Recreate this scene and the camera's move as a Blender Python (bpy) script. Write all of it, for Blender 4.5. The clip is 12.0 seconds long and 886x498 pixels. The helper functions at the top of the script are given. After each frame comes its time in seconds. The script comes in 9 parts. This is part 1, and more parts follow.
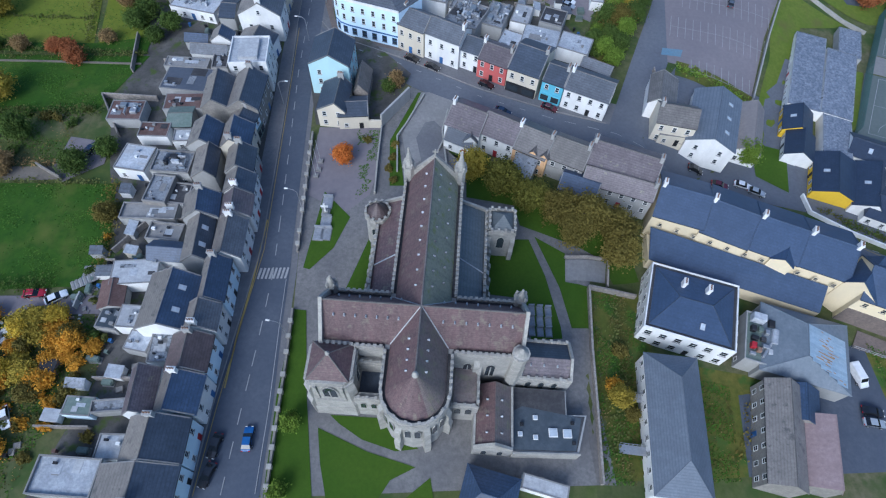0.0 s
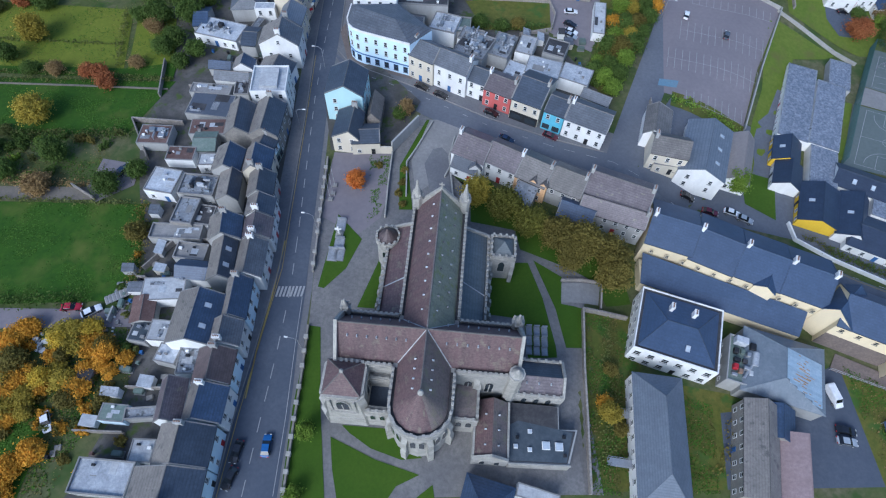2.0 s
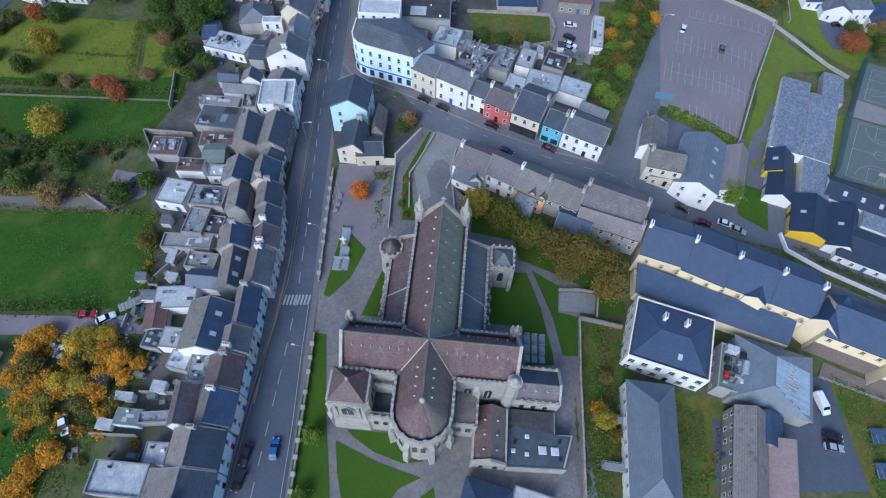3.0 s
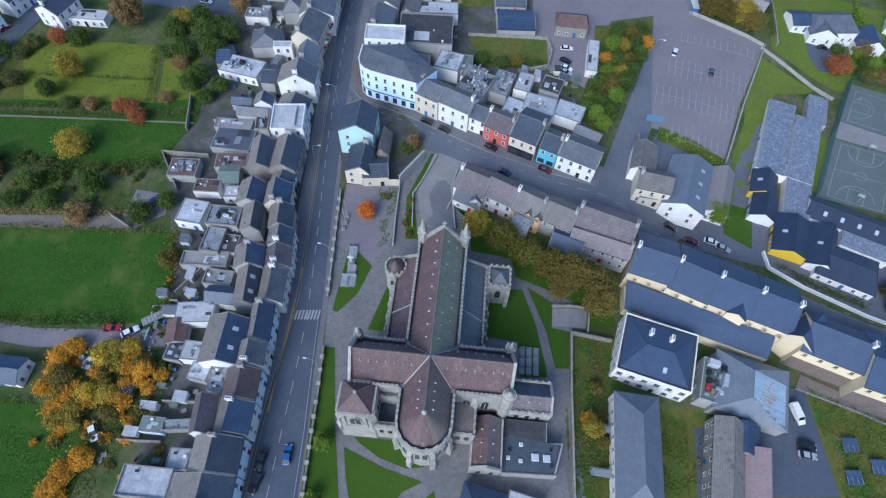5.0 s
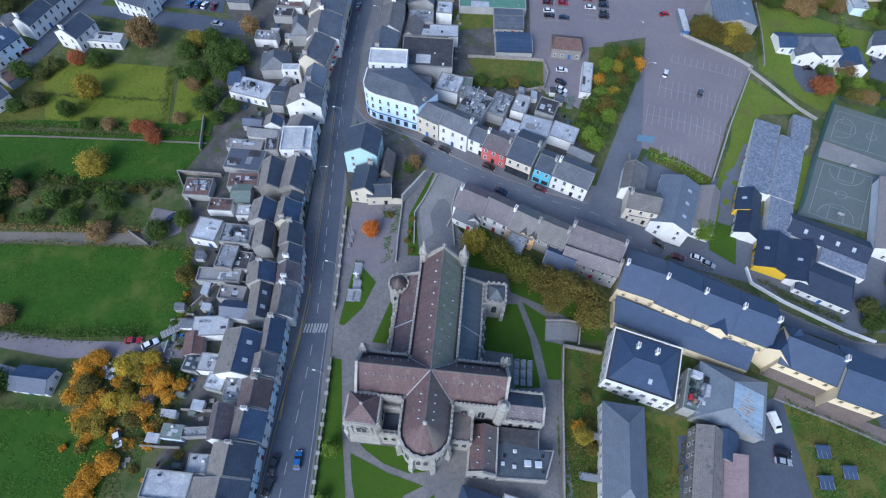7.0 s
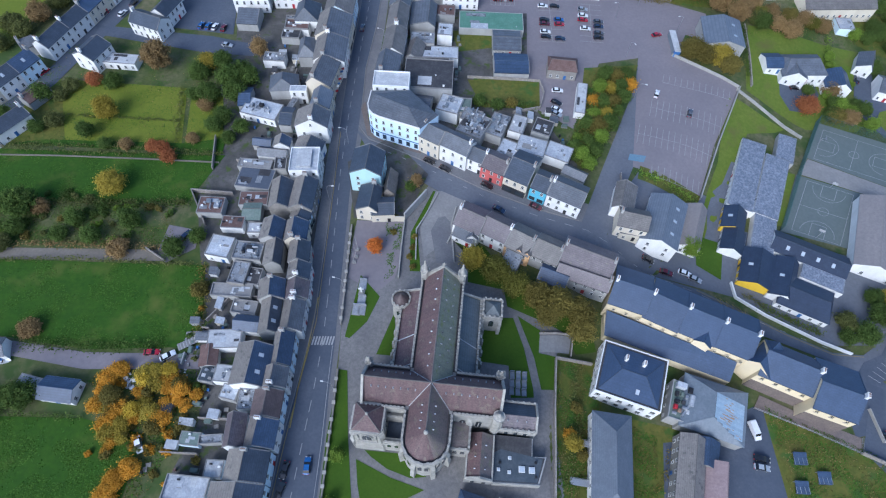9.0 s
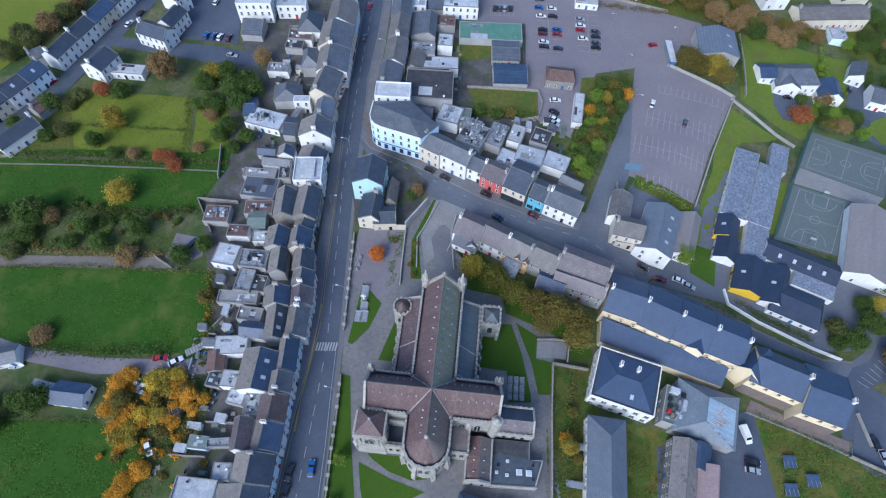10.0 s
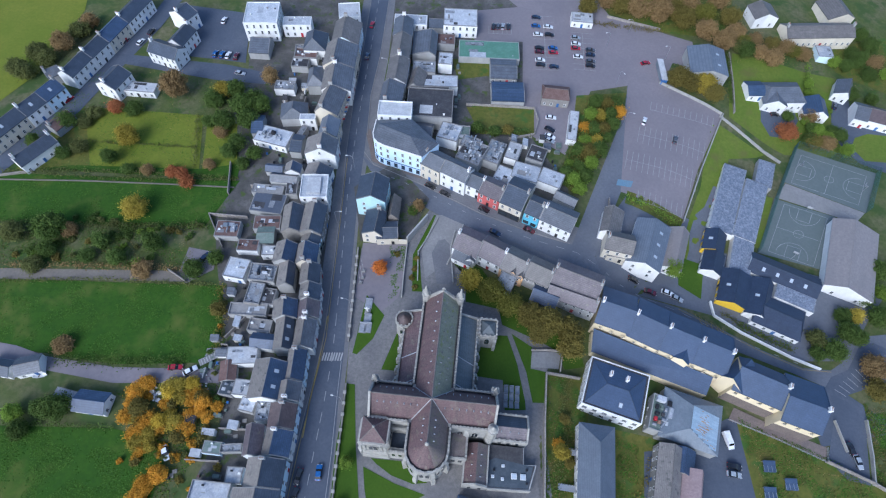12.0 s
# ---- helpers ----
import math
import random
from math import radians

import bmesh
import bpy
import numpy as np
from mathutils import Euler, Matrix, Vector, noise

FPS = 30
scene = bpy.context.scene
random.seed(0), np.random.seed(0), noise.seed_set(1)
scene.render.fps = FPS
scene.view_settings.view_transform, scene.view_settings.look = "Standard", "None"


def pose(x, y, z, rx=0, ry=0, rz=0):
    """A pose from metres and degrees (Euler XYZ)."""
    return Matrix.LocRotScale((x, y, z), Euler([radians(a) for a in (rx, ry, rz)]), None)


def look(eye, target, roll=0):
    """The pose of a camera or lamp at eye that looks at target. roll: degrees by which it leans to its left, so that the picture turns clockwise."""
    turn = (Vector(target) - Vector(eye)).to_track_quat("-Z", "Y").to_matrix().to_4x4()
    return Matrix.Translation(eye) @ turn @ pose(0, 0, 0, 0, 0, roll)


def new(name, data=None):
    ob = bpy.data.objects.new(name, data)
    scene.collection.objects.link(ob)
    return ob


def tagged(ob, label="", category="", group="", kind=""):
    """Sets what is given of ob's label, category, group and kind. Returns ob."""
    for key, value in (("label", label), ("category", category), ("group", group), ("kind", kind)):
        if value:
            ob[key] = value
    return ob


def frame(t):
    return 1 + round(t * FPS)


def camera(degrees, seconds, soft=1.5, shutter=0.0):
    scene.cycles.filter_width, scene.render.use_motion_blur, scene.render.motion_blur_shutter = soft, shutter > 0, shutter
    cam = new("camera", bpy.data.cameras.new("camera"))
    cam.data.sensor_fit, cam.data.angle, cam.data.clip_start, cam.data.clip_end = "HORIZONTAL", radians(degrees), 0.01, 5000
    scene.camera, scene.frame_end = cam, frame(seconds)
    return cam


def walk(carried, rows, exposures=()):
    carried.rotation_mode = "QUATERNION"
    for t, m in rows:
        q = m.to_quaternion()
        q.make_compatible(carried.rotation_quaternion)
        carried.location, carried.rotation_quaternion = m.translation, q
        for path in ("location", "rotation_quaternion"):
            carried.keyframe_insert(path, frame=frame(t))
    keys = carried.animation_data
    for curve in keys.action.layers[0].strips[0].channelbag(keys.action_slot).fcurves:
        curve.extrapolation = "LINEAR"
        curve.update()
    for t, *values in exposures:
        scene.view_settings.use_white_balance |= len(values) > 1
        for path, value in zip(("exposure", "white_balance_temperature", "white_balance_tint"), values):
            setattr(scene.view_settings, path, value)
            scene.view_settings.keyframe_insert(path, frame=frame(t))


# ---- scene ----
cam = camera(77.14, 12.0, 1.2)
PATH = [
    (0.0, 3.17, -36.85, 103.13, 30.772, -1.942, 3.649),
    (0.5, 3.10, -36.93, 105.67, 30.784, -1.957, 4.010),
    (1.0, 3.04, -37.00, 108.22, 30.784, -1.953, 4.306),
    (1.5, 2.99, -37.06, 110.78, 30.774, -1.936, 4.547),
    (2.0, 2.95, -37.12, 113.34, 30.753, -1.913, 4.741),
    (2.5, 2.91, -37.17, 115.92, 30.721, -1.886, 4.897),
    (3.0, 2.89, -37.21, 118.50, 30.681, -1.859, 5.022),
    (5.0, 2.82, -37.34, 128.88, 30.461, -1.779, 5.317),
    (5.5, 2.81, -37.35, 131.49, 30.401, -1.768, 5.362),
    (6.0, 2.80, -37.36, 134.11, 30.341, -1.759, 5.402),
    (6.5, 2.79, -37.37, 136.72, 30.285, -1.752, 5.438),
    (8.5, 2.73, -37.32, 147.23, 30.100, -1.721, 5.574),
    (9.0, 2.70, -37.30, 149.87, 30.064, -1.711, 5.608),
    (9.5, 2.67, -37.26, 152.50, 30.029, -1.701, 5.640),
    (10.0, 2.63, -37.23, 155.14, 29.993, -1.692, 5.670),
    (10.5, 2.58, -37.18, 157.77, 29.952, -1.687, 5.697),
    (11.0, 2.52, -37.13, 160.41, 29.901, -1.689, 5.719),
    (11.5, 2.45, -37.08, 163.05, 29.834, -1.703, 5.734),
    (12.0, 2.37, -37.01, 165.69, 29.745, -1.735, 5.740),
]
walk(cam, [(t, pose(x, y, z, rx, ry, rz)) for t, x, y, z, rx, ry, rz in PATH], [(0.0, 0.58, 5240, 7), (6.0, 0.71, 5260, 8), (12.0, 0.78, 5290, 9)])

# ---- light: overcast late-autumn sky, brighter in the south ----
SUN_EL, SUN_AZ = radians(38), radians(205)
world = bpy.data.worlds.new("overcast_sky")
scene.world = world
world.use_nodes = True
wn = world.node_tree.nodes
sky = wn.new("ShaderNodeTexSky")
sky.sky_type = "NISHITA"
sky.sun_disc = False
sky.sun_elevation, sky.sun_rotation = SUN_EL, SUN_AZ
sky.dust_density, sky.air_density, sky.ozone_density = 3.0, 1.0, 2.5
wn["Background"].inputs["Strength"].default_value = 0.135
world.node_tree.links.new(sky.outputs[0], wn["Background"].inputs["Color"])
sun = new("sun", bpy.data.lights.new("sun", "SUN"))
sun.data.energy, sun.data.angle, sun.data.color = 1.35, radians(32), (1.0, 0.94, 0.88)
sun_dir = Vector((math.sin(SUN_AZ) * math.cos(SUN_EL), math.cos(SUN_AZ) * math.cos(SUN_EL), math.sin(SUN_EL)))
sun.matrix_world = look(sun_dir * 300, (0, 0, 0))


# ---- materials ----
def mix_node(nt, fac, a, b):
    m = nt.nodes.new("ShaderNodeMix")
    m.data_type = "RGBA"
    for sock, v in ((m.inputs[0], fac), (m.inputs[6], a), (m.inputs[7], b)):
        if isinstance(v, (tuple, float)):
            sock.default_value = (*v, 1) if isinstance(v, tuple) else v
        else:
            nt.links.new(v, sock)
    return m.outputs[2]


def ramp(nt, src, lo, hi):
    r = nt.nodes.new("ShaderNodeMapRange")
    r.inputs[1].default_value, r.inputs[2].default_value = lo, hi
    nt.links.new(src, r.inputs[0])
    return r.outputs[0]


def noise_out(nt, vec, scale, detail=4.0, stretch=None, rough=0.6):
    if stretch:
        mp = nt.nodes.new("ShaderNodeMapping")
        mp.inputs["Scale"].default_value = stretch
        nt.links.new(vec, mp.inputs[0])
        vec = mp.outputs[0]
    n = nt.nodes.new("ShaderNodeTexNoise")
    n.inputs["Scale"].default_value, n.inputs["Detail"].default_value, n.inputs["Roughness"].default_value = scale, detail, rough
    nt.links.new(vec, n.inputs["Vector"])
    return n.outputs[0]


MATS = {}


def surface(name, base, stain, grain, rough=0.85, big=0.25, fine=3.0, amount=0.7, metal=0.0, bump=0.3, stretch=None, spots=None, jitter=0.12, spec=0.3, courses=0.0):
    """A weathered surface: a base colour, large stains, fine grain, a slight shift from object to object."""
    m = bpy.data.materials.new(name)
    m.use_nodes = True
    nt = m.node_tree
    bsdf = nt.nodes["Principled BSDF"]
    tc, info = nt.nodes.new("ShaderNodeTexCoord"), nt.nodes.new("ShaderNodeObjectInfo")
    shift = nt.nodes.new("ShaderNodeVectorMath")
    shift.operation = "MULTIPLY_ADD"
    nt.links.new(info.outputs["Random"], shift.inputs[0])
    shift.inputs[1].default_value = (91.0, 57.0, 33.0)
    nt.links.new(tc.outputs["Object"], shift.inputs[2])
    vec = shift.outputs[0]
    n1 = noise_out(nt, vec, big, 5.0, stretch)
    n2 = noise_out(nt, vec, fine, 6.0, None, 0.7)
    col = mix_node(nt, ramp(nt, n1, 0.38, 0.66), base, stain)
    f2 = nt.nodes.new("ShaderNodeMath")
    f2.operation = "MULTIPLY"
    nt.links.new(ramp(nt, n2, 0.35, 0.7), f2.inputs[0])
    f2.inputs[1].default_value = amount
    col = mix_node(nt, f2.outputs[0], col, grain)
    if spots:
        colour, scale, lo, hi = spots
        n3 = noise_out(nt, vec, scale, 3.0)
        col = mix_node(nt, ramp(nt, n3, lo, hi), col, colour)
    if courses:
        wv = nt.nodes.new("ShaderNodeTexWave")
        wv.bands_direction = "Z"
        wv.inputs["Scale"].default_value, wv.inputs["Distortion"].default_value, wv.inputs["Detail Scale"].default_value = 1.0, 1.2, 3.0
        nt.links.new(tc.outputs["Object"], wv.inputs["Vector"])
        fc = nt.nodes.new("ShaderNodeMath")
        fc.operation = "MULTIPLY"
        nt.links.new(ramp(nt, wv.outputs[1], 0.35, 0.0), fc.inputs[0])
        fc.inputs[1].default_value = courses
        col = mix_node(nt, fc.outputs[0], col, tuple(v * 0.45 for v in grain))
    hsv = nt.nodes.new("ShaderNodeHueSaturation")
    nt.links.new(col, hsv.inputs["Color"])
    r = nt.nodes.new("ShaderNodeMapRange")
    r.inputs[3].default_value, r.inputs[4].default_value = 1 - jitter, 1 + jitter
    nt.links.new(info.outputs["Random"], r.inputs[0])
    nt.links.new(r.outputs[0], hsv.inputs["Value"])
    nt.links.new(hsv.outputs[0], bsdf.inputs["Base Color"])
    bsdf.inputs["Roughness"].default_value, bsdf.inputs["Metallic"].default_value = rough, metal
    bsdf.inputs["Specular IOR Level"].default_value = spec
    if bump:
        b = nt.nodes.new("ShaderNodeBump")
        b.inputs["Strength"].default_value, b.inputs["Distance"].default_value = bump, 0.05
        nt.links.new(n2, b.inputs["Height"])
        nt.links.new(b.outputs[0], bsdf.inputs["Normal"])
    MATS[name] = m
    return m


SL = dict(courses=0.28, rough=0.5, big=0.45, fine=2.2, stretch=(1.0, 1.0, 0.4), bump=0.5, spec=0.5)
surface("slate_grey", (0.086, 0.097, 0.116), (0.132, 0.145, 0.172), (0.044, 0.049, 0.059), **SL)
surface("slate_dark", (0.039, 0.052, 0.075), (0.061, 0.079, 0.111), (0.021, 0.027, 0.039), **SL)
surface("slate_blue", (0.034, 0.058, 0.108), (0.056, 0.088, 0.158), (0.018, 0.031, 0.056), **SL)
surface("slate_navy", (0.036, 0.060, 0.112), (0.048, 0.076, 0.138), (0.024, 0.041, 0.078), jitter=0.06, **{**SL, "courses": 0.12})
surface("roof_mottled", (0.185, 0.210, 0.258), (0.275, 0.298, 0.342), (0.065, 0.080, 0.110), rough=0.6, big=0.6, fine=1.6, amount=1.0)
surface("sheet_tan", (0.215, 0.195, 0.190), (0.26, 0.235, 0.225), (0.155, 0.145, 0.145), rough=0.6, big=0.15, fine=1.2, stretch=(0.3, 1.5, 1.0))
surface("sheet_green", (0.085, 0.185, 0.130), (0.115, 0.225, 0.165), (0.060, 0.130, 0.095), rough=0.6, big=0.3, fine=1.4)
surface("sheet_pink", (0.25, 0.185, 0.182), (0.30, 0.23, 0.225), (0.17, 0.125, 0.125), rough=0.7, big=0.4, fine=1.6, stretch=(1.5, 0.3, 1.0))
surface("slate_pale", (0.118, 0.138, 0.170), (0.15, 0.175, 0.212), (0.082, 0.097, 0.120), **SL)
surface("slate_black", (0.020, 0.030, 0.055), (0.030, 0.043, 0.075), (0.013, 0.020, 0.036), jitter=0.15, **{**SL, "courses": 0.1})
surface("sheet_steel", (0.148, 0.176, 0.204), (0.191, 0.218, 0.246), (0.101, 0.121, 0.144), rough=0.5, big=0.25, fine=1.4, spec=0.5)
surface("sheet_clear", (0.295, 0.385, 0.459), (0.377, 0.459, 0.525), (0.221, 0.295, 0.361), rough=0.4, big=0.4, fine=1.4, spec=0.5)
surface("sheet_rust", (0.36, 0.21, 0.09), (0.24, 0.13, 0.06), (0.42, 0.33, 0.22), rough=0.8, big=0.9, fine=2.5)
surface("slate_plum", (0.112, 0.092, 0.100), (0.165, 0.138, 0.150), (0.050, 0.042, 0.047), spots=((0.17, 0.16, 0.12), 0.9, 0.62, 0.72), **SL)
surface("slate_brown", (0.090, 0.068, 0.068), (0.135, 0.101, 0.101), (0.045, 0.033, 0.033), **SL)
surface("slate_buff", (0.185, 0.168, 0.152), (0.24, 0.22, 0.195), (0.11, 0.10, 0.092), spots=((0.09, 0.085, 0.08), 0.7, 0.56, 0.68), **SL)
surface("slate_tan", (0.125, 0.115, 0.108), (0.188, 0.173, 0.162), (0.062, 0.058, 0.054), **SL)
CR = dict(courses=0.35, rough=0.6, big=0.3, fine=1.6, bump=0.5, spec=0.45, jitter=0.05)
for name_, run_ in (("church_slate", (0.25, 1.6, 0.25)), ("church_slate_cross", (1.6, 0.25, 0.25))):
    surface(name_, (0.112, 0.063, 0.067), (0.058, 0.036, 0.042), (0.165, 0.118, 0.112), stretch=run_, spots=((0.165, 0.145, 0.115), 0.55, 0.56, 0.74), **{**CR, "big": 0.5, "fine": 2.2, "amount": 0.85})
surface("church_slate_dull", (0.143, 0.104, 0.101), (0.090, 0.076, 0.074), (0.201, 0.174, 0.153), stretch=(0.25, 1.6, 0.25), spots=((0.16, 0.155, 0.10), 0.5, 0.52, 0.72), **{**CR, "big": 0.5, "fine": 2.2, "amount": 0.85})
# east slope's moss, on a base lightened because little sun reaches it
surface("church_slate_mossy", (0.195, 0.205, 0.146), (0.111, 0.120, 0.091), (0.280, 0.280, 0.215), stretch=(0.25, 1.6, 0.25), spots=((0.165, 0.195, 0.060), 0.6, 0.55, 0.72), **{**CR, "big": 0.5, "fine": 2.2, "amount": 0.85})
surface("church_slate_cool", (0.10, 0.118, 0.132), (0.070, 0.088, 0.098), (0.15, 0.165, 0.17), stretch=(0.25, 1.6, 0.25), **{**CR, "big": 0.5, "fine": 2.0})
surface("felt_blue", (0.05, 0.064, 0.08), (0.075, 0.09, 0.105), (0.035, 0.045, 0.055), rough=0.6, big=0.4, fine=1.5)
surface("rust_roof", (0.115, 0.068, 0.058), (0.158, 0.108, 0.094), (0.072, 0.043, 0.040), rough=0.8, big=0.6)
LD = dict(rough=0.7, big=0.35, fine=1.8, amount=0.8)
surface("lead_light", (0.36, 0.385, 0.42), (0.52, 0.54, 0.57), (0.22, 0.235, 0.25), **LD)
surface("lead_stained", (0.180, 0.194, 0.216), (0.342, 0.360, 0.387), (0.108, 0.117, 0.126), spots=((0.08, 0.085, 0.09), 0.7, 0.55, 0.62), **LD)
surface("felt_light", (0.36, 0.37, 0.38), (0.50, 0.51, 0.52), (0.27, 0.275, 0.28), **LD)
surface("felt_dark", (0.040, 0.040, 0.044), (0.072, 0.070, 0.072), (0.028, 0.028, 0.032), **LD)
surface("felt_green", (0.12, 0.16, 0.14), (0.16, 0.19, 0.17), (0.085, 0.115, 0.10), **LD)
WL = dict(rough=0.85, big=0.3, fine=2.5, amount=0.35, stretch=(1.0, 1.0, 0.35), bump=0.15, jitter=0.05)
surface("white", (0.759, 0.759, 0.742), (0.621, 0.621, 0.604), (0.529, 0.529, 0.517), **WL)
surface("cream", (0.60, 0.55, 0.44), (0.52, 0.47, 0.38), (0.46, 0.42, 0.34), **WL)
surface("cream_w", (0.70, 0.60, 0.40), (0.62, 0.53, 0.36), (0.54, 0.46, 0.32), **WL)
surface("grey_render", (0.36, 0.36, 0.35), (0.28, 0.28, 0.27), (0.24, 0.24, 0.23), **WL)
surface("cyan_wall", (0.46, 0.66, 0.70), (0.42, 0.60, 0.64), (0.36, 0.52, 0.56), **WL)
surface("pale_blue", (0.630, 0.756, 0.840), (0.567, 0.693, 0.777), (0.483, 0.609, 0.693), **WL)
surface("hotel_blue", (0.58, 0.72, 0.84), (0.52, 0.66, 0.78), (0.46, 0.58, 0.70), **WL)
surface("sky_wall", (0.160, 0.480, 0.620), (0.130, 0.410, 0.540), (0.110, 0.350, 0.460), **WL)
surface("red_wall", (0.500, 0.120, 0.110), (0.420, 0.100, 0.090), (0.340, 0.080, 0.080), **WL)
surface("yellow_wall", (0.72, 0.48, 0.03), (0.64, 0.42, 0.03), (0.52, 0.34, 0.03), **WL)
surface("peach", (0.72, 0.46, 0.24), (0.62, 0.40, 0.22), (0.52, 0.34, 0.2), **WL)
surface("stone_wall", (0.30, 0.28, 0.25), (0.22, 0.21, 0.19), (0.16, 0.15, 0.14), rough=0.9, big=0.4, fine=2.2, amount=0.8)
surface("brown_stone", (0.205, 0.165, 0.145), (0.16, 0.13, 0.118), (0.115, 0.095, 0.085), rough=0.9, big=0.4, fine=2.2, amount=0.8)
surface("rubble", (0.26, 0.23, 0.20), (0.34, 0.31, 0.28), (0.14, 0.13, 0.12), rough=0.95, big=0.6, fine=2.0, amount=0.9)
surface("limestone", (0.36, 0.35, 0.32), (0.28, 0.275, 0.255), (0.19, 0.185, 0.175), rough=0.9, big=0.35, fine=2.2, amount=0.6, bump=0.5, jitter=0.05)
surface("limestone_pale", (0.405, 0.390, 0.350), (0.285, 0.277, 0.250), (0.185, 0.180, 0.165), rough=0.9, big=0.5, fine=3.0, amount=0.6, bump=0.4, jitter=0.05)
GR = dict(rough=0.9, jitter=0.0, bump=0.3, spec=0.2)
surface("asphalt", (0.070, 0.083, 0.110), (0.100, 0.113, 0.140), (0.056, 0.067, 0.091), big=0.07, fine=1.2, amount=0.6, **GR)
surface("asphalt_worn", (0.112, 0.121, 0.143), (0.145, 0.154, 0.176), (0.086, 0.094, 0.114), big=0.07, fine=1.2, amount=0.6, **GR)
surface("asphalt_warm", (0.180, 0.163, 0.175), (0.216, 0.192, 0.201), (0.140, 0.129, 0.140), big=0.05, fine=0.9, amount=0.6, **GR)
surface("pavement_grey", (0.14, 0.14, 0.15), (0.18, 0.178, 0.18), (0.105, 0.105, 0.115), big=0.15, fine=1.5, **GR)
surface("concrete", (0.216, 0.211, 0.207), (0.270, 0.261, 0.252), (0.153, 0.153, 0.149), big=0.12, fine=1.2, **GR)
surface("church_paving", (0.153, 0.149, 0.149), (0.209, 0.201, 0.193), (0.093, 0.091, 0.093), big=0.10, fine=1.3, **GR)
surface("gravel", (0.17, 0.15, 0.125), (0.21, 0.185, 0.155), (0.11, 0.10, 0.085), big=0.12, fine=1.5, **GR)
surface("backyard", (0.079, 0.075, 0.069), (0.150, 0.143, 0.135), (0.038, 0.038, 0.035), big=0.2, fine=0.8, amount=0.8, spots=((0.06, 0.085, 0.025), 0.25, 0.56, 0.66), **GR)
surface("field_grass", (0.031, 0.083, 0.005), (0.047, 0.099, 0.008), (0.020, 0.056, 0.005), big=0.09, fine=0.8, amount=1.0, spots=((0.085, 0.105, 0.02), 0.09, 0.55, 0.75), **GR)
surface("lawn", (0.042, 0.088, 0.006), (0.058, 0.104, 0.009), (0.026, 0.060, 0.005), big=0.08, fine=1.5, amount=0.5, **GR)
surface("garden_grass", (0.125, 0.157, 0.016), (0.162, 0.174, 0.022), (0.087, 0.118, 0.011), big=0.08, fine=0.9, amount=0.6, **GR)
surface("meadow", (0.106, 0.151, 0.019), (0.136, 0.163, 0.026), (0.065, 0.106, 0.012), big=0.07, fine=0.9, amount=0.7, spots=((0.11, 0.115, 0.03), 0.12, 0.54, 0.7), **GR)
surface("rough_grass", (0.100, 0.111, 0.019), (0.142, 0.125, 0.030), (0.051, 0.071, 0.013), big=0.12, fine=0.7, amount=0.8, spots=((0.05, 0.10, 0.02), 0.2, 0.52, 0.65), **GR)
surface("scrub_earth", (0.078, 0.101, 0.027), (0.142, 0.128, 0.078), (0.046, 0.065, 0.017), big=0.08, fine=0.6, amount=0.8, spots=((0.045, 0.075, 0.02), 0.12, 0.5, 0.62), **GR)
surface("court_green", (0.113, 0.136, 0.133), (0.133, 0.152, 0.148), (0.090, 0.113, 0.109), big=0.08, fine=1.0, **GR)
surface("paint_white", (0.400, 0.405, 0.410), (0.300, 0.305, 0.310), (0.200, 0.205, 0.210), big=0.6, fine=3.0, **GR)
surface("paint_yellow", (0.400, 0.290, 0.080), (0.320, 0.240, 0.090), (0.220, 0.180, 0.090), big=0.6, fine=3.0, **GR)
surface("paint_blue", (0.12, 0.23, 0.32), (0.15, 0.24, 0.30), (0.12, 0.16, 0.20), big=0.4, fine=2.0, **GR)
surface("dark_joinery", (0.018, 0.020, 0.023), (0.027, 0.027, 0.030), (0.013, 0.013, 0.016), rough=0.5)
surface("door_red", (0.35, 0.02, 0.03), (0.28, 0.02, 0.03), (0.2, 0.015, 0.02), rough=0.5)
surface("shop_blue", (0.05, 0.14, 0.34), (0.04, 0.11, 0.28), (0.03, 0.09, 0.22), rough=0.5)
surface("terracotta", (0.27, 0.17, 0.12), (0.22, 0.14, 0.10), (0.16, 0.11, 0.085), rough=0.8)
surface("galvanised", (0.42, 0.43, 0.45), (0.34, 0.35, 0.37), (0.28, 0.29, 0.3), rough=0.5, metal=0.6)
surface("tuft_light", (0.052, 0.112, 0.008), (0.062, 0.12, 0.011), (0.042, 0.10, 0.007), rough=0.9, bump=0, jitter=0.0, big=0.2)
surface("tuft_dark", (0.034, 0.094, 0.006), (0.040, 0.102, 0.007), (0.030, 0.085, 0.005), rough=0.9, bump=0, jitter=0.0, big=0.2)
surface("weed", (0.085, 0.089, 0.021), (0.136, 0.102, 0.025), (0.043, 0.064, 0.013), rough=0.9, bump=0, jitter=0.0, big=0.5)
surface("bark", (0.07, 0.05, 0.035), (0.10, 0.075, 0.05), (0.04, 0.03, 0.02), rough=0.95, big=1.0)
surface("fence_green", (0.06, 0.13, 0.12), (0.08, 0.15, 0.14), (0.045, 0.10, 0.09), rough=0.6, bump=0)
surface("rubber", (0.015, 0.015, 0.016), (0.02, 0.02, 0.02), (0.01, 0.01, 0.01), rough=0.8)
surface("granite_grave", (0.232, 0.246, 0.275), (0.319, 0.334, 0.362), (0.160, 0.174, 0.189), rough=0.5, big=0.8)
LF = dict(rough=0.8, big=0.35, fine=1.2, amount=0.8, bump=0, spec=0.15, jitter=0.15)
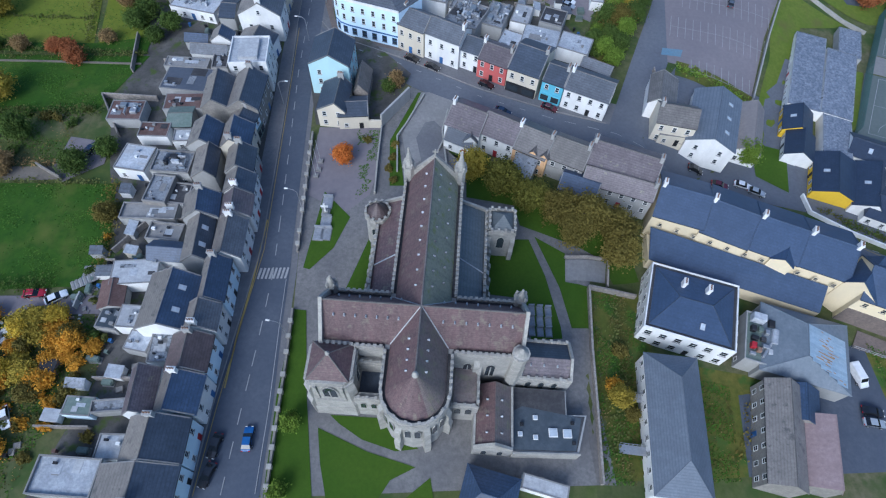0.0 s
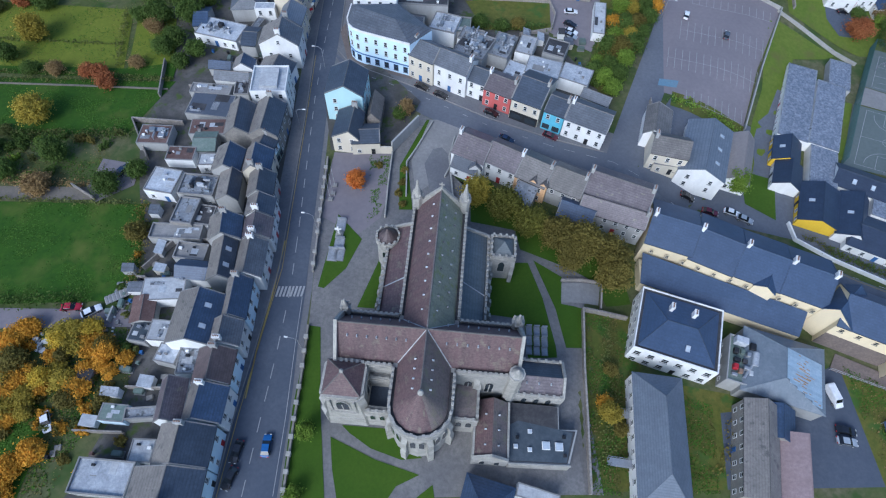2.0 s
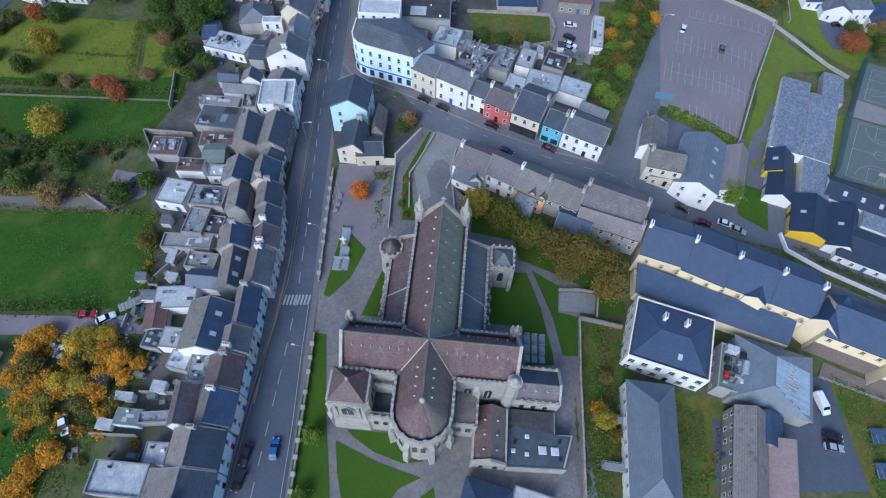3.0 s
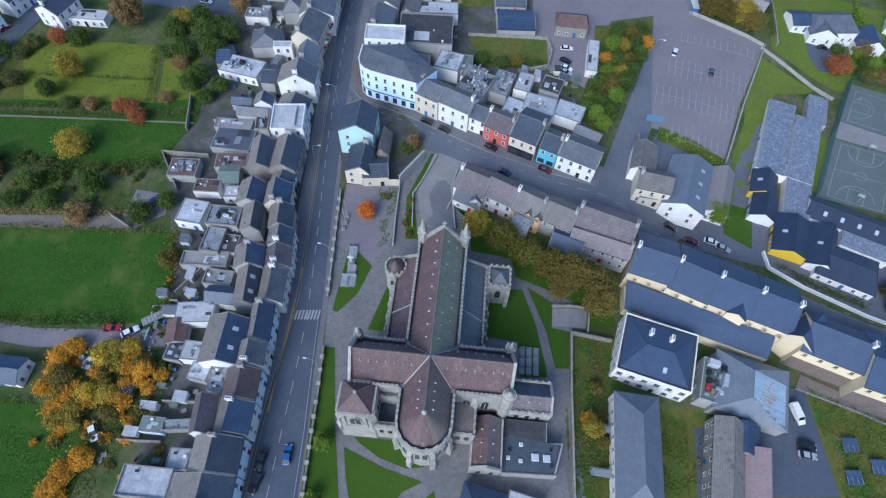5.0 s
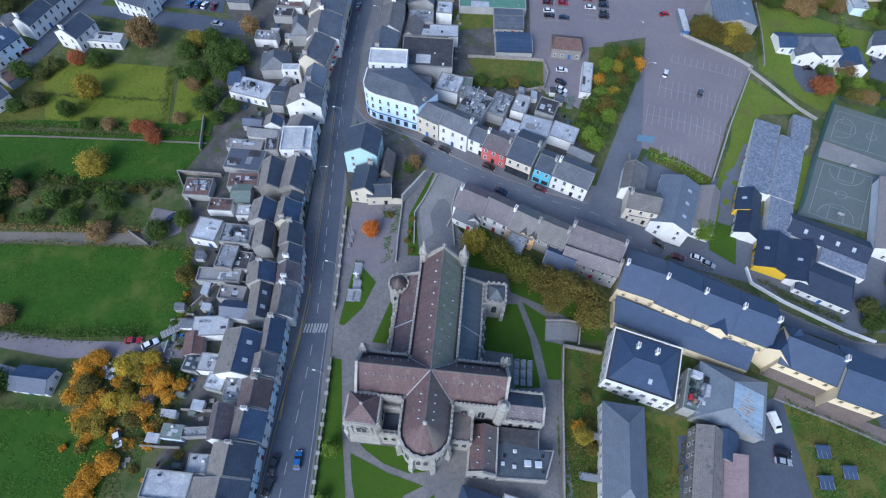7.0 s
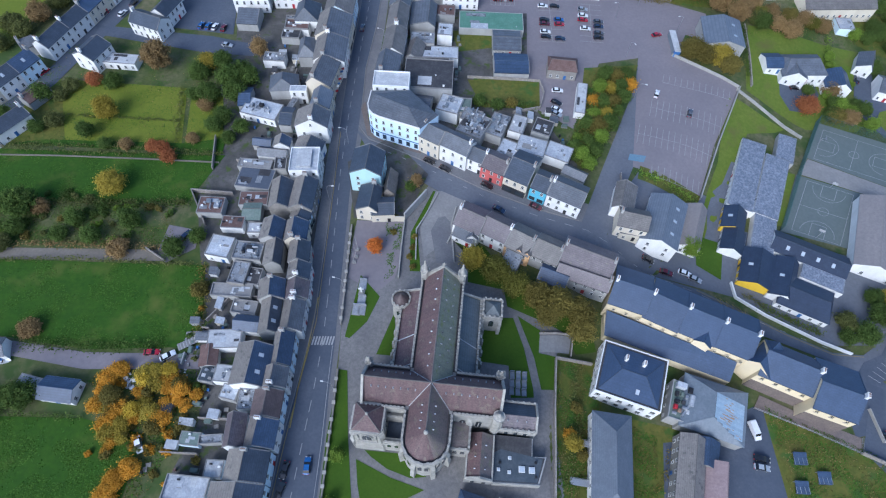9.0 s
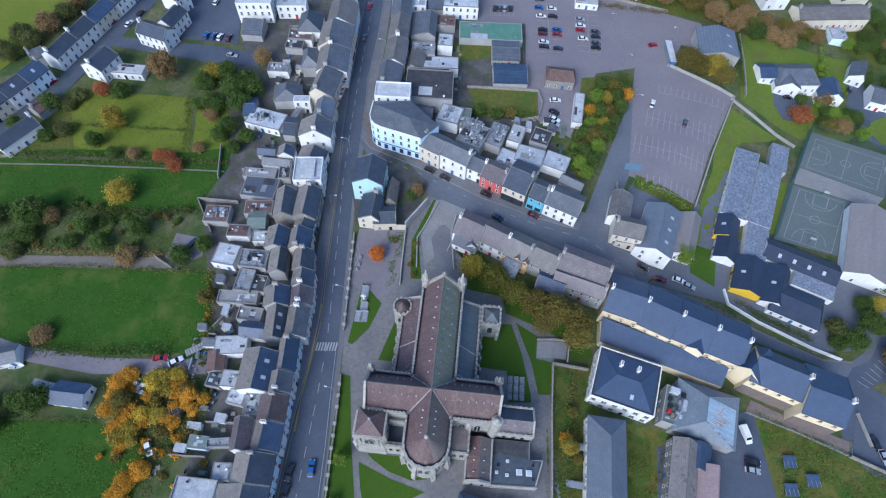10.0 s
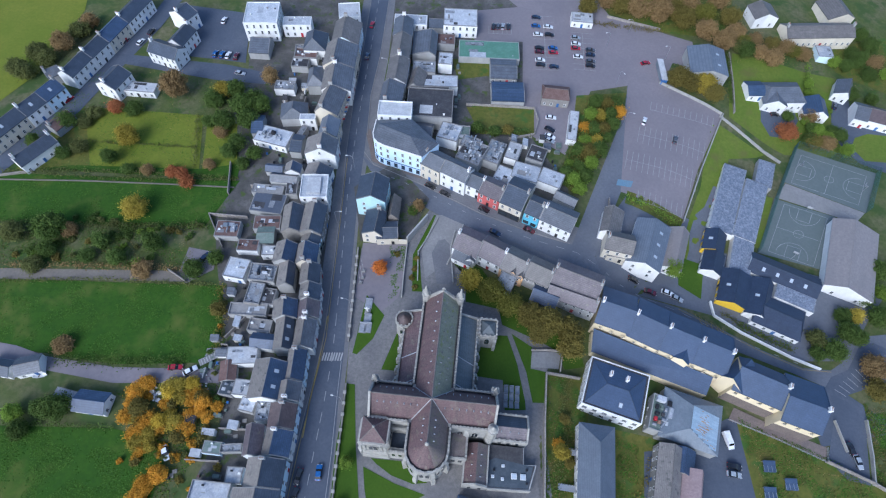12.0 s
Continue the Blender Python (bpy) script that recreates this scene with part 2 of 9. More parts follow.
surface("leaf_olive", (0.183, 0.153, 0.038), (0.229, 0.191, 0.048), (0.110, 0.092, 0.023), **LF)
surface("leaf_orange", (0.620, 0.330, 0.035), (0.740, 0.400, 0.045), (0.400, 0.200, 0.025), spots=((0.10, 0.09, 0.02), 0.3, 0.58, 0.7), **LF)
surface("leaf_gold", (0.560, 0.420, 0.050), (0.680, 0.500, 0.060), (0.360, 0.250, 0.030), **LF)
surface("leaf_russet", (0.36, 0.13, 0.05), (0.44, 0.18, 0.07), (0.24, 0.09, 0.04), **LF)
surface("leaf_fire", (0.62, 0.20, 0.04), (0.74, 0.28, 0.06), (0.42, 0.13, 0.03), **LF)
surface("leaf_moss", (0.171, 0.167, 0.032), (0.213, 0.208, 0.040), (0.103, 0.100, 0.019), **LF)
surface("leaf_brown", (0.300, 0.205, 0.090), (0.375, 0.256, 0.112), (0.180, 0.123, 0.054), **LF)
surface("leaf_yellow", (0.396, 0.312, 0.048), (0.495, 0.390, 0.060), (0.238, 0.187, 0.029), **LF)
surface("leaf_green", (0.094, 0.143, 0.031), (0.118, 0.180, 0.039), (0.057, 0.086, 0.019), **LF)
surface("leaf_lime", (0.190, 0.280, 0.040), (0.247, 0.364, 0.052), (0.105, 0.154, 0.022), **LF)
surface("leaf_hedge", (0.140, 0.153, 0.047), (0.175, 0.191, 0.059), (0.084, 0.092, 0.028), **LF)


def leafy(name):
    """Lets light through the leaves."""
    nt = MATS[name].node_tree
    bsdf, outp = nt.nodes["Principled BSDF"], nt.nodes["Material Output"]
    tr, mx = nt.nodes.new("ShaderNodeBsdfTranslucent"), nt.nodes.new("ShaderNodeMixShader")
    nt.links.new(bsdf.inputs["Base Color"].links[0].from_socket, tr.inputs["Color"])
    mx.inputs[0].default_value = 0.4
    nt.links.new(bsdf.outputs[0], mx.inputs[1]), nt.links.new(tr.outputs[0], mx.inputs[2])
    nt.links.new(mx.outputs[0], outp.inputs["Surface"])


for leaf_name in [k for k in MATS if k.startswith("leaf_")]:
    leafy(leaf_name)


def glossy(name, colour, rough=0.15, metal=0.0, coat=0.0):
    m = bpy.data.materials.new(name)
    m.use_nodes = True
    nt = m.node_tree
    b = nt.nodes["Principled BSDF"]
    tc = nt.nodes.new("ShaderNodeTexCoord")
    n = noise_out(nt, tc.outputs["Object"], 1.3, 3.0)
    nt.links.new(mix_node(nt, ramp(nt, n, 0.3, 0.7), colour, tuple(v * 0.8 for v in colour)), b.inputs["Base Color"])
    b.inputs["Roughness"].default_value, b.inputs["Metallic"].default_value, b.inputs["Coat Weight"].default_value = rough, metal, coat
    MATS[name] = m
    return m


glossy("window_glass", (0.035, 0.045, 0.055), 0.08)
glossy("skylight_glass", (0.45, 0.50, 0.55), 0.2)
glossy("car_glass", (0.012, 0.014, 0.018), 0.06)
glossy("lamp_clear", (0.7, 0.7, 0.68), 0.15)
glossy("lamp_red", (0.4, 0.02, 0.02), 0.2)
for car_colour, rgb in dict(red=(0.35, 0.012, 0.03), white=(0.75, 0.76, 0.78), black=(0.012, 0.012, 0.016), blue=(0.02, 0.10, 0.30),
                            silver=(0.40, 0.43, 0.46), navy=(0.015, 0.03, 0.07), grey=(0.10, 0.11, 0.13), maroon=(0.10, 0.01, 0.02)).items():
    glossy("car_" + car_colour, rgb, 0.25, 0.2 if car_colour in ("silver", "grey") else 0.0, 0.6)


# ---- builders ----
def smooth_step(t):
    t = min(max(t, 0.0), 1.0)
    return t * t * (3 - 2 * t)


def height(x, y):
    """The lie of the land: level round the church, six metres lower in the east."""
    n = max(0.0, y - 30)
    return -6.0 * smooth_step((x - 30 - 0.62 * n) / (20 + 0.25 * n))


def mesh_of(name, bm):
    bmesh.ops.recalc_face_normals(bm, faces=bm.faces[:])
    me = bpy.data.meshes.new(name)
    bm.to_mesh(me)
    bm.free()
    return me


def part(name, bm, material, parent=None, label="", at=None):
    ob = new(name, mesh_of(name, bm))
    ob.data.materials.append(MATS[material])
    ob.parent = parent
    if at is not None:
        ob.matrix_basis = at
    if label:
        ob["label"] = label
    return ob


SHARED = {}


def shared(key, name, material, build, parent, at, label=""):
    """A part on a mesh that alike parts share."""
    if key not in SHARED:
        bm = bmesh.new()
        build(bm)
        SHARED[key] = mesh_of(name, bm)
        SHARED[key].materials.append(MATS[material])
    ob = new(name, SHARED[key])
    ob.parent = parent
    ob.matrix_basis = at
    if label:
        ob["label"] = label
    return ob


def thing(name, m, label, category, group="", kind=""):
    ob = new(name)
    ob.empty_display_size = 0.5
    ob.matrix_basis = m
    return tagged(ob, label, category, group, kind)


def box(bm, x0, x1, y0, y1, z0, z1, m=None):
    v = [bm.verts.new((x, y, z)) for z in (z0, z1) for x, y in ((x0, y0), (x1, y0), (x1, y1), (x0, y1))]
    for f in ((0, 3, 2, 1), (4, 5, 6, 7), (0, 1, 5, 4), (1, 2, 6, 5), (2, 3, 7, 6), (3, 0, 4, 7)):
        bm.faces.new([v[i] for i in f])
    if m is not None:
        bmesh.ops.transform(bm, matrix=m, verts=v)
    return v


def prism(bm, poly, z0, z1, m=None):
    """A vertical prism on a plan polygon."""
    lo, hi = [bm.verts.new((x, y, z0)) for x, y in poly], [bm.verts.new((x, y, z1)) for x, y in poly]
    bm.faces.new(lo[::-1]), bm.faces.new(hi)
    n = len(poly)
    for i in range(n):
        bm.faces.new((lo[i], lo[(i + 1) % n], hi[(i + 1) % n], hi[i]))
    if m is not None:
        bmesh.ops.transform(bm, matrix=m, verts=lo + hi)


def extrude_x(bm, profile, x0, x1):
    """A profile of (y, z) drawn out along x."""
    a, b = [bm.verts.new((x0, y, z)) for y, z in profile], [bm.verts.new((x1, y, z)) for y, z in profile]
    bm.faces.new(a), bm.faces.new(b[::-1])
    n = len(profile)
    for i in range(n):
        bm.faces.new((a[i], b[i], b[(i + 1) % n], a[(i + 1) % n]))


def slab(bm, corners, thick):
    """A thick plate whose top is the given polygon."""
    top = [bm.verts.new(c) for c in corners]
    low = [bm.verts.new((c[0], c[1], c[2] - thick)) for c in corners]
    bm.faces.new(top), bm.faces.new(low[::-1])
    n = len(top)
    for i in range(n):
        bm.faces.new((top[i], low[i], low[(i + 1) % n], top[(i + 1) % n]))


def cone(bm, x, y, z0, z1, r0, r1, n=8, turn=0.0):
    pts = [(math.cos(turn + 2 * math.pi * i / n), math.sin(turn + 2 * math.pi * i / n)) for i in range(n)]
    lo = [bm.verts.new((x + r0 * a, y + r0 * b, z0)) for a, b in pts]
    bm.faces.new(lo[::-1])
    if r1 < 1e-3:
        t = bm.verts.new((x, y, z1))
        for i in range(n):
            bm.faces.new((lo[i], lo[(i + 1) % n], t))
        return
    hi = [bm.verts.new((x + r1 * a, y + r1 * b, z1)) for a, b in pts]
    bm.faces.new(hi)
    for i in range(n):
        bm.faces.new((lo[i], lo[(i + 1) % n], hi[(i + 1) % n], hi[i]))


def tube(bm, p, q, r, n=6, r2=None):
    p, q = Vector(p), Vector(q)
    m = Matrix.Translation(p) @ (q - p).to_track_quat("Z", "Y").to_matrix().to_4x4()
    k = len(bm.verts)
    cone(bm, 0, 0, 0, (q - p).length, r, r if r2 is None else r2, n)
    bm.verts.ensure_lookup_table()
    bmesh.ops.transform(bm, matrix=m, verts=bm.verts[k:])


def at(x, y, z, turn=0.0):
    return pose(x, y, z, 0, 0, turn)


# ---- windows and doors ----
def window_frame(w, h):
    def build(bm):
        t, d = 0.09, 0.07
        box(bm, -w / 2, w / 2, -d, 0.05, 0, t), box(bm, -w / 2, w / 2, -d, 0.05, h - t, h)
        box(bm, -w / 2, -w / 2 + t, -d, 0.05, t, h - t), box(bm, w / 2 - t, w / 2, -d, 0.05, t, h - t)
        box(bm, -w / 2 + t, w / 2 - t, -d + 0.02, 0.05, h * 0.5 - 0.03, h * 0.5 + 0.03)
    return build


def window(parent, x, y, z, turn, w=1.0, h=1.5, frame_mat="white"):
    """A sash window on a wall that faces local -y after the turn: frame with pane and sill."""
    f = shared(("wf", w, h, frame_mat), "window", frame_mat, window_frame(w, h), parent, at(x, y, z, turn))
    shared(("wp", w, h), "pane", "window_glass", lambda bm: box(bm, -w / 2 + 0.09, w / 2 - 0.09, -0.025, 0.03, 0.09, h - 0.09), f, Matrix())
    shared(("ws", w), "sill", "concrete", lambda bm: box(bm, -w / 2 - 0.08, w / 2 + 0.08, -0.16, 0.02, -0.12, -0.004), f, Matrix())
    return f


def door(parent, x, y, z, turn, w=1.0, h=2.05, mat="dark_joinery"):
    d = shared(("door", w, h, mat), "door", mat, lambda bm: (box(bm, -w / 2, w / 2, -0.06, 0.04, 0, h), box(bm, -w * 0.35, w * 0.35, -0.09, -0.055, 0.2, h * 0.45),
               box(bm, -w * 0.35, w * 0.35, -0.09, -0.055, h * 0.55, h - 0.2)), parent, at(x, y, z, turn))
    shared(("handle",), "handle", "galvanised", lambda bm: box(bm, -0.03, 0.03, -0.14, -0.05, 0.95, 1.12), d, at(w * 0.36, 0, 0))
    return d


def chimney(parent, x, y, z0, z1, mat):
    c = shared(("chim", mat, round(z1 - z0, 1)), "chimney", mat, lambda bm: (box(bm, -0.35, 0.35, -0.7, 0.7, 0, z1 - z0), box(bm, -0.42, 0.42, -0.77, 0.77, z1 - z0 - 0.25, z1 - z0 + 0.004)),
               parent, at(x, y, z0))
    for dy in (-0.42, 0.0, 0.42):
        shared(("pot",), "chimney_pot", "terracotta", lambda bm: cone(bm, 0, 0, 0, 0.5, 0.15, 0.11, 8), c, at(0, dy, z1 - z0))
    return c


def rooflight(parent, x, y, z, slope, glass="skylight_glass"):
    r = shared(("rl",), "rooflight", "galvanised", lambda bm: box(bm, -0.5, 0.5, -0.7, 0.7, -0.05, 0.08), parent, pose(x, y, z, slope))
    shared(("rlp",), "pane", glass, lambda bm: box(bm, -0.42, 0.42, -0.62, 0.62, 0.06, 0.10), r, Matrix())


WALL_WORDS = dict(white="white", cream="cream", cream_w="cream", grey_render="grey", cyan_wall="turquoise",
                  pale_blue="pale blue", sky_wall="bright blue", red_wall="red", yellow_wall="yellow", peach="peach",
                  stone_wall="grey stone", rubble="crumbling rubble", hotel_blue="pale blue")
ROOF_WORDS = dict(sheet_green="green sheet", slate_buff="buff-grey slate", sheet_pink="faded pinkish sheet", roof_mottled="mottled grey felt", sheet_tan="faded tan sheet", slate_pale="pale blue slate", slate_black="blue-black slate", sheet_steel="grey steel sheet", felt_blue="bluish felt", slate_grey="grey slate", slate_dark="dark slate", slate_blue="blue-grey slate", slate_navy="dark blue slate", slate_plum="purplish mossy slate",
                  slate_brown="brown slate", slate_tan="weathered tan slate", rust_roof="rusty red sheet", lead_light="pale flat", lead_stained="stained lead",
                  felt_light="pale felt", felt_dark="dark felt", felt_green="green felt", asphalt="dark felt", concrete="concrete")
KINDS = dict(row=("terraced_house", "terraced house on the main street", "house"), rowg=("terraced_house", "gabled house on the main street", "house"),
             rowf=("terraced_house", "parapeted house on the main street", "house"), rear=("rear_extension", "rear range behind a house", "extension"),
             shed=("outbuilding", "low outbuilding in a back yard", "outbuilding"), hall=("hall", "hall beside a car park", "hall"),
             bung=("bungalow", "bungalow beside a lane", "bungalow"),
             cottage=("cottage", "cottage on the sloping lane", "house"), corner=("corner_house", "tall gabled corner house", "house"),
             cornerw=("corner_house", "gabled house by the churchyard", "house"), cornerx=("rear_extension", "wing by the churchyard", "extension"),
             ruin=("ruined_outhouse", "roofed ruin in a yard", "ruin"), hotel2=("parapet_house", "parapeted street-corner block", "building"),
             rowc=("shop_house", "terraced shop house on the side street", "house"), rowr=("shop_house", "shop house on the side street", "house"),
             rowd=("shop_house", "dark-fronted shop house on the side street", "house"), rowb=("shop_house", "small shop house on the side street", "house"),
             rowe=("terraced_house", "terraced house on the main street", "house"), rows=("terraced_house", "terraced house behind the churchyard", "house"),
             hut=("stone_hut", "hut beside the car park", "hut"), cornh=("corner_house", "house on the road junction", "house"),
             bigw=("gabled_house", "large gabled house on the road", "house"), apart=("apartment_block", "apartment range along the road", "apartments"),
             blockw=("apartment_block", "three-storey square block", "apartments"), hippy=("school_block", "long hip-roofed block in a garden", "building"),
             mill=("stone_range", "old range with small windows", "building"), mill2=("stone_range", "lean range with sheet roof", "building"),
             works=("workshop", "workshop with glazed patch", "workshop"), works2=("plant_block", "block with rooftop plant", "building"),
             school=("school_wing", "school wing", "school"), gym=("sports_hall", "sports hall beside the courts", "hall"),
             villa=("villa", "detached house in a garden", "house"), barn=("barn", "large shed beside the car park", "barn"))


FOOT = []
PLAIN_RIDGE = ("slate_navy", "slate_pale", "slate_black", "sheet_steel", "sheet_tan", "sheet_pink", "slate_blue")


def free_spot(x, y, margin=0.8):
    """Whether a place stands clear of every house."""
    for hx, hy, ang, L, W in FOOT:
        c, s = math.cos(radians(ang)), math.sin(radians(ang))
        u, v = (x - hx) * c + (y - hy) * s, -(x - hx) * s + (y - hy) * c
        if abs(u) < L / 2 + margin and abs(v) < W / 2 + margin:
            return False
    return True


def facade(parent, kind, width, storeys_h, at_side, y, frame_mat="white", ground_door=True, skip_ground=False):
    """Rows of windows along a wall of that width; at_side maps (u, z) to a place and turn."""
    n = max(1, int(width / 2.6))
    levels = max(1, int(storeys_h / 2.7))
    for lv in range(1 if skip_ground and levels > 1 else 0, levels):
        for i in range(n):
            u = (i + 0.5) / n * width - width / 2
            x, yy, turn = at_side(u)
            if lv == 0 and ground_door and i == n // 2:
                door(parent, x, yy, 0.0, turn, 1.0, 2.05, ("dark_joinery", "door_red", "shop_blue")[int(abs(width * 7 + i)) % 3])
            else:
                window(parent, x, yy, lv * storeys_h / levels + 0.9, turn, 1.5 if kind == "blockw" else 1.0, 1.8 if kind == "blockw" else 1.5 if storeys_h > 5 else 1.2, frame_mat)


def gable_windows(parent, kind, W, he, hr, x, turn):
    for lv in range(max(1, int(he / 2.7))):
        for u in ((-W / 4, W / 4) if W > 5 else (0.0,)):
            window(parent, x, u if turn > 0 else -u, lv * 2.8 + 1.0, turn, 1.0, 1.4)
    if hr - he > 3 and W > 8:
        window(parent, x, 0, he + 0.2, turn, 0.9, 1.2)


def house(kind, x, y, z, ang, L, W, he, hr, roof, wall, ridge_off=0.0, sides="A", chim=(), hip=0.0, grow=0.0, lights=0, glaz=0, shop=None):
    """A house with its ridge along local x and its front to local -y."""
    name, words, cat = KINDS[kind]
    L += 2 * grow
    FOOT.append((x, y, ang, L, W))
    h = thing(name, at(x, y, z, ang), WALL_WORDS[wall] + " " + words + ", " + ROOF_WORDS[roof] + " roof", cat, words)
    w2, l2, ry = W / 2, L / 2, -ridge_off
    ry = max(-w2 * 0.8, min(w2 * 0.8, ry))
    deep = -1.5 if z < -0.1 else -0.3
    bm = bmesh.new()
    if hip:
        box(bm, -l2, l2, -w2, w2, deep, he)
    else:
        extrude_x(bm, [(-w2, deep), (w2, deep), (w2, he), (ry, hr - 0.06), (-w2, he)], -l2, l2)
    part("wall", bm, wall, h)
    over, thick = 0.25, 0.16
    # the terrace west of the main street has buff-grey slates on its western slopes
    back = "slate_buff" if kind in ("row", "rear", "rowg") and x < -20 and roof in ("slate_dark", "slate_blue", "slate_grey") else roof
    if hip:
        bm = bmesh.new()
        e = over
        r0, r1 = (-l2 + hip, ry, hr), (l2 - hip, ry, hr)
        a, b, c, d = (-l2 - e, -w2 - e, he - 0.05), (l2 + e, -w2 - e, he - 0.05), (l2 + e, w2 + e, he - 0.05), (-l2 - e, w2 + e, he - 0.05)
        va = [bm.verts.new(p) for p in (a, b, c, d, r0, r1)]
        lo = [bm.verts.new((p[0], p[1], p[2] - thick)) for p in (a, b, c, d)]
        for f in ((0, 1, 5, 4), (2, 3, 4, 5), (1, 2, 5), (3, 0, 4)):
            bm.faces.new([va[i] for i in f])
        for i in range(4):
            bm.faces.new((va[i], lo[i], lo[(i + 1) % 4], va[(i + 1) % 4]))
        bm.faces.new(lo[::-1])
        roof_ob = part("roof", bm, roof, h)
        bm = bmesh.new()
        tube(bm, r0, r1, 0.1)
        for p, q in ((a, r0), (d, r0), (b, r1), (c, r1)):
            tube(bm, p, q, 0.07)
        part("ridge", bm, roof if roof in PLAIN_RIDGE else "slate_tan", roof_ob)
    else:
        for sy in (-1, 1):
            run = abs(sy * w2 - ry)
            drop = (hr - he) / max(run, 0.1) * over
            bm = bmesh.new()
            slab(bm, [(-l2 - 0.12, ry, hr + 0.1), (l2 + 0.12, ry, hr + 0.1), (l2 + 0.12, sy * (w2 + over), he - drop + 0.1), (-l2 - 0.12, sy * (w2 + over), he - drop + 0.1)], thick)
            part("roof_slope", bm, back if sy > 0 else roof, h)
            bm = bmesh.new()
            box(bm, -l2, l2, sy * (w2 + over) - 0.06, sy * (w2 + over) + 0.06, he - drop - 0.1, he - drop + 0.02)
            part("gutter", bm, "dark_joinery" if wall != "white" else "galvanised", h)
        bm = bmesh.new()
        tube(bm, (-l2 - 0.1, ry, hr + 0.1), (l2 + 0.1, ry, hr + 0.1), 0.11)
        part("ridge", bm, roof if roof in PLAIN_RIDGE else "slate_tan", h)
        if kind.startswith(("row", "cottage", "corner", "rear", "apart")) and L > 4:
            for sx in (-1, 1):
                for sy in (-1, 1):
                    bm = bmesh.new()
                    slab(bm, [(sx * l2 - 0.1, ry, hr + 0.2), (sx * l2 + 0.1, ry, hr + 0.2), (sx * l2 + 0.1, sy * w2, he + 0.2), (sx * l2 - 0.1, sy * w2, he + 0.2)], 0.16)
                    part("verge", bm, "slate_blue" if kind == "apart" else "concrete", h)
    slope = math.degrees(math.atan2(hr - he, max(abs(-w2 - ry), 0.1)))
    for i in range(lights):
        u = ((i + 0.5) / lights - 0.5) * L * 0.8
        rooflight(h, u, (-w2 + ry) / 2, (hr + he) / 2 + 0.14, slope)
    if kind.startswith(("row", "cottage")) and not chim and L > 4:
        chim = (int(abs(x + y)) % 2,)
    for end in chim:
        chimney(h, (-l2 + 0.5) if end == 0 else (l2 - 0.5), ry, hr - 1.0, hr + 1.3, "white" if (wall in ("white", "cream_w") or kind == "apart") else "grey_render")
    if "A" in sides:
        if kind == "row" and not shop and int(abs(y * 3)) % 3 == 1:
            shop = ("pale_blue", "dark_joinery", "cream", "cream", "felt_green", "white")[int(abs(y * 5)) % 6]
        if kind == "apart":
            bm = bmesh.new()
            box(bm, -l2 + 0.05, l2 - 0.05, -w2 - 0.14, -w2 + 0.05, -1.4, he - 4.2)
            part("lower_wall", bm, "brown_stone", h, "brown stone lower wall")
            for i in range(max(1, int(L / 3))):
                window(h, (i + 0.5) / max(1, int(L / 3)) * L - l2, -w2, he - 2.2, 0, 1.1, 1.3, "cream_w")
        else:
            facade(h, kind, L, he, lambda u: (u, -w2, 0), 0, skip_ground=bool(shop))
    if "B" in sides:
        facade(h, kind, L, he, lambda u: (u, w2, 180), 0)
    if "E" in sides:
        south = -math.sin(radians(ang))
        if south > 0:
            gable_windows(h, kind, W, he, hr, l2, 90)
        else:
            gable_windows(h, kind, W, he, hr, -l2, -90)
    if shop:
        bm = bmesh.new()
        box(bm, -l2 + 0.15, l2 - 0.15, -w2 - 0.25, -w2 + 0.05, 0.0, 2.9)
        front = part("shopfront", bm, shop, h)
        for k in (-1, 1):
            bm = bmesh.new()
            box(bm, k * l2 * 0.5 - l2 * 0.36, k * l2 * 0.5 + l2 * 0.36, -w2 - 0.3, -w2 - 0.24, 0.6, 2.3)
            part("pane", bm, "window_glass", front)
    if glaz:
        # pale sheets on the front slope, stained with rust about the middle
        fall = (hr - he) / (w2 + ry)
        r5 = random.Random(5)
        n_sheet = 13
        for i in range(n_sheet):
            u0 = -l2 + 1.0 + i * 0.78
            y_top, y_low = ry - 0.3, -w2 + 0.6
            out = abs(u0 + 0.39) - (l2 - hip)
            if out > 0:
                y_top -= out / hip * (w2 + ry)
            if y_top - y_low < 1.5:
                continue
            def roof_z(v):
                return hr - fall * (ry - v) + 0.1
            bm = bmesh.new()
            slab(bm, [(u0, y_low, roof_z(y_low)), (u0 + 0.74, y_low, roof_z(y_low)), (u0 + 0.74, y_top, roof_z(y_top)), (u0, y_top, roof_z(y_top))], 0.08)
            sheet_ob = part("roof_sheet", bm, "sheet_clear", h, "pale translucent roof sheet")
            near = 1 - abs(i - 6) / 6
            for k in range(int(1 + near * 5)):
                mid = (y_low + y_top) / 2 + r5.gauss(0.3, 0.7)
                half = r5.uniform(0.15, 0.3 + near * 0.9)
                e0 = u0 + r5.uniform(0.02, 0.4)
                e1 = e0 + r5.uniform(0.12, 0.34)
                v0, v1 = max(y_low + 0.1, mid - half), min(y_top - 0.1, mid + half)
                if v1 - v0 < 0.1:
                    continue
                bm = bmesh.new()
                zk = 0.012 + 0.004 * k
                slab(bm, [(e0, v0, roof_z(v0) + zk), (e1 - 0.04, v0, roof_z(v0) + zk), (e1, v1, roof_z(v1) + zk), (e0 + 0.05, v1, roof_z(v1) + zk)], 0.02)
                part("rust_patch", bm, "sheet_rust", sheet_ob, "rusty brown stain")
    return h


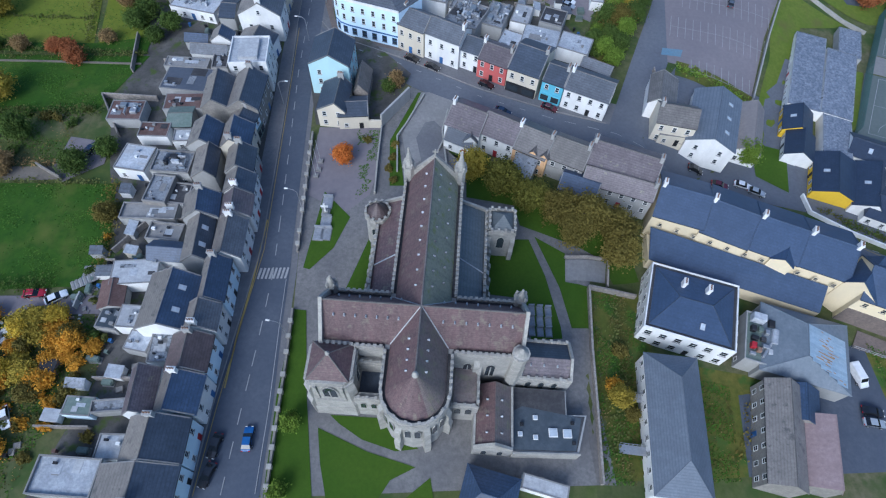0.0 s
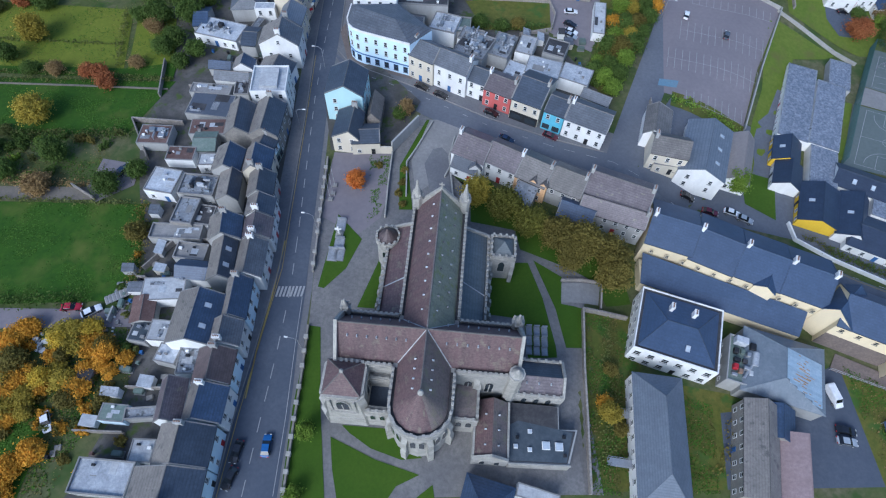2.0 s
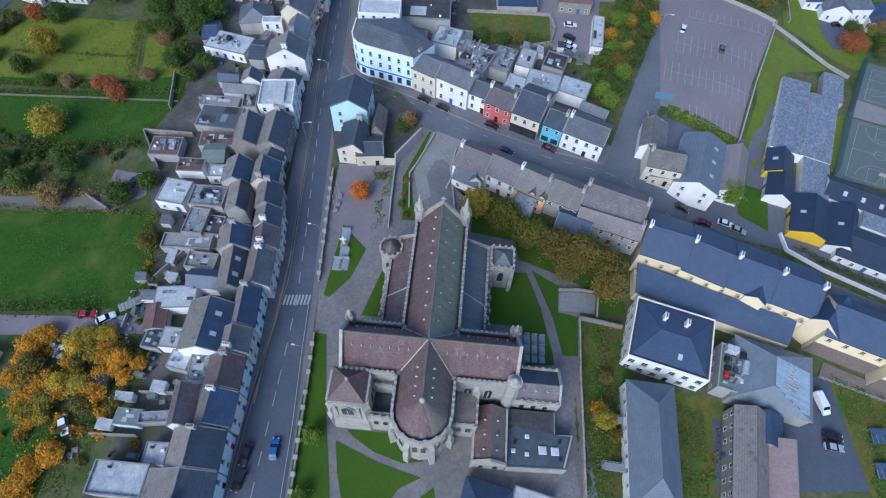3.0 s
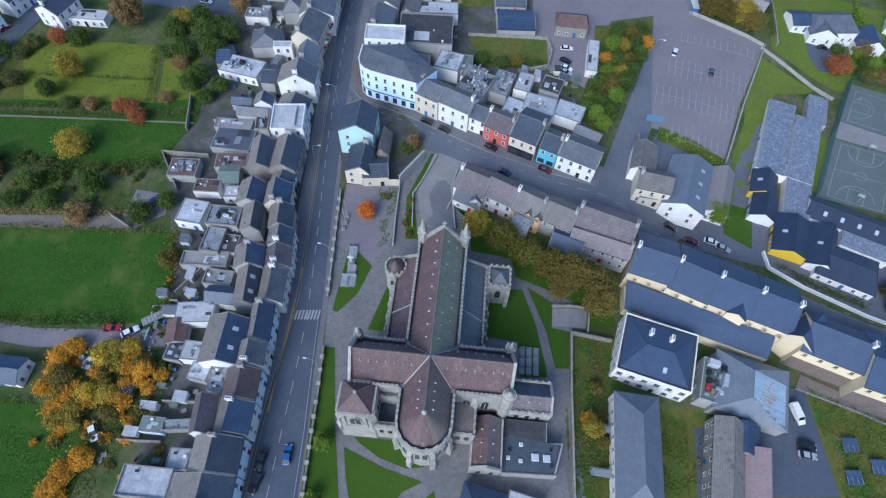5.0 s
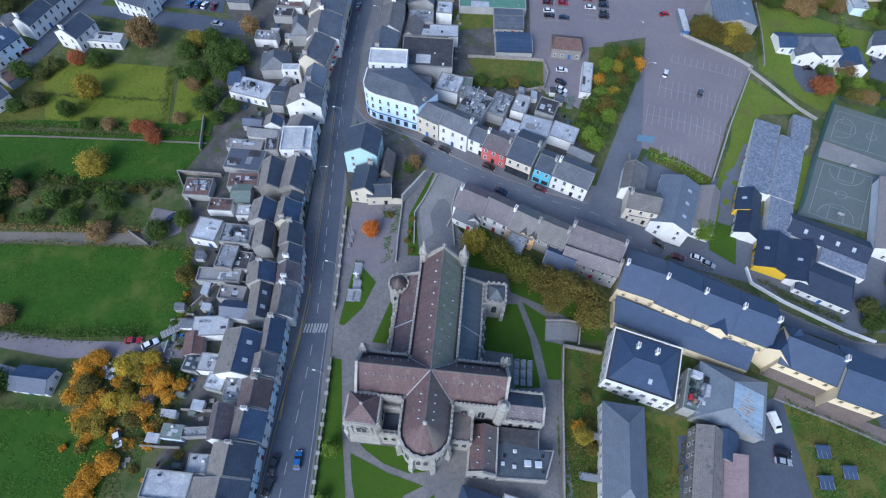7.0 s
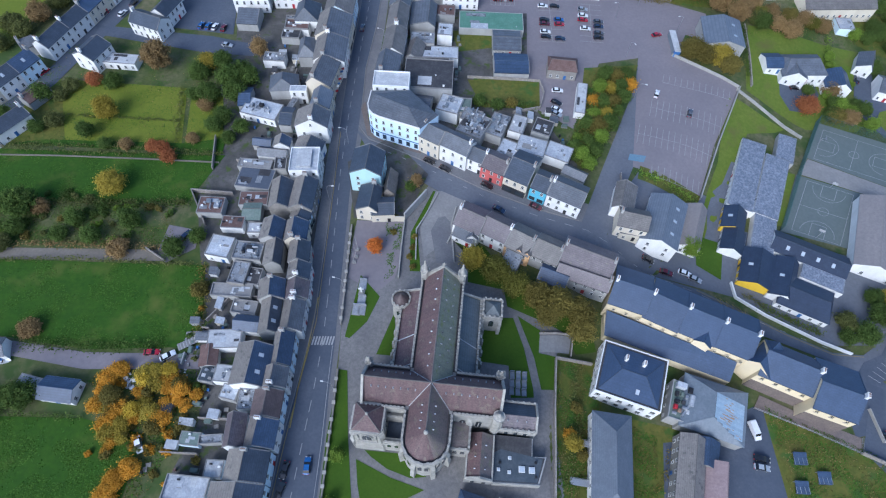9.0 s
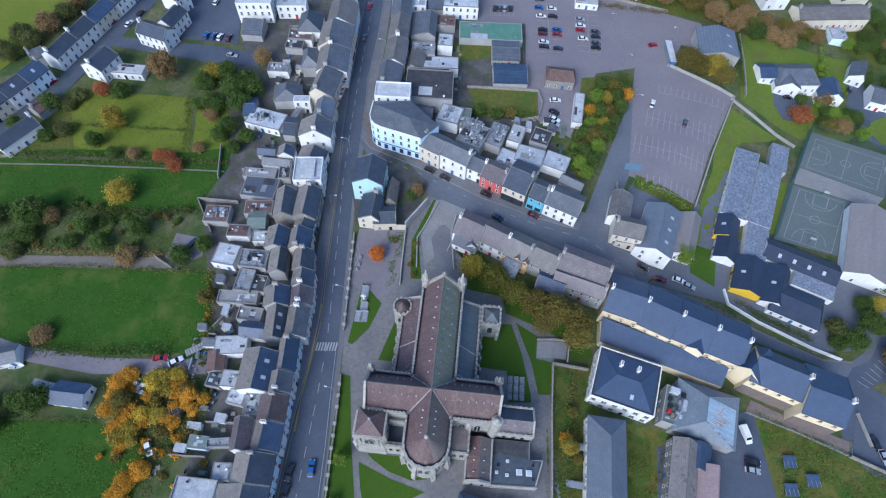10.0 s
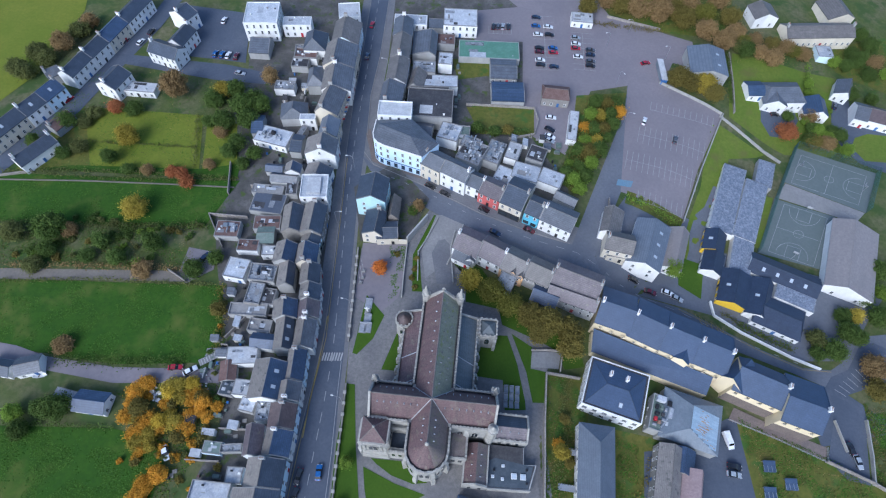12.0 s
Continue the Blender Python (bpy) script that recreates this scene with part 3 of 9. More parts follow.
def flat_house(kind, x, y, z, ang, L, W, he, roof, wall, para=0.0, sides="", sky=0, ridge=0, chim2=0, plant=0):
    name, words, cat = KINDS[kind]
    FOOT.append((x, y, ang, L, W))
    h = thing(name, at(x, y, z, ang), WALL_WORDS[wall] + " flat " + words + ", " + ROOF_WORDS[roof] + " roof", cat, words)
    w2, l2, t = W / 2, L / 2, 0.25
    deep = -1.5 if z < -0.1 else -0.3
    bm = bmesh.new()
    box(bm, -l2, l2, -w2, w2, deep, he)
    part("wall", bm, wall, h)
    bm = bmesh.new()
    slab(bm, [(-l2 + t, -w2 + t, he + 0.06), (l2 - t, -w2 + t, he + 0.06), (l2 - t, w2 - t, he + 0.1), (-l2 + t, w2 - t, he + 0.1)], 0.05)
    part("roof", bm, roof, h)
    pt = max(para, 0.14)
    for x0, x1, y0, y1 in ((-l2, l2, -w2, -w2 + t), (-l2, l2, w2 - t, w2), (-l2, -l2 + t, -w2 + t, w2 - t), (l2 - t, l2, -w2 + t, w2 - t)):
        bm = bmesh.new()
        box(bm, x0, x1, y0, y1, he, he + pt)
        part("parapet", bm, "concrete" if kind == "shed" else "lead_stained" if kind == "school" else wall, h)
    if kind in ("shed", "rear", "hall") and min(L, W) > 3:
        # patched felt, puddled sheets and small boxes on the roof
        r4 = random.Random(int(x * 17 + y * 29))
        for k in range(r4.randint(2, 4)):
            pw, pd = r4.uniform(0.8, L * 0.35), r4.uniform(0.6, W * 0.35)
            u, v = r4.uniform(-l2 + t + pw / 2, l2 - t - pw / 2), r4.uniform(-w2 + t + pd / 2, w2 - t - pd / 2)
            bm = bmesh.new()
            box(bm, u - pw / 2, u + pw / 2, v - pd / 2, v + pd / 2, he + 0.06, he + 0.125 + 0.012 * k)
            part("felt_patch", bm, r4.choice(("lead_light", "lead_stained", "felt_light", "felt_dark", "lead_stained", "concrete")), h)
        for k in range(r4.randint(1, 4)):
            u, v, sz = r4.uniform(-l2 + 0.7, l2 - 0.7), r4.uniform(-w2 + 0.7, w2 - 0.7), r4.uniform(0.3, 0.7)
            bm = bmesh.new()
            box(bm, u - sz / 2, u + sz / 2, v - sz * 0.35, v + sz * 0.35, he + 0.06, he + 0.25 + sz * 0.6)
            box(bm, u - sz * 0.6, u + sz * 0.6, v - sz * 0.45, v + sz * 0.45, he + 0.25 + sz * 0.6, he + 0.3 + sz * 0.6)
            part("roof_box", bm, r4.choice(("white", "galvanised", "dark_joinery", "concrete")), h)
    if sky:
        bm = bmesh.new()
        slab(bm, [(-l2 * 0.5, -w2 * 0.7, he + 0.9), (l2 * 0.5, -w2 * 0.7, he + 0.9), (l2 * 0.5, w2 * 0.7, he + 0.9), (-l2 * 0.5, w2 * 0.7, he + 0.9)], 0.85)
        part("roof_lantern", bm, "felt_light", h)
    if ridge:
        # a low hipped roof behind the parapet, with a dark gutter round it
        e0, e1, rz = he + 0.2, he + 2.3, l2 - w2 * 0.75
        c = [(-l2 + 0.9, -w2 + 0.9, e0), (l2 - 0.9, -w2 + 0.9, e0), (l2 - 0.9, w2 - 0.9, e0), (-l2 + 0.9, w2 - 0.9, e0)]
        r0, r1 = (-rz, 0, e1), (rz, 0, e1)
        for q in ((c[0], c[1], r1, r0), (c[2], c[3], r0, r1), (c[1], c[2], r1), (c[3], c[0], r0)):
            bm = bmesh.new()
            slab(bm, q, 0.15)
            part("roof_slope", bm, "slate_navy", h)
        for p, q in ((r0, r1), (c[0], r0), (c[3], r0), (c[1], r1), (c[2], r1)):
            bm = bmesh.new()
            tube(bm, p, q, 0.08)
            part("ridge", bm, "slate_dark", h)
        rooflight(h, 2.0, -w2 * 0.6, he + 1.05, 17)
    if chim2:
        for u in (-l2 * 0.3, l2 * 0.25):
            chimney(h, u, w2 * 0.45, he + 0.9, he + 3.2, "white")
    if plant:
        for i, (u, v, sx, sy, sz, mt) in enumerate(((-1.2, 4.0, 2.6, 1.6, 2.0, "lead_light"), (1.5, 3.6, 1.2, 1.6, 1.2, "dark_joinery"), (-1.9, 1.6, 1.0, 1.3, 1.1, "dark_joinery"), (-0.4, 1.9, 0.9, 1.2, 0.8, "felt_green"), (0.7, 1.4, 0.8, 1.0, 1.2, "galvanised"), (-1.5, -0.4, 1.4, 0.9, 0.9, "dark_joinery"), (0.2, -0.2, 1.0, 1.0, 0.7, "felt_dark"), (-1.8, -2.2, 1.0, 1.2, 1.2, "door_red"), (-0.6, -2.8, 0.9, 1.0, 0.9, "terracotta"), (0.6, -1.8, 1.3, 0.8, 1.0, "galvanised"), (1.6, -2.6, 0.8, 1.2, 0.8, "felt_light"), (-1.8, -3.9, 1.2, 0.7, 0.7, "galvanised"))):
            bm = bmesh.new()
            box(bm, -sx / 2, sx / 2, -sy / 2, sy / 2, 0, sz)
            bmesh.ops.bevel(bm, geom=bm.edges[:], offset=0.08, segments=1, affect="EDGES")
            part("plant_unit", bm, mt, h, at=at(u, v, he + 0.1))
        bm = bmesh.new()
        tube(bm, (2.1, -0.8, he + 0.9), (2.3, 2.4, he + 0.9), 0.7, 12)
        part("tank", bm, "lead_light", h, "pale horizontal steel tank")
        bm = bmesh.new()
        tube(bm, (0.2, -w2 + 1.4, he + 0.5), (1.7, -0.6, he + 0.7), 0.3, 10)
        part("duct", bm, "galvanised", h)
    for s, (wd, fn) in dict(A=(L, lambda u: (u, -w2, 0)), B=(L, lambda u: (u, w2, 180)), E=(W, lambda u: (l2, u, 90)), W=(W, lambda u: (-l2, u, -90))).items():
        if s in sides:
            facade(h, kind, wd, he, fn, 0, ground_door=s == "A")
    return h


# ---- ground sheets ----
def draped(bm, lift, step=4.0):
    bmesh.ops.triangulate(bm, faces=bm.faces[:])
    if any(v.co.x > 24 for v in bm.verts):
        for _ in range(6):
            long_edges = [e for e in bm.edges if e.calc_length() > step and max(v.co.x for v in e.verts) > 24]
            if not long_edges:
                break
            bmesh.ops.subdivide_edges(bm, edges=long_edges, cuts=1)
            bmesh.ops.triangulate(bm, faces=[f for f in bm.faces if len(f.verts) > 3])
    for v in bm.verts:
        v.co.z = height(v.co.x, v.co.y) + lift


SHEETS = dict(road=("dark tarmac road with worn markings", "road"), pavement=("grey concrete footway along the street", "pavement"),
              car_park=("worn tarmac car park with white bays", "car park"), churchyard=("pale grey paving round the church", "paving"),
              lawn=("short dark green lawn in the churchyard", "lawn"), field=("bright green grass field", "field"), garden=("olive autumn garden lawn", "garden"),
              rough_ground=("rough grass and weeds", "rough ground"), lane=("grey tarmac lane between fields", "lane"), yard=("mottled concrete back yards", "yard"),
              court=("green-grey sports court surface", "sports court"), forecourt=("worn mauve-grey forecourt", "forecourt"), path=("narrow concrete path", "path"),
              blue_bay=("blue painted parking bay", "parking bay"), scrub=("scrubby earth among the gardens", "ground"))


LIFTS = []


def lift_at(x, y):
    """How far the topmost ground sheet lies above the land here."""
    best = 0.0
    for lift, pts in LIFTS:
        inside, n = False, len(pts)
        for i in range(n):
            (x0, y0), (x1, y1) = pts[i], pts[(i + 1) % n]
            if (y0 > y) != (y1 > y) and x < (x1 - x0) * (y - y0) / (y1 - y0) + x0:
                inside = not inside
        if inside:
            best = max(best, lift)
    return best


def sheet(name, mat, lift, pts):
    lift += 0.002 * len(LIFTS)
    LIFTS.append((lift, pts))
    bm = bmesh.new()
    bm.faces.new([bm.verts.new((x, y, 0)) for x, y in pts])
    draped(bm, lift)
    ob = part(name, bm, mat)
    tagged(ob, *SHEETS[name], kind="structure")
    return ob


def ribbon(bm, pts, width, lift, dash=0.0, gap=0.0):
    """A strip along a line of points on the ground, dashed if wanted."""
    run = []
    for (x0, y0), (x1, y1) in zip(pts, pts[1:]):
        d = math.hypot(x1 - x0, y1 - y0)
        n = max(1, round(d / 1.5))
        run += [(x0 + (x1 - x0) * i / n, y0 + (y1 - y0) * i / n) for i in range(n)]
    run.append(pts[-1])
    s = 0.0
    for (x0, y0), (x1, y1) in zip(run, run[1:]):
        d = math.hypot(x1 - x0, y1 - y0)
        s += d
        if dash and (s % (dash + gap)) > dash:
            continue
        nx, ny = -(y1 - y0) / d * width / 2, (x1 - x0) / d * width / 2
        bm.faces.new([bm.verts.new((a, b, height(a, b) + lift)) for a, b in ((x0 + nx, y0 + ny), (x0 - nx, y0 - ny), (x1 - nx, y1 - ny), (x1 + nx, y1 + ny))])


def marking(name, label, pts, width=0.15, mat="paint_white", dash=0.0, gap=0.0, lift=0.26):
    bm = bmesh.new()
    ribbon(bm, pts, width, lift, dash, gap)
    return tagged(part(name, bm, mat), label, "road marking", "road markings", "structure")


def garden_wall(pts, h=1.6, t=0.35, mat="rubble", label="weathered rubble boundary wall", piers=0.0):
    bm = bmesh.new()
    w = thing("boundary_wall", Matrix(), label, "wall", "boundary walls", "structure")
    for (x0, y0), (x1, y1) in zip(pts, pts[1:]):
        d = math.hypot(x1 - x0, y1 - y0)
        n = max(1, round(d / 6))
        for i in range(n):
            a, b = Vector((x0 + (x1 - x0) * i / n, y0 + (y1 - y0) * i / n, 0)), Vector((x0 + (x1 - x0) * (i + 1) / n, y0 + (y1 - y0) * (i + 1) / n, 0))
            za, zb = height(a.x, a.y), height(b.x, b.y)
            nv = Vector((-(b.y - a.y), b.x - a.x, 0)).normalized() * t / 2
            lo, hi = min(za, zb) - 0.3, h
            vs = [bm.verts.new((p.x, p.y, z)) for p, z in ((a + nv, lo), (a - nv, lo), (b - nv, lo), (b + nv, lo), (a + nv, za + hi), (a - nv, za + hi), (b - nv, zb + hi), (b + nv, zb + hi))]
            for f in ((0, 3, 2, 1), (4, 5, 6, 7), (0, 1, 5, 4), (1, 2, 6, 5), (2, 3, 7, 6), (3, 0, 4, 7)):
                bm.faces.new([vs[k] for k in f])
    part("stonework", bm, mat, w)
    if piers:
        s = 0.0
        for (x0, y0), (x1, y1) in zip(pts, pts[1:]):
            d = math.hypot(x1 - x0, y1 - y0)
            for i in range(int(d / piers)):
                u = (i + 0.5) * piers / d
                px, py = x0 + (x1 - x0) * u, y0 + (y1 - y0) * u
                shared(("pier", h), "pier", "limestone_pale", lambda bm: (box(bm, -0.35, 0.35, -0.35, 0.35, 0, h + 0.5), box(bm, -0.45, 0.45, -0.45, 0.45, h + 0.5, h + 0.66)), w, at(px, py, height(px, py) - 0.1, math.degrees(math.atan2(y1 - y0, x1 - x0))))
    return w


# ---- the ground ----
def ground_sheet():
    bm = bmesh.new()
    xs = [-2500, -1200, -600, -400] + [-300 + 10 * i for i in range(31)] + [2.5 * i for i in range(1, 101)] + [270, 320, 400, 600, 1200, 2500]
    ys = [-2500, -1200, -500, -200, -100, -60] + [-40 + 5 * i for i in range(60)] + [270, 300, 400, 600, 1200, 2500]
    grid = [[bm.verts.new((x, y, height(x, y))) for y in ys] for x in xs]
    for i in range(len(xs) - 1):
        for j in range(len(ys) - 1):
            bm.faces.new((grid[i][j], grid[i + 1][j], grid[i + 1][j + 1], grid[i][j + 1]))
    tagged(part("ground", bm, "scrub_earth"), "scrubby earth and grass under the whole town", "ground", kind="structure")


ground_sheet()
sheet('scrub', 'scrub_earth', 0.02, [(-165.5, 48.8), (-85.6, 57.2), (-82.9, 39.7), (-156.4, 32.0)])
sheet('yard', 'backyard', 0.03, [(-57.0, 160.6), (-55.2, 200.8), (-104.8, 193.5), (-91.2, 134.8), (-89.9, 109.5), (-79.9, 82.7), (-82.4, 59.9), (-75.5, 40.6), (-65.9, 17.8), (-66.1, 7.0), (-59.6, -8.9), (-63.9, -30.1), (-38.5, -27.5), (-38.9, 4.8), (-40.4, 44.7), (-44.1, 79.3)])
sheet('yard', 'backyard', 0.03, [(-38.8, 198.9), (21.0, 207.5), (24.8, 115.4), (41.2, 89.8), (42.9, 67.9), (-10.1, 86.6), (-31.3, 94.1), (-34.1, 149.3)])
sheet('yard', 'asphalt_worn', 0.03, [(51.5, 55.8), (47.8, 63.8), (63.0, 88.6), (90.6, 83.1), (92.5, 72.6), (91.8, 45.9), (62.2, 51.6)])
sheet('yard', 'asphalt', 0.03, [(79.2, 5.5), (93.2, 12.9), (96.2, -13.1), (63.0, -16.5), (64.3, 0.6)])
sheet('rough_ground', 'rough_grass', 0.03, [(33.7, 17.8), (48.9, 20.0), (47.5, 5.4), (78.8, 2.1), (64.2, -1.0), (63.0, -16.5), (33.4, -20.0)])
sheet('rough_ground', 'rough_grass', 0.03, [(93.2, 12.9), (121.7, 2.6), (139.1, -5.7), (136.7, -13.3), (96.2, -17.5)])
sheet('pavement', 'pavement_grey', 0.05, [(-41.3, -28.5), (-40.5, -13.1), (-39.8, 4.7), (-39.0, 20.8), (-41.3, 44.6), (-43.4, 71.9), (-45.5, 95.1), (-47.8, 121.1), (-48.8, 147.3), (-52.6, 201.1), (-38.1, 203.3), (-34.6, 149.3), (-33.5, 106.5), (-34.2, 98.7), (-33.9, 80.6), (-32.5, 63.5), (-29.8, 37.5), (-27.4, 17.0), (-26.5, 4.4), (-24.9, -11.5), (-23.9, -26.7)])
sheet('pavement', 'pavement_grey', 0.05, [(-37.4, 98.3), (-34.1, 98.2), (-11.8, 92.2), (10.8, 82.2), (29.9, 76.3), (45.0, 71.9), (45.9, 66.4), (39.9, 61.8), (10.0, 68.6), (-13.3, 81.8), (-32.5, 88.6)])
sheet('pavement', 'pavement_grey', 0.06, [(-2.3, 71.5), (5.7, 72.9), (14.0, 69.1), (30.1, 62.7), (53.6, 55.0), (55.4, 52.8), (51.6, 49.5), (28.3, 54.4), (12.6, 59.2), (2.9, 63.6)])
sheet('pavement', 'brown_stone', 0.075, [(-35.7, 108.5), (-31.7, 95.0), (-22.8, 91.6), (-12.6, 88.3), (-12.6, 86.4), (-23.7, 88.9), (-32.3, 92.4), (-36.8, 105.3)])
sheet('road', 'asphalt', 0.11, [(-36.8, -28.0), (-37.0, -12.8), (-36.4, 5.1), (-35.9, 21.2), (-37.8, 45.0), (-40.2, 72.3), (-42.7, 95.4), (-44.7, 121.5), (-45.8, 147.8), (-48.9, 201.7), (-40.7, 202.9), (-38.2, 148.8), (-38.4, 125.5), (-36.0, 96.3), (-35.1, 80.4), (-33.5, 63.4), (-30.9, 37.4), (-28.8, 16.8), (-27.8, 4.3), (-26.1, -11.6), (-25.1, -26.8)])
sheet('road', 'asphalt_worn', 0.10, [(-37.3, 95.5), (-31.3, 90.3), (-13.5, 83.8), (9.7, 73.4), (28.0, 67.5), (42.3, 64.6), (49.4, 85.7), (64.5, 129.6), (67.4, 149.3), (76.3, 147.1), (64.9, 100.7), (50.0, 60.7), (52.0, 55.8), (62.2, 51.6), (79.6, 47.6), (89.5, 43.1), (104.2, 35.8), (117.8, 30.6), (126.9, 30.8), (131.8, 34.4), (134.7, 40.2), (143.3, 44.5), (155.3, 46.9), (147.4, 21.4), (138.1, 25.8), (130.8, 25.0), (125.3, 24.4), (113.8, 28.6), (98.3, 33.6), (78.8, 40.3), (55.9, 50.0), (51.6, 52.8), (28.2, 61.5), (10.2, 66.8), (-2.1, 70.0), (-8.5, 73.1), (-17.4, 78.8), (-32.4, 88.0)])
sheet('car_park', 'asphalt_warm', 0.14, [(67.5, 151.0), (80.2, 151.0), (104.9, 134.0), (92.0, 105.6), (84.2, 82.3), (60.6, 89.6)])
sheet('car_park', 'asphalt_warm', 0.08, [(23.1, 134.2), (21.6, 186.9), (0.6, 208.9), (46.7, 215.6), (61.7, 188.6), (84.6, 179.4), (81.6, 147.8), (67.2, 145.2), (51.1, 139.8), (40.3, 104.5), (24.8, 113.9)])
sheet('churchyard', 'church_paving', 0.06, [(-26.1, 6.2), (-22.1, -26.5), (36.4, -20.4), (33.1, 1.1), (33.7, 17.2), (37.3, 30.1), (42.1, 33.0), (17.6, 37.9), (2.5, 51.9), (0.0, 68.6), (-8.5, 73.1), (-15.7, 58.6), (-29.8, 54.7), (-29.2, 35.6), (-27.7, 20.2)])
sheet('forecourt', 'asphalt_warm', 0.10, [(-29.7, 56.9), (-14.5, 58.0), (-13.7, 46.9), (-14.8, 37.7), (-19.7, 32.1), (-28.8, 36.4)])
sheet('lawn', 'lawn', 0.14, [(-26.2, 17.6), (-25.1, 37.6), (-18.3, 31.1), (-20.7, 22.9), (-24.8, 17.3)])
sheet('lawn', 'lawn', 0.14, [(-16.6, 13.4), (-13.3, 26.4), (-10.7, 13.5)])
sheet('lawn', 'lawn', 0.14, [(-26.3, 8.1), (-23.7, 8.0), (-20.4, -8.9), (-15.8, -28.2), (-24.3, -28.7), (-25.9, -9.3), (-25.9, 1.8)])
sheet('lawn', 'lawn', 0.14, [(-17.3, -14.6), (-7.9, -18.1), (0.8, -20.1), (-3.4, -22.5), (-6.2, -27.5), (-13.3, -28.0), (-15.9, -20.5)])
sheet('lawn', 'lawn', 0.14, [(-15.5, -12.2), (-4.6, -12.1), (1.0, -17.0), (-3.0, -17.7), (-9.2, -16.1), (-13.7, -13.6)])
sheet('lawn', 'lawn', 0.14, [(-2.9, -27.3), (3.5, -21.6), (4.7, -26.8)])
sheet('lawn', 'lawn', 0.14, [(12.3, 25.6), (18.8, 28.4), (21.3, 28.6), (24.7, 19.7), (27.5, 8.3), (27.7, 5.9), (21.5, 5.2), (20.5, 14.1), (12.5, 14.5)])
sheet('lawn', 'lawn', 0.14, [(22.6, 29.4), (29.2, 25.6), (28.9, 18.7), (34.4, 18.2), (33.3, 8.7), (29.7, 8.3), (27.6, 17.3)])
sheet('lawn', 'lawn', 0.14, [(6.6, 52.3), (11.4, 51.8), (18.2, 43.1), (44.8, 32.4), (46.8, 23.0), (40.1, 20.5), (37.1, 25.9), (19.4, 32.1), (18.2, 37.4), (7.2, 38.8)])
sheet('lawn', 'lawn', 0.14, [(-12.1, 54.1), (-6.7, 71.1), (-5.2, 71.2), (-10.1, 55.2), (-7.3, 40.8), (-10.6, 40.5)])
sheet('rough_ground', 'concrete', 0.18, [(29.1, 23.9), (38.8, 25.7), (37.9, 20.1), (28.9, 19.0)])
sheet('path', 'concrete', 0.17, [(1.7, 58.7), (4.5, 68.1), (-3.8, 71.4), (-5.9, 71.1), (-9.3, 56.2), (-6.9, 45.8), (-0.9, 51.9)])
sheet('path', 'pavement_grey', 0.20, [(-5.8, 55.5), (-4.0, 60.8), (-1.8, 61.6), (0.0, 59.6), (2.5, 44.7), (-2.8, 44.1)])
sheet('lane', 'asphalt_warm', 0.10, [(-87.6, 48.3), (-77.6, 47.3), (-76.9, 40.9), (-84.1, 35.0), (-88.1, 36.6)])
sheet('field', 'field_grass', 0.05, [(-154.7, 28.9), (-72.1, 35.6), (-67.3, 17.7), (-68.4, 9.9), (-97.0, 6.2), (-122.1, 7.5), (-145.0, 10.8)])
sheet('field', 'field_grass', 0.05, [(-130.9, -15.3), (-89.8, -11.9), (-72.5, -14.2), (-72.2, -31.7), (-119.4, -36.5)])
sheet('field', 'field_grass', 0.05, [(-176.6, 69.3), (-78.5, 77.6), (-85.1, 56.8), (-143.0, 51.5), (-166.3, 50.3)])
sheet('garden', 'garden_grass', 0.05, [(-277.4, 185.5), (-179.6, 191.2), (-171.5, 159.6), (-173.8, 121.0), (-181.5, 103.7), (-204.7, 67.1)])
sheet('garden', 'garden_grass', 0.06, [(-145.9, 105.3), (-101.3, 106.6), (-94.6, 80.3), (-141.4, 77.1)])
sheet('garden', 'garden_grass', 0.06, [(-99.0, 104.8), (-87.1, 104.0), (-81.0, 82.5), (-93.6, 81.0)])
sheet('lane', 'asphalt_warm', 0.09, [(-144.5, 9.9), (-127.9, 8.7), (-118.1, 6.5), (-96.7, 5.4), (-65.0, 8.0), (-63.9, 4.1), (-94.8, 0.7), (-116.1, 2.3), (-136.9, -4.2)])
sheet('lane', 'gravel', 0.09, [(-156.7, 32.4), (-85.6, 39.4), (-84.3, 35.6), (-154.6, 28.7)])
sheet('lane', 'asphalt', 0.10, [(-171.0, 72.0), (-165.2, 85.0), (-159.6, 96.6), (-156.0, 104.7), (-152.2, 119.8), (-149.1, 130.4), (-146.1, 141.6), (-142.3, 155.9), (-138.0, 186.0), (-130.0, 186.0), (-135.0, 154.1), (-139.0, 139.8), (-142.0, 128.6), (-145.2, 118.0), (-149.0, 102.5), (-153.6, 94.0), (-158.7, 82.0), (-164.5, 69.0)])
sheet('lane', 'asphalt', 0.10, [(-147.9, 135.6), (-100.9, 135.2), (-82.3, 132.6), (-81.8, 126.2), (-102.8, 126.0), (-144.6, 130.3)])
sheet('car_park', 'asphalt', 0.09, [(-127.9, 169.7), (-99.1, 167.9), (-93.1, 137.2), (-117.4, 138.0)])
sheet('garden', 'meadow', 0.06, [(114.5, 171.3), (146.4, 167.9), (162.1, 167.9), (156.0, 150.4), (152.4, 135.6), (155.1, 127.7), (150.0, 122.0), (130.3, 120.7), (107.9, 133.9), (108.8, 142.2)])
sheet('garden', 'meadow', 0.06, [(100.6, 130.1), (121.7, 119.4), (118.1, 117.3), (105.9, 113.8), (94.9, 82.6), (86.8, 67.2), (81.7, 66.6), (87.8, 85.9), (92.7, 98.6), (96.5, 118.2)])
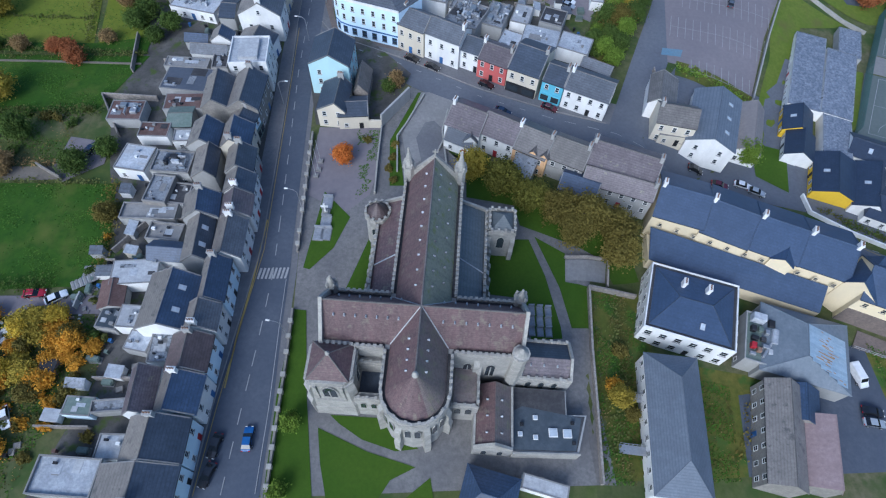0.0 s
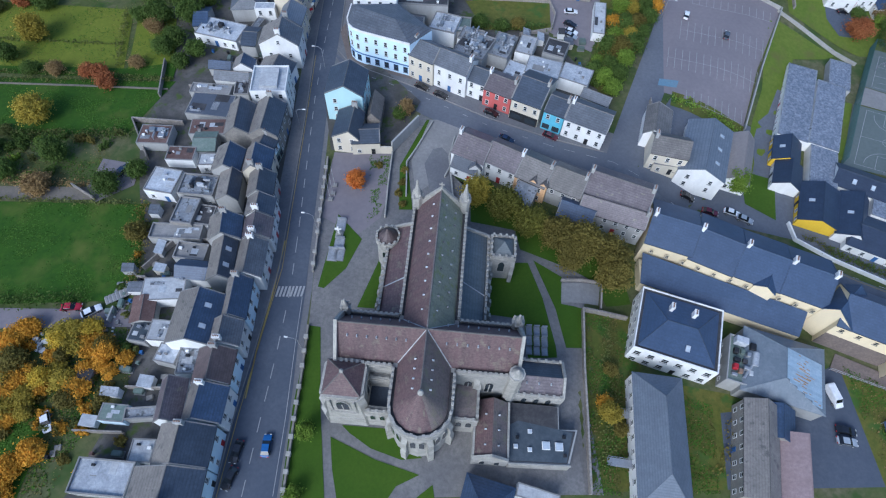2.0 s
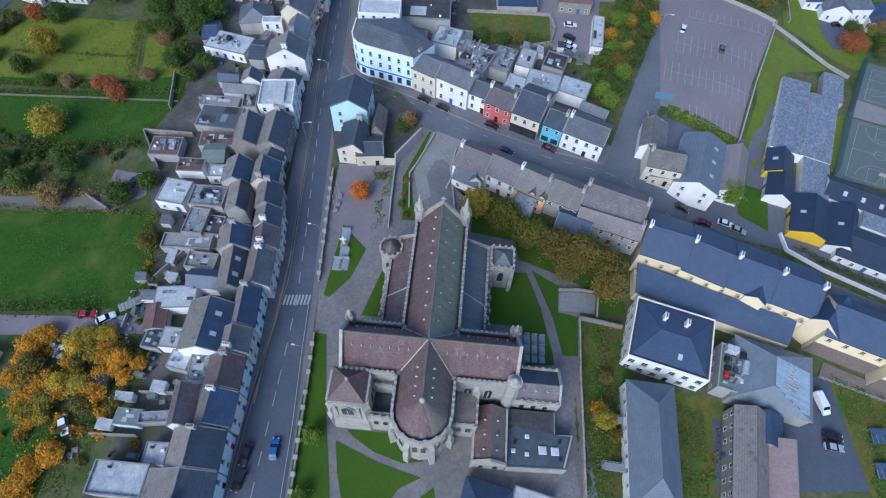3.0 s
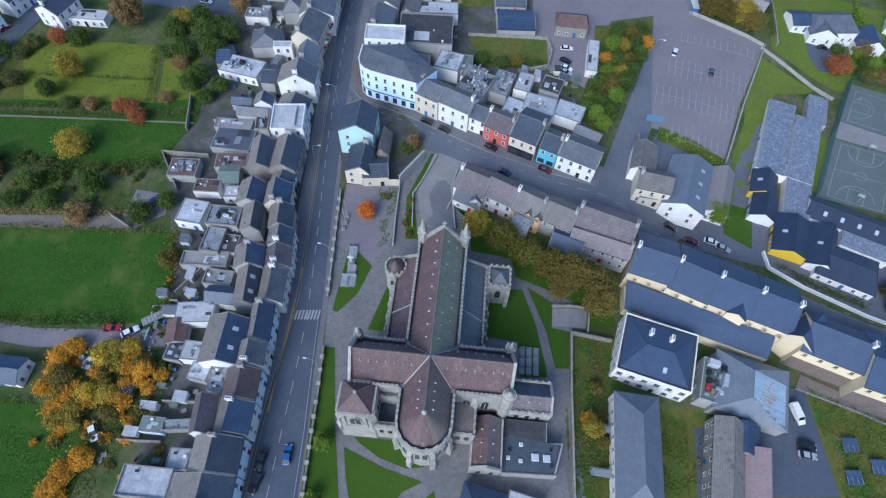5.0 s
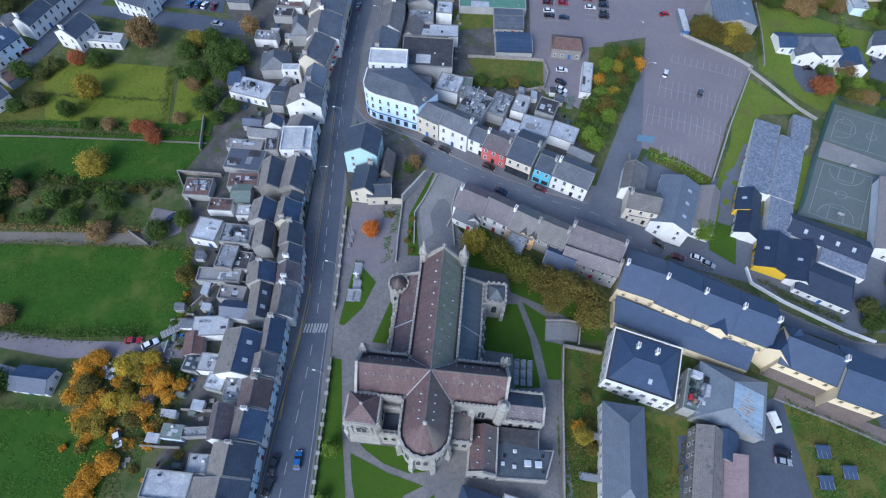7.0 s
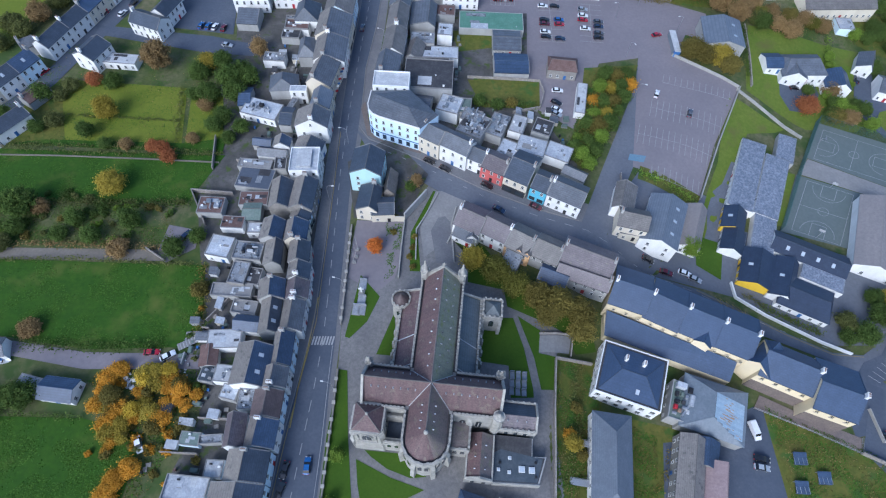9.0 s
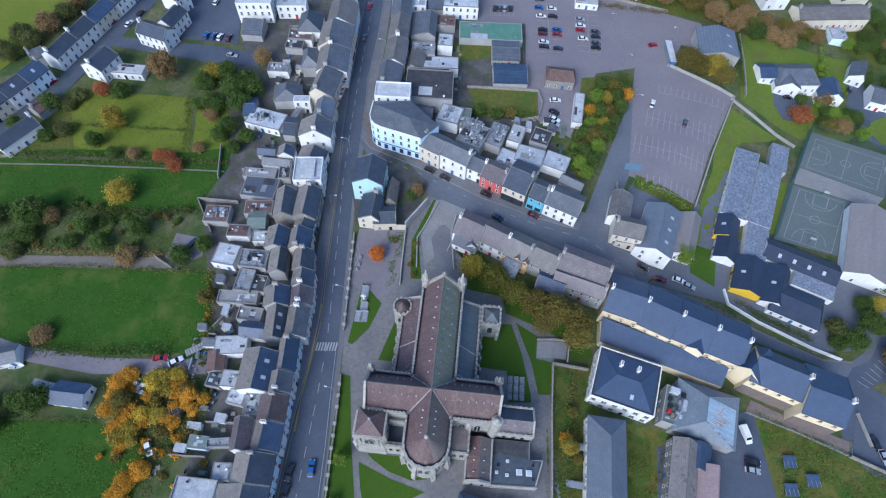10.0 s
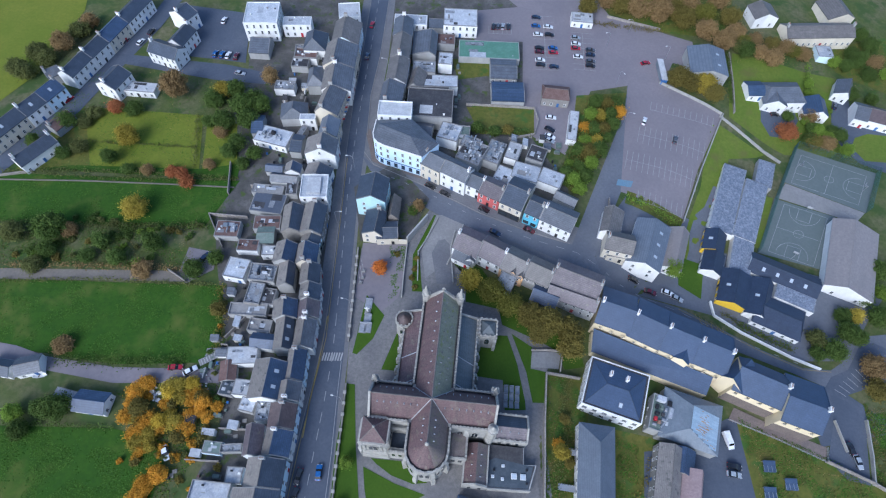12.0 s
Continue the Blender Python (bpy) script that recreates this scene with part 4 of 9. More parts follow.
sheet('path', 'asphalt_worn', 0.08, [(89.8, 86.3), (96.8, 93.3), (92.1, 76.4), (88.5, 63.1), (85.0, 62.7), (86.9, 78.2)])
sheet('path', 'asphalt_worn', 0.08, [(98.1, 100.0), (101.0, 99.9), (90.5, 69.8), (86.4, 64.8), (84.0, 65.1), (89.8, 81.7)])
sheet('lane', 'asphalt', 0.10, [(123.1, 144.1), (137.7, 149.8), (139.7, 140.0), (133.7, 129.7), (125.6, 129.2), (122.3, 135.8)])
sheet('lane', 'asphalt', 0.10, [(156.9, 152.2), (160.9, 162.8), (166.2, 161.9), (162.2, 140.9), (178.5, 137.4), (171.9, 115.3), (159.9, 120.1), (155.1, 127.7), (152.4, 135.6)])
sheet('lawn', 'meadow', 0.14, [(158.8, 128.2), (161.7, 133.7), (167.8, 136.6), (178.2, 136.4), (173.8, 121.8), (162.5, 121.6)])
sheet('car_park', 'asphalt_warm', 0.06, [(61.7, 188.6), (82.9, 181.0), (97.6, 176.3), (97.8, 158.4), (87.3, 161.5), (81.6, 147.8), (60.0, 150.0)])
sheet('road', 'asphalt', 0.10, [(126.3, 28.5), (132.5, 31.6), (139.0, 41.1), (143.6, 42.0), (147.4, 40.4), (145.5, 34.0), (136.3, 25.6), (130.3, 23.1), (140.3, 16.3), (139.0, 11.9), (118.0, 6.0), (117.0, 16.0)])
sheet('garden', 'rough_grass', 0.12, [(0.6, 124.3), (27.9, 126.4), (28.2, 112.9), (7.2, 110.8)])
sheet('path', 'brown_stone', 0.12, [(93.2, 15.2), (107.2, 9.8), (119.5, 6.0), (118.6, 1.6), (105.2, 6.6), (90.8, 11.2)])
sheet('car_park', 'asphalt', 0.12, [(124.9, 22.5), (129.7, 20.9), (133.5, 15.5), (130.0, -3.6), (123.6, -2.7), (119.1, 2.4), (123.5, 13.6)])
sheet('car_park', 'asphalt_warm', 0.07, [(1.2, 163.1), (-1.5, 183.6), (30.6, 192.2), (26.4, 143.8), (22.9, 143.3), (22.2, 166.0)])
sheet('rough_ground', 'rough_grass', 0.08, [(-7.6, 151.2), (11.7, 152.7), (8.6, 143.1), (-4.1, 139.1)])
sheet('garden', 'meadow', 0.09, [(116.7, 99.4), (121.4, 98.2), (112.2, 74.9), (109.2, 75.0)])
sheet('court', 'court_green', 0.08, [(121.8, 98.2), (143.5, 92.2), (132.5, 68.4), (110.8, 72.9)])
sheet('court', 'court_green', 0.08, [(135.1, 125.2), (165.3, 115.6), (155.8, 95.5), (126.8, 106.9)])
sheet('rough_ground', 'concrete', 0.05, [(127.8, 106.2), (155.4, 95.5), (149.5, 89.1), (144.0, 92.3), (122.4, 98.8)])
sheet('lawn', 'lawn', 0.06, [(81.8, 67.8), (90.5, 65.4), (87.8, 51.7), (80.5, 56.3)])
sheet('yard', 'asphalt_worn', 0.05, [(91.5, 72.5), (116.0, 68.3), (153.9, 61.5), (145.4, 52.0), (133.3, 34.6), (118.3, 32.9), (91.8, 45.9)])
sheet('blue_bay', 'paint_blue', 0.20, [(59.9, 95.2), (65.6, 94.9), (64.5, 91.9), (59.1, 92.3)])
sheet('rough_ground', 'rough_grass', 0.07, [(2.7, 126.2), (25.6, 127.6), (24.8, 113.1), (4.9, 111.4)])
sheet('rough_ground', 'rough_grass', 0.05, [(45.2, 136.5), (66.4, 140.9), (53.3, 104.7), (43.2, 86.2), (37.0, 93.2), (42.5, 109.0)])
sheet('rough_ground', 'rough_grass', 0.05, [(46.9, 224.6), (125.9, 236.2), (114.5, 180.5), (86.7, 180.4), (61.8, 190.6)])
sheet('rough_ground', 'rough_grass', 0.04, [(154.4, 182.3), (203.6, 204.1), (189.5, 158.1), (163.4, 171.5)])
sheet('rough_ground', 'rough_grass', 0.05, [(63.2, 90.4), (84.9, 82.9), (82.4, 77.9), (61.8, 84.6)])
sheet('rough_ground', 'rough_grass', 0.04, [(-165.7, 85.4), (-149.3, 107.9), (-133.5, 76.0), (-159.5, 72.8)])
sheet('yard', 'backyard', 0.12, [(-36.9, 79.7), (-24.3, 92.5), (-9.1, 77.8), (-14.3, 58.7), (-30.7, 57.5)])
sheet('field', 'field_grass', 0.06, [(-80.7, 85.2), (-93.2, 81.0), (-140.3, 77.0), (-153.5, 73.5), (-79.6, 78.0)])


# ---- the church ----
church = thing("church", Matrix(), "large cruciform grey limestone church with purple and mossy slate roofs", "church")
EAVE, RIDGE, PAR = 15.5, 22.5, 16.6
NX0, NX1, NY0, NY1 = -5.7, 5.9, -11.0, 31.5
TX0, TX1, TY0, TY1 = -16.4, 17.4, -4.7, 5.7


def lancet(parent, x, y, z, turn, w=1.1, h=4.0, mat="limestone_pale"):
    """A pointed window: stone surround, dark leaded pane, mullion."""
    def arch(s):
        w2, base = w / 2 * s, h * 0.72
        pts = [(-w2, 0), (w2, 0), (w2, base)]
        for k in range(1, 4):
            a = k / 4 * math.pi / 3
            pts.append((w2 - 2 * w2 * (1 - math.cos(a)), base + 2 * w2 * math.sin(a)))
        pts.append((0, base + 1.732 * w2))
        pts += [(-px, pz) for px, pz in pts[3:6][::-1]] + [(-w2, base)]
        return pts

    def plate(s, y0, y1):
        def build(bm):
            a, b = [bm.verts.new((px, y0, pz)) for px, pz in arch(s)], [bm.verts.new((px, y1, pz)) for px, pz in arch(s)]
            bm.faces.new(a), bm.faces.new(b[::-1])
            for i in range(len(a)):
                bm.faces.new((a[i], b[i], b[(i + 1) % len(a)], a[(i + 1) % len(a)]))
        return build
    f = shared(("lan", w, h, mat), "window", mat, plate(1.25, -0.12, 0.05), parent, at(x, y, z, turn))
    shared(("lanp", w, h), "pane", "window_glass", plate(0.98, -0.16, 0.0), f, at(0, 0, h * 0.05))
    if w > 1.4:
        shared(("lanm", w, h), "mullion", mat, lambda bm: box(bm, -0.09, 0.09, -0.24, -0.1, 0.1, h * 0.85), f, Matrix())
    return f


def battlement(parent, p, q, z, mat="limestone_pale", thick=0.45, h=0.3, step=0.95, merlons=True):
    """A parapet with merlons along a line."""
    p, q = Vector(p), Vector(q)
    d = (q - p).length
    m = at(p.x, p.y, z, math.degrees(math.atan2(q.y - p.y, q.x - p.x)))
    bm = bmesh.new()
    box(bm, 0, d, -thick / 2, thick / 2, -0.7, 0.25)
    box(bm, 0, d, -thick / 2 - 0.1, thick / 2 + 0.1, -0.85, -0.6)
    par = part("parapet", bm, mat, parent, at=m)
    n = max(1, int(d / step)) if merlons else 0
    for i in range(n):
        shared(("merlon", thick, h, mat), "merlon", mat, lambda b: (box(b, -0.22, 0.22, -thick / 2 + 0.01, thick / 2 - 0.01, 0.24, 0.25 + h), box(b, -0.26, 0.26, -thick / 2 - 0.04, thick / 2 + 0.05, 0.25 + h, 0.33 + h)),
               par, at((i + 0.5) * d / n, 0, 0))
    return par


def buttress(parent, x, y, turn, h, w=0.9, deep=1.3):
    """A stepped buttress that leans on a wall facing local -y."""
    def build(bm):
        extrude_x(bm, [(0.1, -0.3), (-deep, -0.3), (-deep, h * 0.45), (-deep * 0.6, h * 0.55), (-deep * 0.6, h * 0.82), (0.1, h * 0.95)], -w / 2, w / 2)
    shared(("but", h, w, deep), "buttress", "limestone_pale", build, parent, at(x, y, 0, turn))


def pinnacle(parent, x, y, z0, z1, r=1.1):
    """A turret with a slim stone spire, gablets and finial."""
    t = shared(("tur", r, round(z1 - z0, 1)), "turret", "limestone_pale", lambda bm: (cone(bm, 0, 0, -3.0, (z1 - z0) * 0.35, r, r, 8, 0.39), cone(bm, 0, 0, (z1 - z0) * 0.33, (z1 - z0) * 0.4, r * 1.2, r * 1.2, 8, 0.39)), parent, at(x, y, z0))
    hh = z1 - z0
    shared(("spire", r, round(hh, 1)), "spire", "limestone_pale", lambda bm: (cone(bm, 0, 0, hh * 0.4, hh * 0.95, r * 0.85, 0.12, 8, 0.39), cone(bm, 0, 0, hh * 0.93, hh * 1.0, 0.28, 0.16, 6)), t, Matrix())
    for k in range(4):
        a = k * math.pi / 2 + math.pi / 4
        shared(("gablet", r), "gablet", "limestone", lambda bm: extrude_x(bm, [(-0.3, 0), (0.3, 0), (0.3, 0.7), (0, 1.2), (-0.3, 0.7)], -0.2, 0.2), t, at(math.cos(a) * r * 0.9, math.sin(a) * r * 0.9, hh * 0.36, math.degrees(a)))


# walls
def block(name, x0, x1, y0, y1, z1, mat="limestone", z0=-0.4, parent=church):
    bm = bmesh.new()
    box(bm, x0, x1, y0, y1, z0, z1)
    return part(name, bm, mat, parent)


nave = block("nave_wall", NX0, NX1, NY0 + 0.2, NY1, EAVE)
block("transept_wall", TX0, NX0 + 0.003, TY0, TY1, EAVE - 0.004)
block("transept_wall", NX1 - 0.003, TX1, TY0, TY1, EAVE - 0.004)
MX, R = 0.1, 5.8
bm = bmesh.new()
apse_pts = [(MX + R * math.cos(a), NY0 + R * math.sin(a)) for a in [math.pi + i * math.pi / 8 for i in range(9)]]
prism(bm, apse_pts + [(NX1, NY0 + 0.3), (NX0, NY0 + 0.3)], -0.4, EAVE - 0.002)
part("apse_wall", bm, "limestone", church)
# gables
bm = bmesh.new()
yc = (TY0 + TY1) / 2
prism_pts = [(NX0, EAVE), (NX1, EAVE), (NX1, EAVE + 0.9), (MX, RIDGE + 0.7), (NX0, EAVE + 0.9)]
a = [bm.verts.new((px, NY1 - 0.6, pz)) for px, pz in prism_pts]
b = [bm.verts.new((px, NY1, pz)) for px, pz in prism_pts]
bm.faces.new(a), bm.faces.new(b[::-1])
for i in range(5):
    bm.faces.new((a[i], b[i], b[(i + 1) % 5], a[(i + 1) % 5]))
part("gable", bm, "limestone_pale", church)
for x0, x1 in ((TX0, TX0 + 0.6), (TX1 - 0.6, TX1)):
    bm = bmesh.new()
    extrude_x(bm, [(TY0, EAVE), (TY1, EAVE), (TY1, EAVE + 0.9), (yc, RIDGE + 0.6), (TY0, EAVE + 0.9)], x0, x1)
    part("gable", bm, "limestone_pale", church)
bm = bmesh.new()
box(bm, -0.14, 0.14, -0.14, 0.14, 0, 1.5), box(bm, -0.55, 0.55, -0.12, 0.12, 0.75, 1.0)
part("cross", bm, "limestone_pale", church, at=at(MX, NY1 - 0.3, RIDGE + 0.6))

# roofs: slopes meet in valleys at the crossing
IN = 0.95
sx0, sx1, sy0, sy1 = NX0 + IN, NX1 - IN, TY0 + IN, TY1 - IN


def slope(mat, corners, parent=church):
    bm = bmesh.new()
    slab(bm, corners, 0.2)
    return part("roof_slope", bm, mat, parent)


C = (MX, yc, RIDGE)
n_end, z = NY1 - 0.6, EAVE + 0.2
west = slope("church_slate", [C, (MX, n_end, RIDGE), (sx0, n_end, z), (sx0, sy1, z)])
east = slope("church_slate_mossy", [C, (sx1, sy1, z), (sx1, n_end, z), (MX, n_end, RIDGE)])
wn_ = slope("church_slate_cross", [C, (sx0, sy1, z), (TX0 + 0.6, sy1, z), (TX0 + 0.6, yc, RIDGE - 0.1)])
ws_ = slope("church_slate_cross", [C, (TX0 + 0.6, yc, RIDGE - 0.1), (TX0 + 0.6, sy0, z), (sx0, sy0, z)])
en_ = slope("church_slate_cross", [C, (TX1 - 0.6, yc, RIDGE - 0.1), (TX1 - 0.6, sy1, z), (sx1, sy1, z)])
es_ = slope("church_slate_cross", [C, (sx1, sy0, z), (TX1 - 0.6, sy0, z), (TX1 - 0.6, yc, RIDGE - 0.1)])
A0 = (MX, NY0 + 0.3, RIDGE)
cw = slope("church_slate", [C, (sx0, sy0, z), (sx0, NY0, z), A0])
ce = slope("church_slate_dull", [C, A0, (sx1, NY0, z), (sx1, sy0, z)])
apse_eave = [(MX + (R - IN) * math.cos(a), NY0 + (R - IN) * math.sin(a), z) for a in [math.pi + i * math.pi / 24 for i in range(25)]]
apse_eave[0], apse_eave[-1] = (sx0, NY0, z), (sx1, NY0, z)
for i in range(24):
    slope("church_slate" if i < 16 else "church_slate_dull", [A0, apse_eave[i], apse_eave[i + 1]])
# lead valleys and ridges
for q in ((sx0, sy1, z), (sx0, sy0, z), (sx1, sy1, z), (sx1, sy0, z)):
    bm = bmesh.new()
    tube(bm, (C[0], C[1], C[2] + 0.05), (q[0], q[1], q[2] + 0.1), 0.10)
    part("valley_lead", bm, "felt_light", church)
for p, q, mt in ((C, (MX, n_end, RIDGE), "slate_tan"), (C, A0, "slate_tan"), (C, (TX0 + 0.6, yc, RIDGE - 0.1), "slate_tan"), (C, (TX1 - 0.6, yc, RIDGE - 0.1), "slate_tan")):
    bm = bmesh.new()
    tube(bm, (p[0], p[1], p[2] + 0.03), (q[0], q[1], q[2] + 0.03), 0.16)
    part("ridge", bm, mt, church)
bm = bmesh.new()
cone(bm, 0, 0, -0.1, 0.5, 0.55, 0.4, 10), cone(bm, 0, 0, 0.5, 1.0, 0.45, 0.0, 10)
part("apse_finial", bm, "limestone_pale", church, at=at(MX, NY0 + 0.2, RIDGE))
# gutters behind the parapets, lined near-black so their shade is in the colour
for x0, x1, y0, y1 in ((NX0 + 0.1, sx0 + 0.3, TY1, NY1 - 0.6), (sx1 - 0.3, NX1 - 0.1, TY1, NY1 - 0.6)):
    block("lead_gutter", x0, x1, y0, y1, EAVE + 0.06, "felt_dark", EAVE - 0.1)
for x0, x1 in ((TX0 + 0.6, NX0 + 0.1), (NX1 - 0.1, TX1 - 0.6)):
    block("lead_gutter", x0, x1, TY1 - 1.2, TY1 - 0.1, EAVE + 0.06, "felt_dark", EAVE - 0.1)
    block("lead_gutter", x0, x1, TY0 + 0.1, TY0 + 1.2, EAVE + 0.06, "felt_dark", EAVE - 0.1)
for x0, x1 in ((NX0 + 0.1, sx0 + 0.3), (sx1 - 0.3, NX1 - 0.1)):
    block("lead_gutter", x0, x1, NY0, TY0 + 0.1, EAVE + 0.06, "felt_dark", EAVE - 0.1)
bm = bmesh.new()
prism(bm, [(MX + (R - 0.15) * math.cos(a), NY0 + (R - 0.15) * math.sin(a)) for a in [math.pi + i * math.pi / 16 for i in range(17)]], EAVE - 0.1, EAVE + 0.06)
part("lead_gutter", bm, "felt_dark", church)


def vents(p, q, n, out, mat="lead_light"):
    """A line of small lead ventilators on a slope."""
    p, q = Vector(p), Vector(q)
    for i in range(n):
        c = p.lerp(q, (i + 0.5) / n)
        shared(("vent", mat), "roof_vent", mat, lambda bm: extrude_x(bm, [(-0.13, -0.2), (0.13, -0.2), (0.13, 0.14), (0, 0.32), (-0.13, 0.14)], -0.15, 0.26), church, at(c.x, c.y, c.z, out))


dz = RIDGE - z
vents((MX - 1.3, yc + 3, RIDGE - 1.3 * dz / 5.2), (MX - 1.3, n_end - 1, RIDGE - 1.3 * dz / 5.2), 9, 180)
vents((MX + 1.3, yc + 3, RIDGE - 1.3 * dz / 5.2), (MX + 1.3, n_end - 1, RIDGE - 1.3 * dz / 5.2), 9, 0, "lead_stained")
vents((MX + 3.2, yc + 5, RIDGE - 3.2 * dz / 5.2), (MX + 3.2, n_end - 1, RIDGE - 3.2 * dz / 5.2), 8, 0, "lead_stained")
for x0, x1, n in ((TX0 + 1.5, -2.6, 7), (2.8, TX1 - 1.5, 7)):
    vents((x0, yc - 1.5, RIDGE - 1.5 * dz / 4.6), (x1, yc - 1.5, RIDGE - 1.5 * dz / 4.6), n, -90)
    vents((x0, yc + 2.6, RIDGE - 2.6 * dz / 4.6), (x1, yc + 2.6, RIDGE - 2.6 * dz / 4.6), n, 90)
vents((MX - 1.5, -10.5, RIDGE - 1.5 * dz / 5.2), (MX - 1.5, -3.5, RIDGE - 1.5 * dz / 5.2), 4, 180)
vents((MX + 1.5, -10.5, RIDGE - 1.5 * dz / 5.2), (MX + 1.5, -3.5, RIDGE - 1.5 * dz / 5.2), 4, 0)

# parapets
battlement(church, (NX0 + 0.25, TY1), (NX0 + 0.25, NY1 - 1), EAVE + 0.4)
battlement(church, (NX1 - 0.25, TY1), (NX1 - 0.25, NY1 - 1), EAVE + 0.4)
battlement(church, (TX0, TY1 - 0.25), (NX0, TY1 - 0.25), EAVE + 0.4)
battlement(church, (NX1, TY1 - 0.25), (TX1, TY1 - 0.25), EAVE + 0.4)
battlement(church, (TX0, TY0 + 0.25), (NX0, TY0 + 0.25), EAVE + 0.4)
battlement(church, (NX1, TY0 + 0.25), (TX1, TY0 + 0.25), EAVE + 0.4)
battlement(church, (NX0 + 0.25, NY0), (NX0 + 0.25, TY0), EAVE + 0.4)
battlement(church, (NX1 - 0.25, NY0), (NX1 - 0.25, TY0), EAVE + 0.4)
ring = [(MX + (R - 0.2) * math.cos(a), NY0 + (R - 0.2) * math.sin(a)) for a in [math.pi + i * math.pi / 8 for i in range(9)]]
for p, q in zip(ring, ring[1:]):
    battlement(church, p, q, EAVE + 0.4, step=1.2)
# apse buttresses and windows
for i in range(1, 8):
    a = math.pi + i * math.pi / 8
    if i % 2:
        buttress(church, MX + R * math.cos(a), NY0 + R * math.sin(a), math.degrees(a) + 90, 13.5, 1.1, 1.1)
    else:
        for off in (-0.8, 0.8):
            lancet(church, MX + R * 0.985 * math.cos(a) - off * math.sin(a), NY0 + R * 0.985 * math.sin(a) + off * math.cos(a), 8.0, math.degrees(a) + 90, 1.0, 4.5)
for x, y, z1 in ((-4.9, NY1 - 0.2, 24.5), (5.1, NY1 - 0.2, 24.5)):
    pinnacle(church, x, y, EAVE + 1.0, z1, 1.1)
pinnacle(church, TX0 + 0.7, TY1 - 0.2, EAVE + 0.6, 20.8, 0.95)
pinnacle(church, TX1 - 0.7, TY1 - 0.2, EAVE + 0.6, 20.8, 1.05)
bm = bmesh.new()
cone(bm, 0, 0, -15.5, 2.0, 1.35, 1.35, 10), cone(bm, 0, 0, 1.9, 2.3, 1.5, 1.5, 10), cone(bm, 0, 0, 2.3, 4.0, 1.25, 0.1, 10)
part("stair_turret", bm, "limestone_pale", church, at=at(TX1 - 0.7, TY0 + 0.2, EAVE + 0.2))
# clerestory and transept windows
for i in range(7):
    y = TY1 + 2.2 + i * 3.4
    lancet(church, NX0, y, 11.6, -90, 1.0, 2.6)
    lancet(church, NX1, y, 11.6, 90, 1.0, 2.6)
for x in (-13.5, -9.5, 8.5, 12.5):
    lancet(church, x, TY0, 6.5, 0, 1.5, 5.5)
for x in (-11.5, 10.5):
    buttress(church, x, TY0, 0, 12.0)
lancet(church, TX1, yc, 5.5, 90, 3.0, 8.0)
lancet(church, TX0, yc, 5.5, -90, 3.0, 8.0)
for y in (TY0 + 0.6, TY1 - 0.6):
    buttress(church, TX0, y, -90, 14.0, 1.1, 1.5)
    buttress(church, TX1, y, 90, 14.0, 1.1, 1.5)


# aisles
def aisle(x_in, x_out, mat):
    s = 1 if x_out > x_in else -1
    y0, y1, zi, zo = TY1, 29.8, 11.0, 8.2
    bm = bmesh.new()
    lo, hi = min(x_in, x_out), max(x_in, x_out)
    prof = [(lo, -0.4), (hi, -0.4), (hi, zo if s > 0 else zi), (lo, zi if s > 0 else zo)]
    a, b = [bm.verts.new((px, y0 + 0.003, pz - (0.25 if pz > 0 else 0))) for px, pz in prof], [bm.verts.new((px, y1, pz - (0.25 if pz > 0 else 0))) for px, pz in prof]
    bm.faces.new(a), bm.faces.new(b[::-1])
    for i in range(4):
        bm.faces.new((a[i], b[i], b[(i + 1) % 4], a[(i + 1) % 4]))
    part("aisle_wall", bm, "limestone", church)
    slope(mat, [(x_in, y0 + 0.1, zi), (x_in, y1 - 0.5, zi), (x_out - s * 0.6, y1 - 0.5, zo + 0.25), (x_out - s * 0.6, y0 + 0.1, zo + 0.25)])
    for f in (0.02, 0.36):
        y = y0 + 0.5 + f * (y1 - y0)
        bm = bmesh.new()
        tube(bm, (x_in, y + 1.6, zi + 0.06), (x_out - s * 0.6, y, zo + 0.3), 0.13)
        part("lead_roll", bm, "lead_light", church)
    battlement(church, (x_out - s * 0.3, y0), (x_out - s * 0.3, y1), zo + 0.35, h=0.6, step=1.4)
    bm = bmesh.new()
    slab(bm, [(x_in, y1, zi + 0.7), (x_in, y1 - 0.5, zi + 0.7), (x_out, y1 - 0.5, zo + 0.8), (x_out, y1, zo + 0.8)], 0.8)
    part("coping", bm, "limestone_pale", church)
    for i in range(7):
        y = y0 + 2.2 + i * 3.3
        if y < (23 if s > 0 else 22):
            lancet(church, x_out, y, 2.6, 90 * s, 1.3, 3.6)
            buttress(church, x_out, y + 1.65, 90 * s, 7.5)


aisle(NX0, -11.0, "church_slate")
aisle(NX1, 11.5, "church_slate_cool")

# corner tower by the west transept
TWX0, TWX1, TWY0, TWY1 = -17.8, -10.3, -11.0, -3.9
def eight(g, c):
    """The tower's outline grown by g, with its corners cut by c."""
    x0, x1, y0, y1 = TWX0 - g, TWX1 + g, TWY0 - g, TWY1 + min(g, 0.0)
    return [(x0 + c, y0), (x1 - c, y0), (x1, y0 + c), (x1, y1 - c), (x1 - c, y1), (x0 + c, y1), (x0, y1 - c), (x0, y0 + c)]


